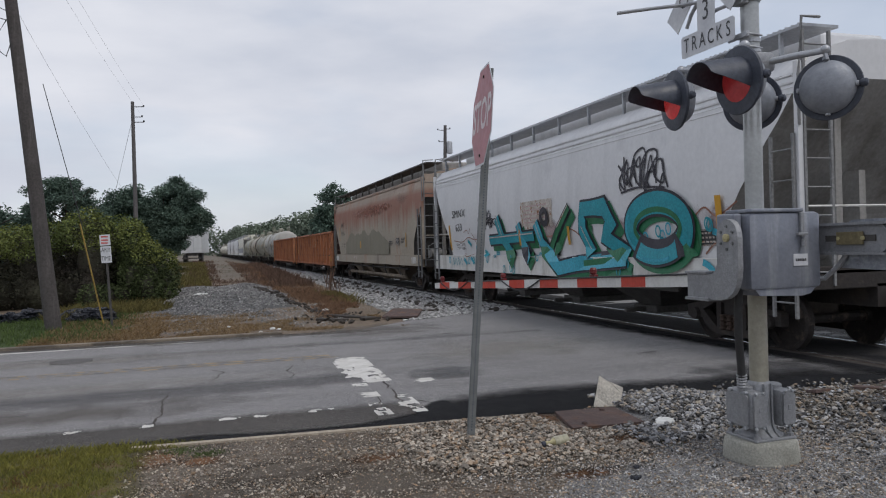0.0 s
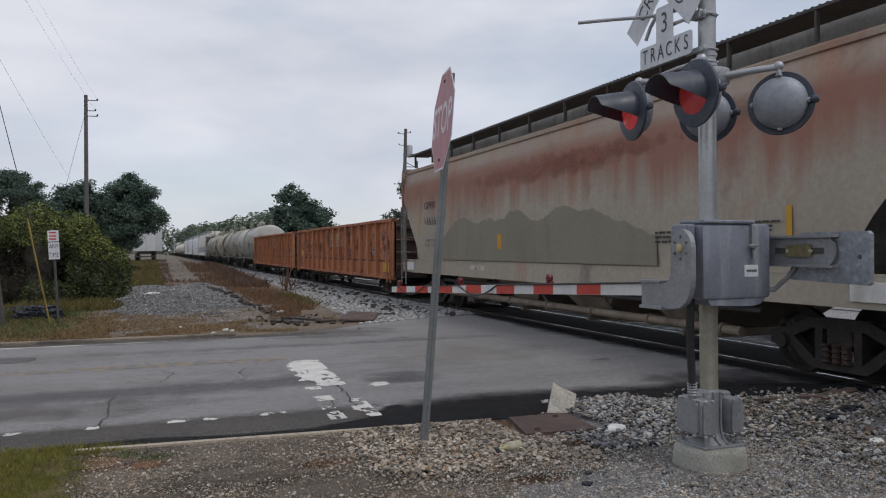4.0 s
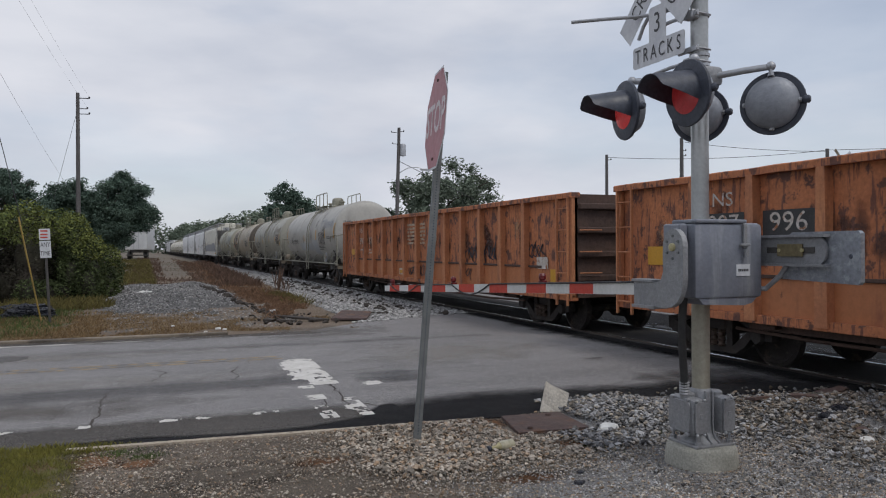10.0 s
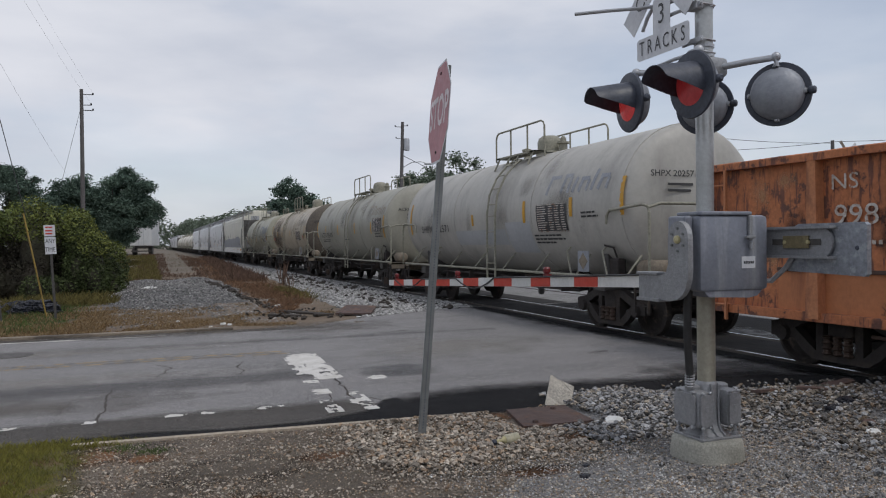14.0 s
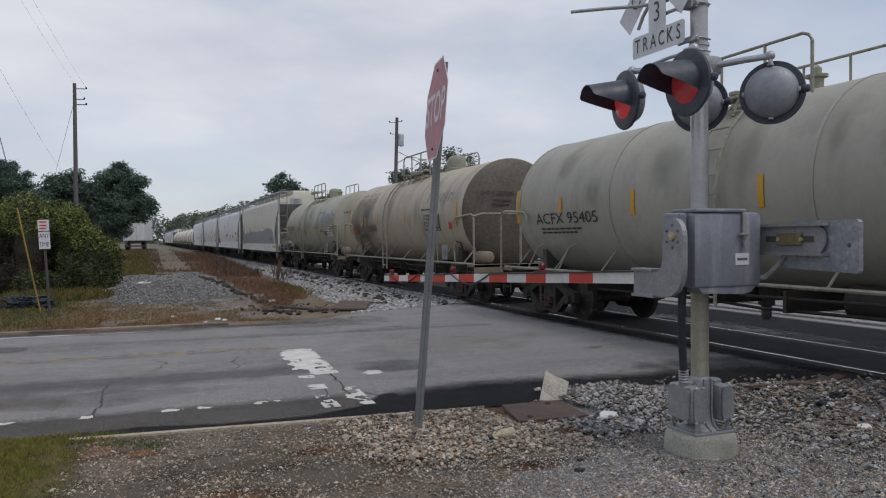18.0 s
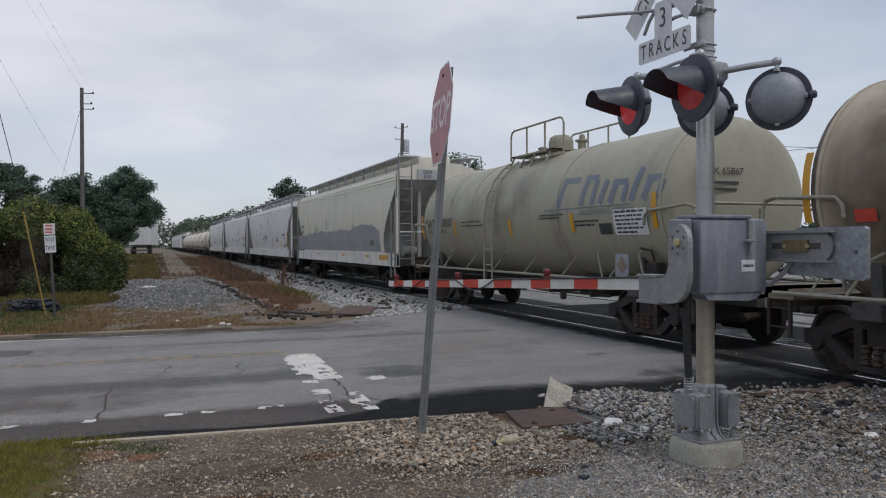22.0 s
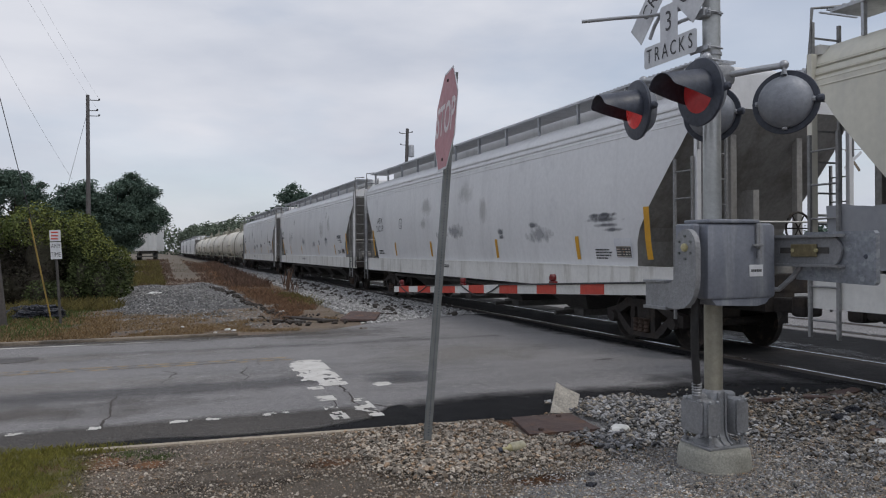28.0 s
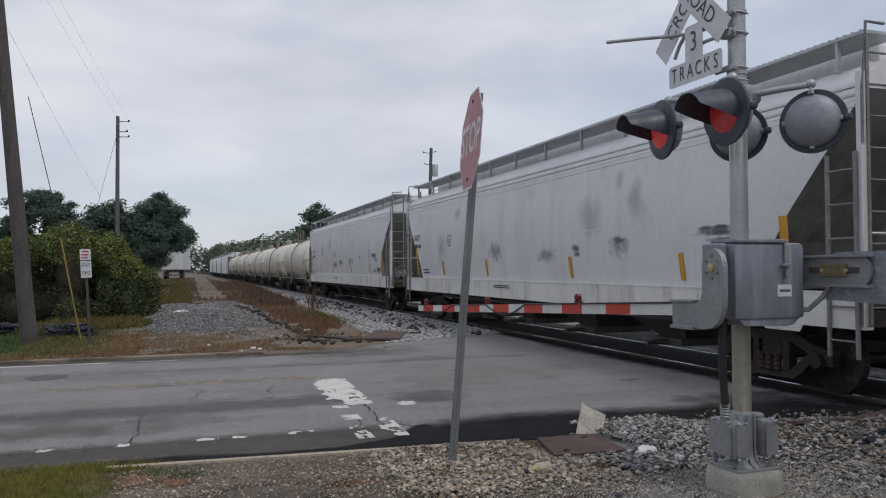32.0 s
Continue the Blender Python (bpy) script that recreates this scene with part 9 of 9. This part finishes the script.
for k in range(14):
    low_blobs.append((-10.5 + 0.52 * k, 28.6 + 0.12 * math.sin(k * 2.3) + 0.05 * k, 0.6, 0.8, 0.7, 0.8))
for k in range(6):
    side_blobs.append((-3.4 + 0.42 * k, 27.6 + 0.5 * k, 0.3, 0.5, 0.6, 0.55 - 0.04 * k))
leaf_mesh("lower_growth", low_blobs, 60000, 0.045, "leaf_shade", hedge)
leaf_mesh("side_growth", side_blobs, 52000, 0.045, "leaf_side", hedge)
# dark cores added inside the hedge so that no pale ground shows through
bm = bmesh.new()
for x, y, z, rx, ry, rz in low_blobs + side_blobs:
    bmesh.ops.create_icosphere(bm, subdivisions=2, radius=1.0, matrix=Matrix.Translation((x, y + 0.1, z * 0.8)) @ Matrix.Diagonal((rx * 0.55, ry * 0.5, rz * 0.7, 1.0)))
part("inner_thatch", bm, "leaf_shade", hedge, "dark filler core with hedge shade in its colour")
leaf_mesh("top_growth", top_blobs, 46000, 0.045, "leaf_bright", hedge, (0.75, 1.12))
tree("tree", -1.8, 116, 8.6, 3.6, "dark green tree behind a parked trailer", count=7000, size=0.36, low=0.15)
tree("tree", -2.75, 66, 7.9, 2.7, "dense dark green tree beside a parked trailer", count=24000, size=0.15, low=0.1, lobes=18, side=1.1)
tree("tree", -5.0, 65, 7.0, 2.7, "dark green tree behind a hedge", count=16000, size=0.15, low=0.12)
tree("tree", -8.7, 58, 7.7, 2.9, "loose-crowned green tree behind a hedge", count=19000, size=0.14, low=0.15, lobes=20, open_crown=True)
tree("tree", -14.5, 60, 5.4, 4.0, "dark green tree behind a hedge", count=9000, size=0.2, low=0.12)
tree("tree", -20.0, 62, 6.5, 4.5, "dark green tree behind a hedge", count=5000, size=0.28, low=0.12)
tree("tree", -6.5, 90, 7.5, 4.6, "dark green tree beyond a parked trailer", count=6000, size=0.32, low=0.12)
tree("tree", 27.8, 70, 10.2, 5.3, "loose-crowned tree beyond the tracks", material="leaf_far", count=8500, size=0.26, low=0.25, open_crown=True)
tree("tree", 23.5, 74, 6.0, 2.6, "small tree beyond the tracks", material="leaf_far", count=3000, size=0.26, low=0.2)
for k in range(14):
    tree("shrub", 26.0 + 1.2 * math.sin(k * 2.3), 21.5 + 2.9 * k, 2.6 + 0.3 * math.sin(k * 1.7), 2.1, "low dark green shrub beyond the tracks", count=1100, size=0.22, low=0.03)
tree("tree", 26.2, 152, 14.8, 6.0, "dark green tree beyond the tracks", count=6000, size=0.5, low=0.1)
tree("tree", 30.5, 158, 12.0, 5.5, "dark green tree beyond the tracks", count=4000, size=0.5, low=0.1)
wood = []
for k in range(46):
    x, y = 13.0 + 0.42 * k + rng.uniform(-1, 1), 330 - 3.4 * k + rng.uniform(-5, 5)
    h = rng.uniform(9, 13)
    wood.append((x, y, h * 0.5, rng.uniform(3, 5), rng.uniform(4, 6), h * 0.5))
for k in range(22):
    wood.append((-40 + 4.2 * k + rng.uniform(-1, 1), 330 + rng.uniform(-10, 10), 5, 5, 5, rng.uniform(5, 8)))
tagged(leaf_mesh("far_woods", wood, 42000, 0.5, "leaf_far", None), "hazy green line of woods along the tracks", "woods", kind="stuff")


# ---- poles, wires, roadside things ----
def utility_pole(x, y, z, top, r, label, arms=(), lean=(0, 0), material="pole_wood"):
    p = thing("utility_pole", label, "utility pole", pose(x, y, z), group="utility poles")
    bm = bmesh.new()
    n = 6
    tube(bm, [(lean[0] * k / n, lean[1] * k / n, -0.3 + (top + 0.3) * k / n) for k in range(n + 1)], r, 12, r2=r * 0.68)
    smooth_all(part("pole", bm, material, p, "weathered wooden pole"), 50)
    for h, x0, x1 in arms:
        bm = bmesh.new()
        tube(bm, [(lean[0] * h / top + x0, lean[1] * h / top, h), (lean[0] * h / top + x1, lean[1] * h / top, h + 0.02)], 0.025, 6)
        lathe(bm, [(0.02, h), (0.05, h + 0.03), (0.05, h + 0.1), (0.02, h + 0.13)], "z", 8, (lean[0] * h / top + x1, lean[1] * h / top, 0))
        part("insulator_bracket", bm, "wire", p)
    return p


M["pole_near"] = surf("dark weathered pole wood", (0.085, 0.075, 0.072), (0.06, 0.053, 0.05), (0.11, 0.098, 0.092), scale=1, fine=18, rough=0.9, bump=0.5, streak=(14, 14, 0.4))
near_pole = utility_pole(-3.35, 20.3, 0, 9.6, 0.19, "leaning weathered utility pole on the grass strip", lean=(-0.93, 0.25), material="pole_near")
bm = bmesh.new()
tube(bm, [(-0.85, 0.1, 7.4), (-1.0, -0.1, 7.0), (-0.98, -0.1, 6.6), (-0.86, 0.0, 6.5), (-0.76, 0.0, 6.8)], 0.015, 6)
tube(bm, [(-0.8, 0.2, 7.6), (-1.6, 0.3, 8.0), (-2.6, 0.2, 9.3)], 0.01, 6)
tube(bm, [(-0.8, 0.2, 7.4), (-1.6, 0.3, 7.6), (-2.6, 0.2, 8.1)], 0.01, 6)
part("service_drop", bm, "wire", near_pole)
far_pole = utility_pole(-3.5, 48.3, 0.3, 10.4, 0.14, "slim utility pole behind a hedge", arms=((10.1, 0, 0.6), (9.5, 0, 0.5), (9.2, 0, 0.6)))
trafo_pole = utility_pole(18.3, 57.3, 0, 11.2, 0.18, "utility pole with a transformer and street lamp", arms=((10.8, 0, -0.6), (9.9, 0, -0.5), (10.9, 0, 0.4)), lean=(0.35, 0))
bm = bmesh.new()
lathe(bm, [(0.05, 8.95), (0.24, 9.0), (0.24, 9.8), (0.2, 9.9), (0.05, 9.95)], "z", 16, (0.62, -0.1, 0))
smooth_all(part("transformer", bm, "galv", trafo_pole, "grey can transformer"))
bm = bmesh.new()
tube(bm, [(0.25, 0, 7.6), (1.0, -0.2, 8.05), (1.7, -0.4, 8.1), (2.1, -0.5, 8.0)], 0.035, 6)
lamp_arm = part("lamp_arm", bm, "galv", trafo_pole)
bm = bmesh.new()
box(bm, 1.95, 2.6, -0.62, -0.38, 7.86, 8.02, 0.05)
part("lamp_head", bm, "galv", lamp_arm)
utility_pole(33.8, 51.4, 0, 9.0, 0.16, "utility pole beyond the tracks", arms=((8.6, 0, 0.4),))
utility_pole(39.3, 49.3, 0, 10.3, 0.2, "dark utility pole beyond the tracks", arms=((9.3, 0, 0.4), (8.9, 0, 0.4)))
last_pole = utility_pole(50.0, 45.2, 0, 9.4, 0.2, "utility pole with a pale crossed board beyond the tracks")
for k, a in enumerate((48, -38)):
    bm = bmesh.new()
    box(bm, -1.1, 1.1, -0.32 - 0.03 * k, -0.3 - 0.03 * k, -0.12, 0.12)
    bmesh.ops.transform(bm, matrix=pose(1.2, 0, 8.5, 0, a, 0), verts=bm.verts)
    part("crossed_board", bm, "plank" if k == 0 else "sign_white", last_pole)


def wire_run(name, pts_list, r, label, sag=0.4):
    bm = bmesh.new()
    for a, b in pts_list:
        a, b = Vector(a), Vector(b)
        tube(bm, [a.lerp(b, k / 12) - Vector((0, 0, sag * 4 * (k / 12) * (1 - k / 12))) for k in range(13)], r, 5)
    tagged(part(name, bm, "wire"), label, "overhead wire", group="overhead wires")


wire_run("overhead_wire", [((33.8, 51.4, 8.8), (50, 45.2, 9.3))], 0.02, "thin overhead wire between poles", 0.35)
wire_run("overhead_wire", [((39.3, 49.3, 10.0), (50, 45.2, 9.2))], 0.02, "thin overhead wire between poles", 0.2)
wire_run("overhead_wire", [((50, 45.2, 9.3), (80, 34, 11))], 0.02, "thin overhead wire between poles", 0.3)
wire_run("overhead_wire", [((18.6, 57.3, 8.6), (24.5, 56, 5.6))], 0.025, "service wire sloping from a pole", 0.0)
for dx in (0.6, 0.5):
    wire_run("overhead_wire", [((-3.5 + dx, 48.3, 10.5 if dx > 0.55 else 9.9), (-6.5 + dx * 2, 6.0, 10.5 + dx * 4))], 0.0028, "thin overhead line over the road", 0.5)
wire_run("overhead_wire", [((-4.6, 20.6, 8.9), (-3.5, 48.3, 4.5))], 0.0035, "thin wire from a leaning pole", 0.3)
wire_run("overhead_wire", [((-3.5, 48.3, 9.8), (-6.0, 60, 5.0))], 0.01, "guy wire of a slim pole", 0.0)

# no-parking sign, yellow guy guard, rubbish
sign = thing("parking_sign", "small white no-parking sign on a dark leaning post", "road sign", pose(-2.05, 20.05, 0))
bm = bmesh.new()
tube(bm, [(0.0, 0.04, -0.2), (-0.12, 0.04, 2.2)], 0.03, 8)
part("post", bm, "hop_dark", sign)
for z0, z1, mat_name, lab in ((1.99, 2.25, "sign_white", "white upper plate with faded red writing"), (1.57, 1.97, "sign_white", "white lower plate with dark writing")):
    bm = bmesh.new()
    box(bm, -0.12, 0.115, -0.005, 0.005, z0, z1, 0.002)
    bmesh.ops.transform(bm, matrix=pose(0, 0, 0, 0, -3, 0), verts=bm.verts)
    pl = part("plate", bm, mat_name, sign, lab)
    if z0 < 1.8:
        for txt, zz in (("ANY", 1.87), ("TIME", 1.67)):
            writing(txt, 0.15, lambda u, v, zz=zz: Vector((-0.1 + u, -0.008, zz + v)), "sign_text", pl, squeeze=0.66)
    else:
        bm = bmesh.new()
        for zz in (2.05, 2.12, 2.2):
            box(bm, -0.2, -0.05, -0.009, -0.006, zz - 0.02, zz + 0.012)
        part("writing_bars", bm, "arm_red", pl)
bm = bmesh.new()
tube(bm, [(-2.3, 20.6, 0.0), (-2.8, 20.8, 2.55)], 0.02, 8)
guard = tagged(part("guy_guard", bm, "guard_yellow"), "yellow plastic guy wire guard leaning by a hedge", "guy guard")
bm = bmesh.new()
tube(bm, [(-2.74, 20.8, 2.45), (-3.55, 20.9, 6.0)], 0.01, 5)
part("guy_wire", bm, "wire", guard)


def rubbish(x, y, s, label, material="bag", name="rubbish_bag"):
    bm = bmesh.new()
    bmesh.ops.create_icosphere(bm, subdivisions=4 if s > 0.15 else 2, radius=s)
    for v in bm.verts:
        n = noise.noise(v.co * (1.6 / s) + Vector((x, y, 0))) + 0.5 - abs(noise.noise(v.co * (3.4 / s) + Vector((y, x, 1)))) * 1.6 + 0.35 * noise.noise(v.co * (9 / s) + Vector((y, x, 5)))
        v.co *= 1 + 0.42 * n
        v.co.z = max(-s * 0.36, v.co.z * 0.62)
        v.co.x *= 1.35
    ob = tagged(part(name, bm, material), label, "rubbish bag" if name == "rubbish_bag" else "litter", group="dumped rubbish")
    ob.location = (x, y, s * 0.36 + (pile(x, y) if y < 8 else 0.0))
    return ob


for x, y, s in ((-2.75, 22.6, 0.34), (-3.2, 22.9, 0.3), (-2.5, 22.2, 0.24), (-3.05, 22.3, 0.22), (-4.5, 23.6, 0.3), (-5.0, 23.3, 0.25)):
    rubbish(x, y, s, "torn black plastic rubbish bag")
for x, y, s in ((-5.6, 23.6, 0.16), (-3.6, 23.2, 0.12), (0.0, 29.5, 0.25), (0.4, 29.8, 0.2), (-1.3, 33, 0.2)):
    rubbish(x, y, s, "crumpled pale litter lying in the grass", "arm_white")
for x, y, s in ((0.6, 18.4, 0.035), (1.5, 17.4, 0.045), (1.62, 17.2, 0.035), (1.2, 16.9, 0.03), (4.6, 17.6, 0.04), (3.3, 21.5, 0.08)):
    rubbish(x, y, s, "small pale litter scrap by the kerb", "arm_white")

for x, y, s, mat_name, label in ((2.32, 5.88, 0.035, "deep_blue_plastic", "crumpled dark blue plastic scrap on gravel"), (2.26, 6.27, 0.028, "arm_white", "small white paper scrap on gravel"), (3.16, 5.17, 0.022, "bag", "small black lump on gravel"), (3.0, 4.93, 0.03, "bag", "small black lump on gravel"), (4.13, 6.25, 0.07, "arm_white", "crumpled white litter on crushed stone"), (6.35, 5.75, 0.06, "bag", "dark tar lump on crushed stone"), (6.65, 5.86, 0.07, "bag", "dark tar lump on crushed stone"), (6.3, 5.3, 0.05, "rust_plate", "rusty iron scrap on gravel"), (6.0, 5.0, 0.05, "arm_white", "torn white paper scrap on gravel"), (6.15, 4.8, 0.03, "deep_blue_plastic", "bright blue plastic scrap on gravel"), (1.68, 6.38, 0.015, "arm_white", "small pale chip on gravel"), (2.55, 6.2, 0.03, "bag", "small black scrap beside a post")):
    rubbish(x, y, s, label, mat_name, "litter_scrap")
for k, (x, y, a, w) in enumerate(((6.3, 6.6, 20, 0.22), (6.7, 6.35, -35, 0.16), (7.3, 6.55, 10, 0.26), (5.9, 6.75, 60, 0.14))):
    bm = bmesh.new()
    slab(bm, ragged([(-w, -0.06), (w, -0.05), (w * 0.9, 0.06), (-w * 0.8, 0.07)], 0.03, 3, float(k)), 0.0, 0.03)
    scrap = tagged(part("tie_scrap", bm, "rust_plate"), "splintered brown tie scrap beside the track", "timber", group="old timbers")
    scrap.matrix_basis = pose(x, y, pile(x, y) + 0.03, 8 * (k - 1), 5 - 4 * k, a)

# debris at the far road edge
bm = bmesh.new()
slab(bm, [(4.2, 18.3), (5.0, 17.95), (5.4, 18.9), (4.7, 19.2)], 0.02, 0.06)
for v in bm.verts:
    v.co.z += 0.12 * step(18.2, 19.2, v.co.y)
tagged(part("rusty_sheet", bm, "rust_plate"), "bent rusty steel sheet at the road edge", "steel sheet")
for k, (x0, y0, x1, y1) in enumerate(((3.1, 19.8, 4.1, 18.7), (2.7, 18.95, 3.4, 18.5), (3.7, 18.4, 4.2, 18.55), (5.4, 19.9, 6.1, 19.75))):
    bm = bmesh.new()
    box(bm, -0.5 * math.hypot(x1 - x0, y1 - y0), 0.5 * math.hypot(x1 - x0, y1 - y0), -0.07, 0.07, 0, 0.07, 0.015)
    ob = tagged(part("old_sleeper", bm, "tie"), "dark rotting timber sleeper lying in weeds", "timber", group="old timbers")
    ob.matrix_basis = pose((x0 + x1) / 2, (y0 + y1) / 2, -0.02, 6 - 3 * k, 1.5, math.degrees(math.atan2(y1 - y0, x1 - x0)))
chunks = []
for _ in range(160):
    y = rng.uniform(18.5, 45)
    x = rng.uniform(6.2, 7.7) - 0.2 * rng.random()
    chunks.append((x, y, 0.02, rng.uniform(0.04, 0.11)))
for _ in range(40):
    chunks.append((rng.uniform(2.2, 5.0), rng.uniform(17.8, 20.5), 0.02, rng.uniform(0.03, 0.08)))
for _ in range(45):
    chunks.append((rng.uniform(5.6, 8.0), rng.uniform(5.6, 7.0), 0.03, rng.uniform(0.02, 0.05)))
for _ in range(120):
    f = rng.random() ** 1.4
    chunks.append((3.15 - 0.75 * f + rng.gauss(0, 0.1), 20.5 + 15 * f, mound_z(3.15 - 0.75 * f, 20.5 + 15 * f) + 0.02, rng.uniform(0.03, 0.09)))
stones("tar_lumps", chunks, "tie", "dark lumps of tar and tie debris")

# parked trailer
trailer = thing("box_trailer", "white box trailer parked under trees", "trailer", pose(-0.98, 104.0, lay(-0.98, 104.0) - 0.07, 0, 0, -4.3))
bm = bmesh.new()
box(bm, -1.3, 1.3, 0, 14, 1.2, 4.65, 0.03)
part("box_body", bm, "trailer", trailer)
for s in (-1, 1):
    bm = bmesh.new()
    box(bm, min(s * 0.03, s * 1.25), max(s * 0.03, s * 1.25), -0.04, -0.005, 1.25, 4.6, 0.01)
    door = part("rear_door", bm, "trailer", trailer)
    bm = bmesh.new()
    tube(bm, [(s * 0.3, -0.06, 1.3), (s * 0.3, -0.06, 4.5)], 0.025, 6)
    part("lock_bar", bm, "galv", door)
    for y in (2.2, 3.5):
        bm = bmesh.new()
        lathe(bm, [(0.15, s * 0.75), (0.5, s * 0.75), (0.5, s * 1.2), (0.15, s * 1.2)], "x", 20, (0, y, 0.5))
        part("wheel", bm, "rubber", trailer)
bm = bmesh.new()
box(bm, -0.6, 0.6, 0.2, 13, 0.85, 1.2)
box(bm, -1.2, 1.2, -0.02, 0.1, 0.45, 0.6)
box(bm, -0.9, -0.8, 0.0, 0.1, 0.45, 1.1)
box(bm, 0.8, 0.9, 0.0, 0.1, 0.45, 1.1)
part("chassis", bm, "hop_dark", trailer)


# ---- what moves ----
def motions():
    for car, mid in CARS:
        walk(car, [(t, pose(TRACK, mid - run(t), 0)) for t in (0, 2, 4, 6, 7, 8, 10, 12, 14, 16, 18, 20, 22, 24, 26, 28, 30, 32)])
    spin = [(k / 10, math.degrees(run(k / 10) / 0.457)) for k in range(321)]
    for w, y in WHEELS:
        walk(w, [(t, pose(0, y, 0.457, a)) for t, a in spin])


motions()
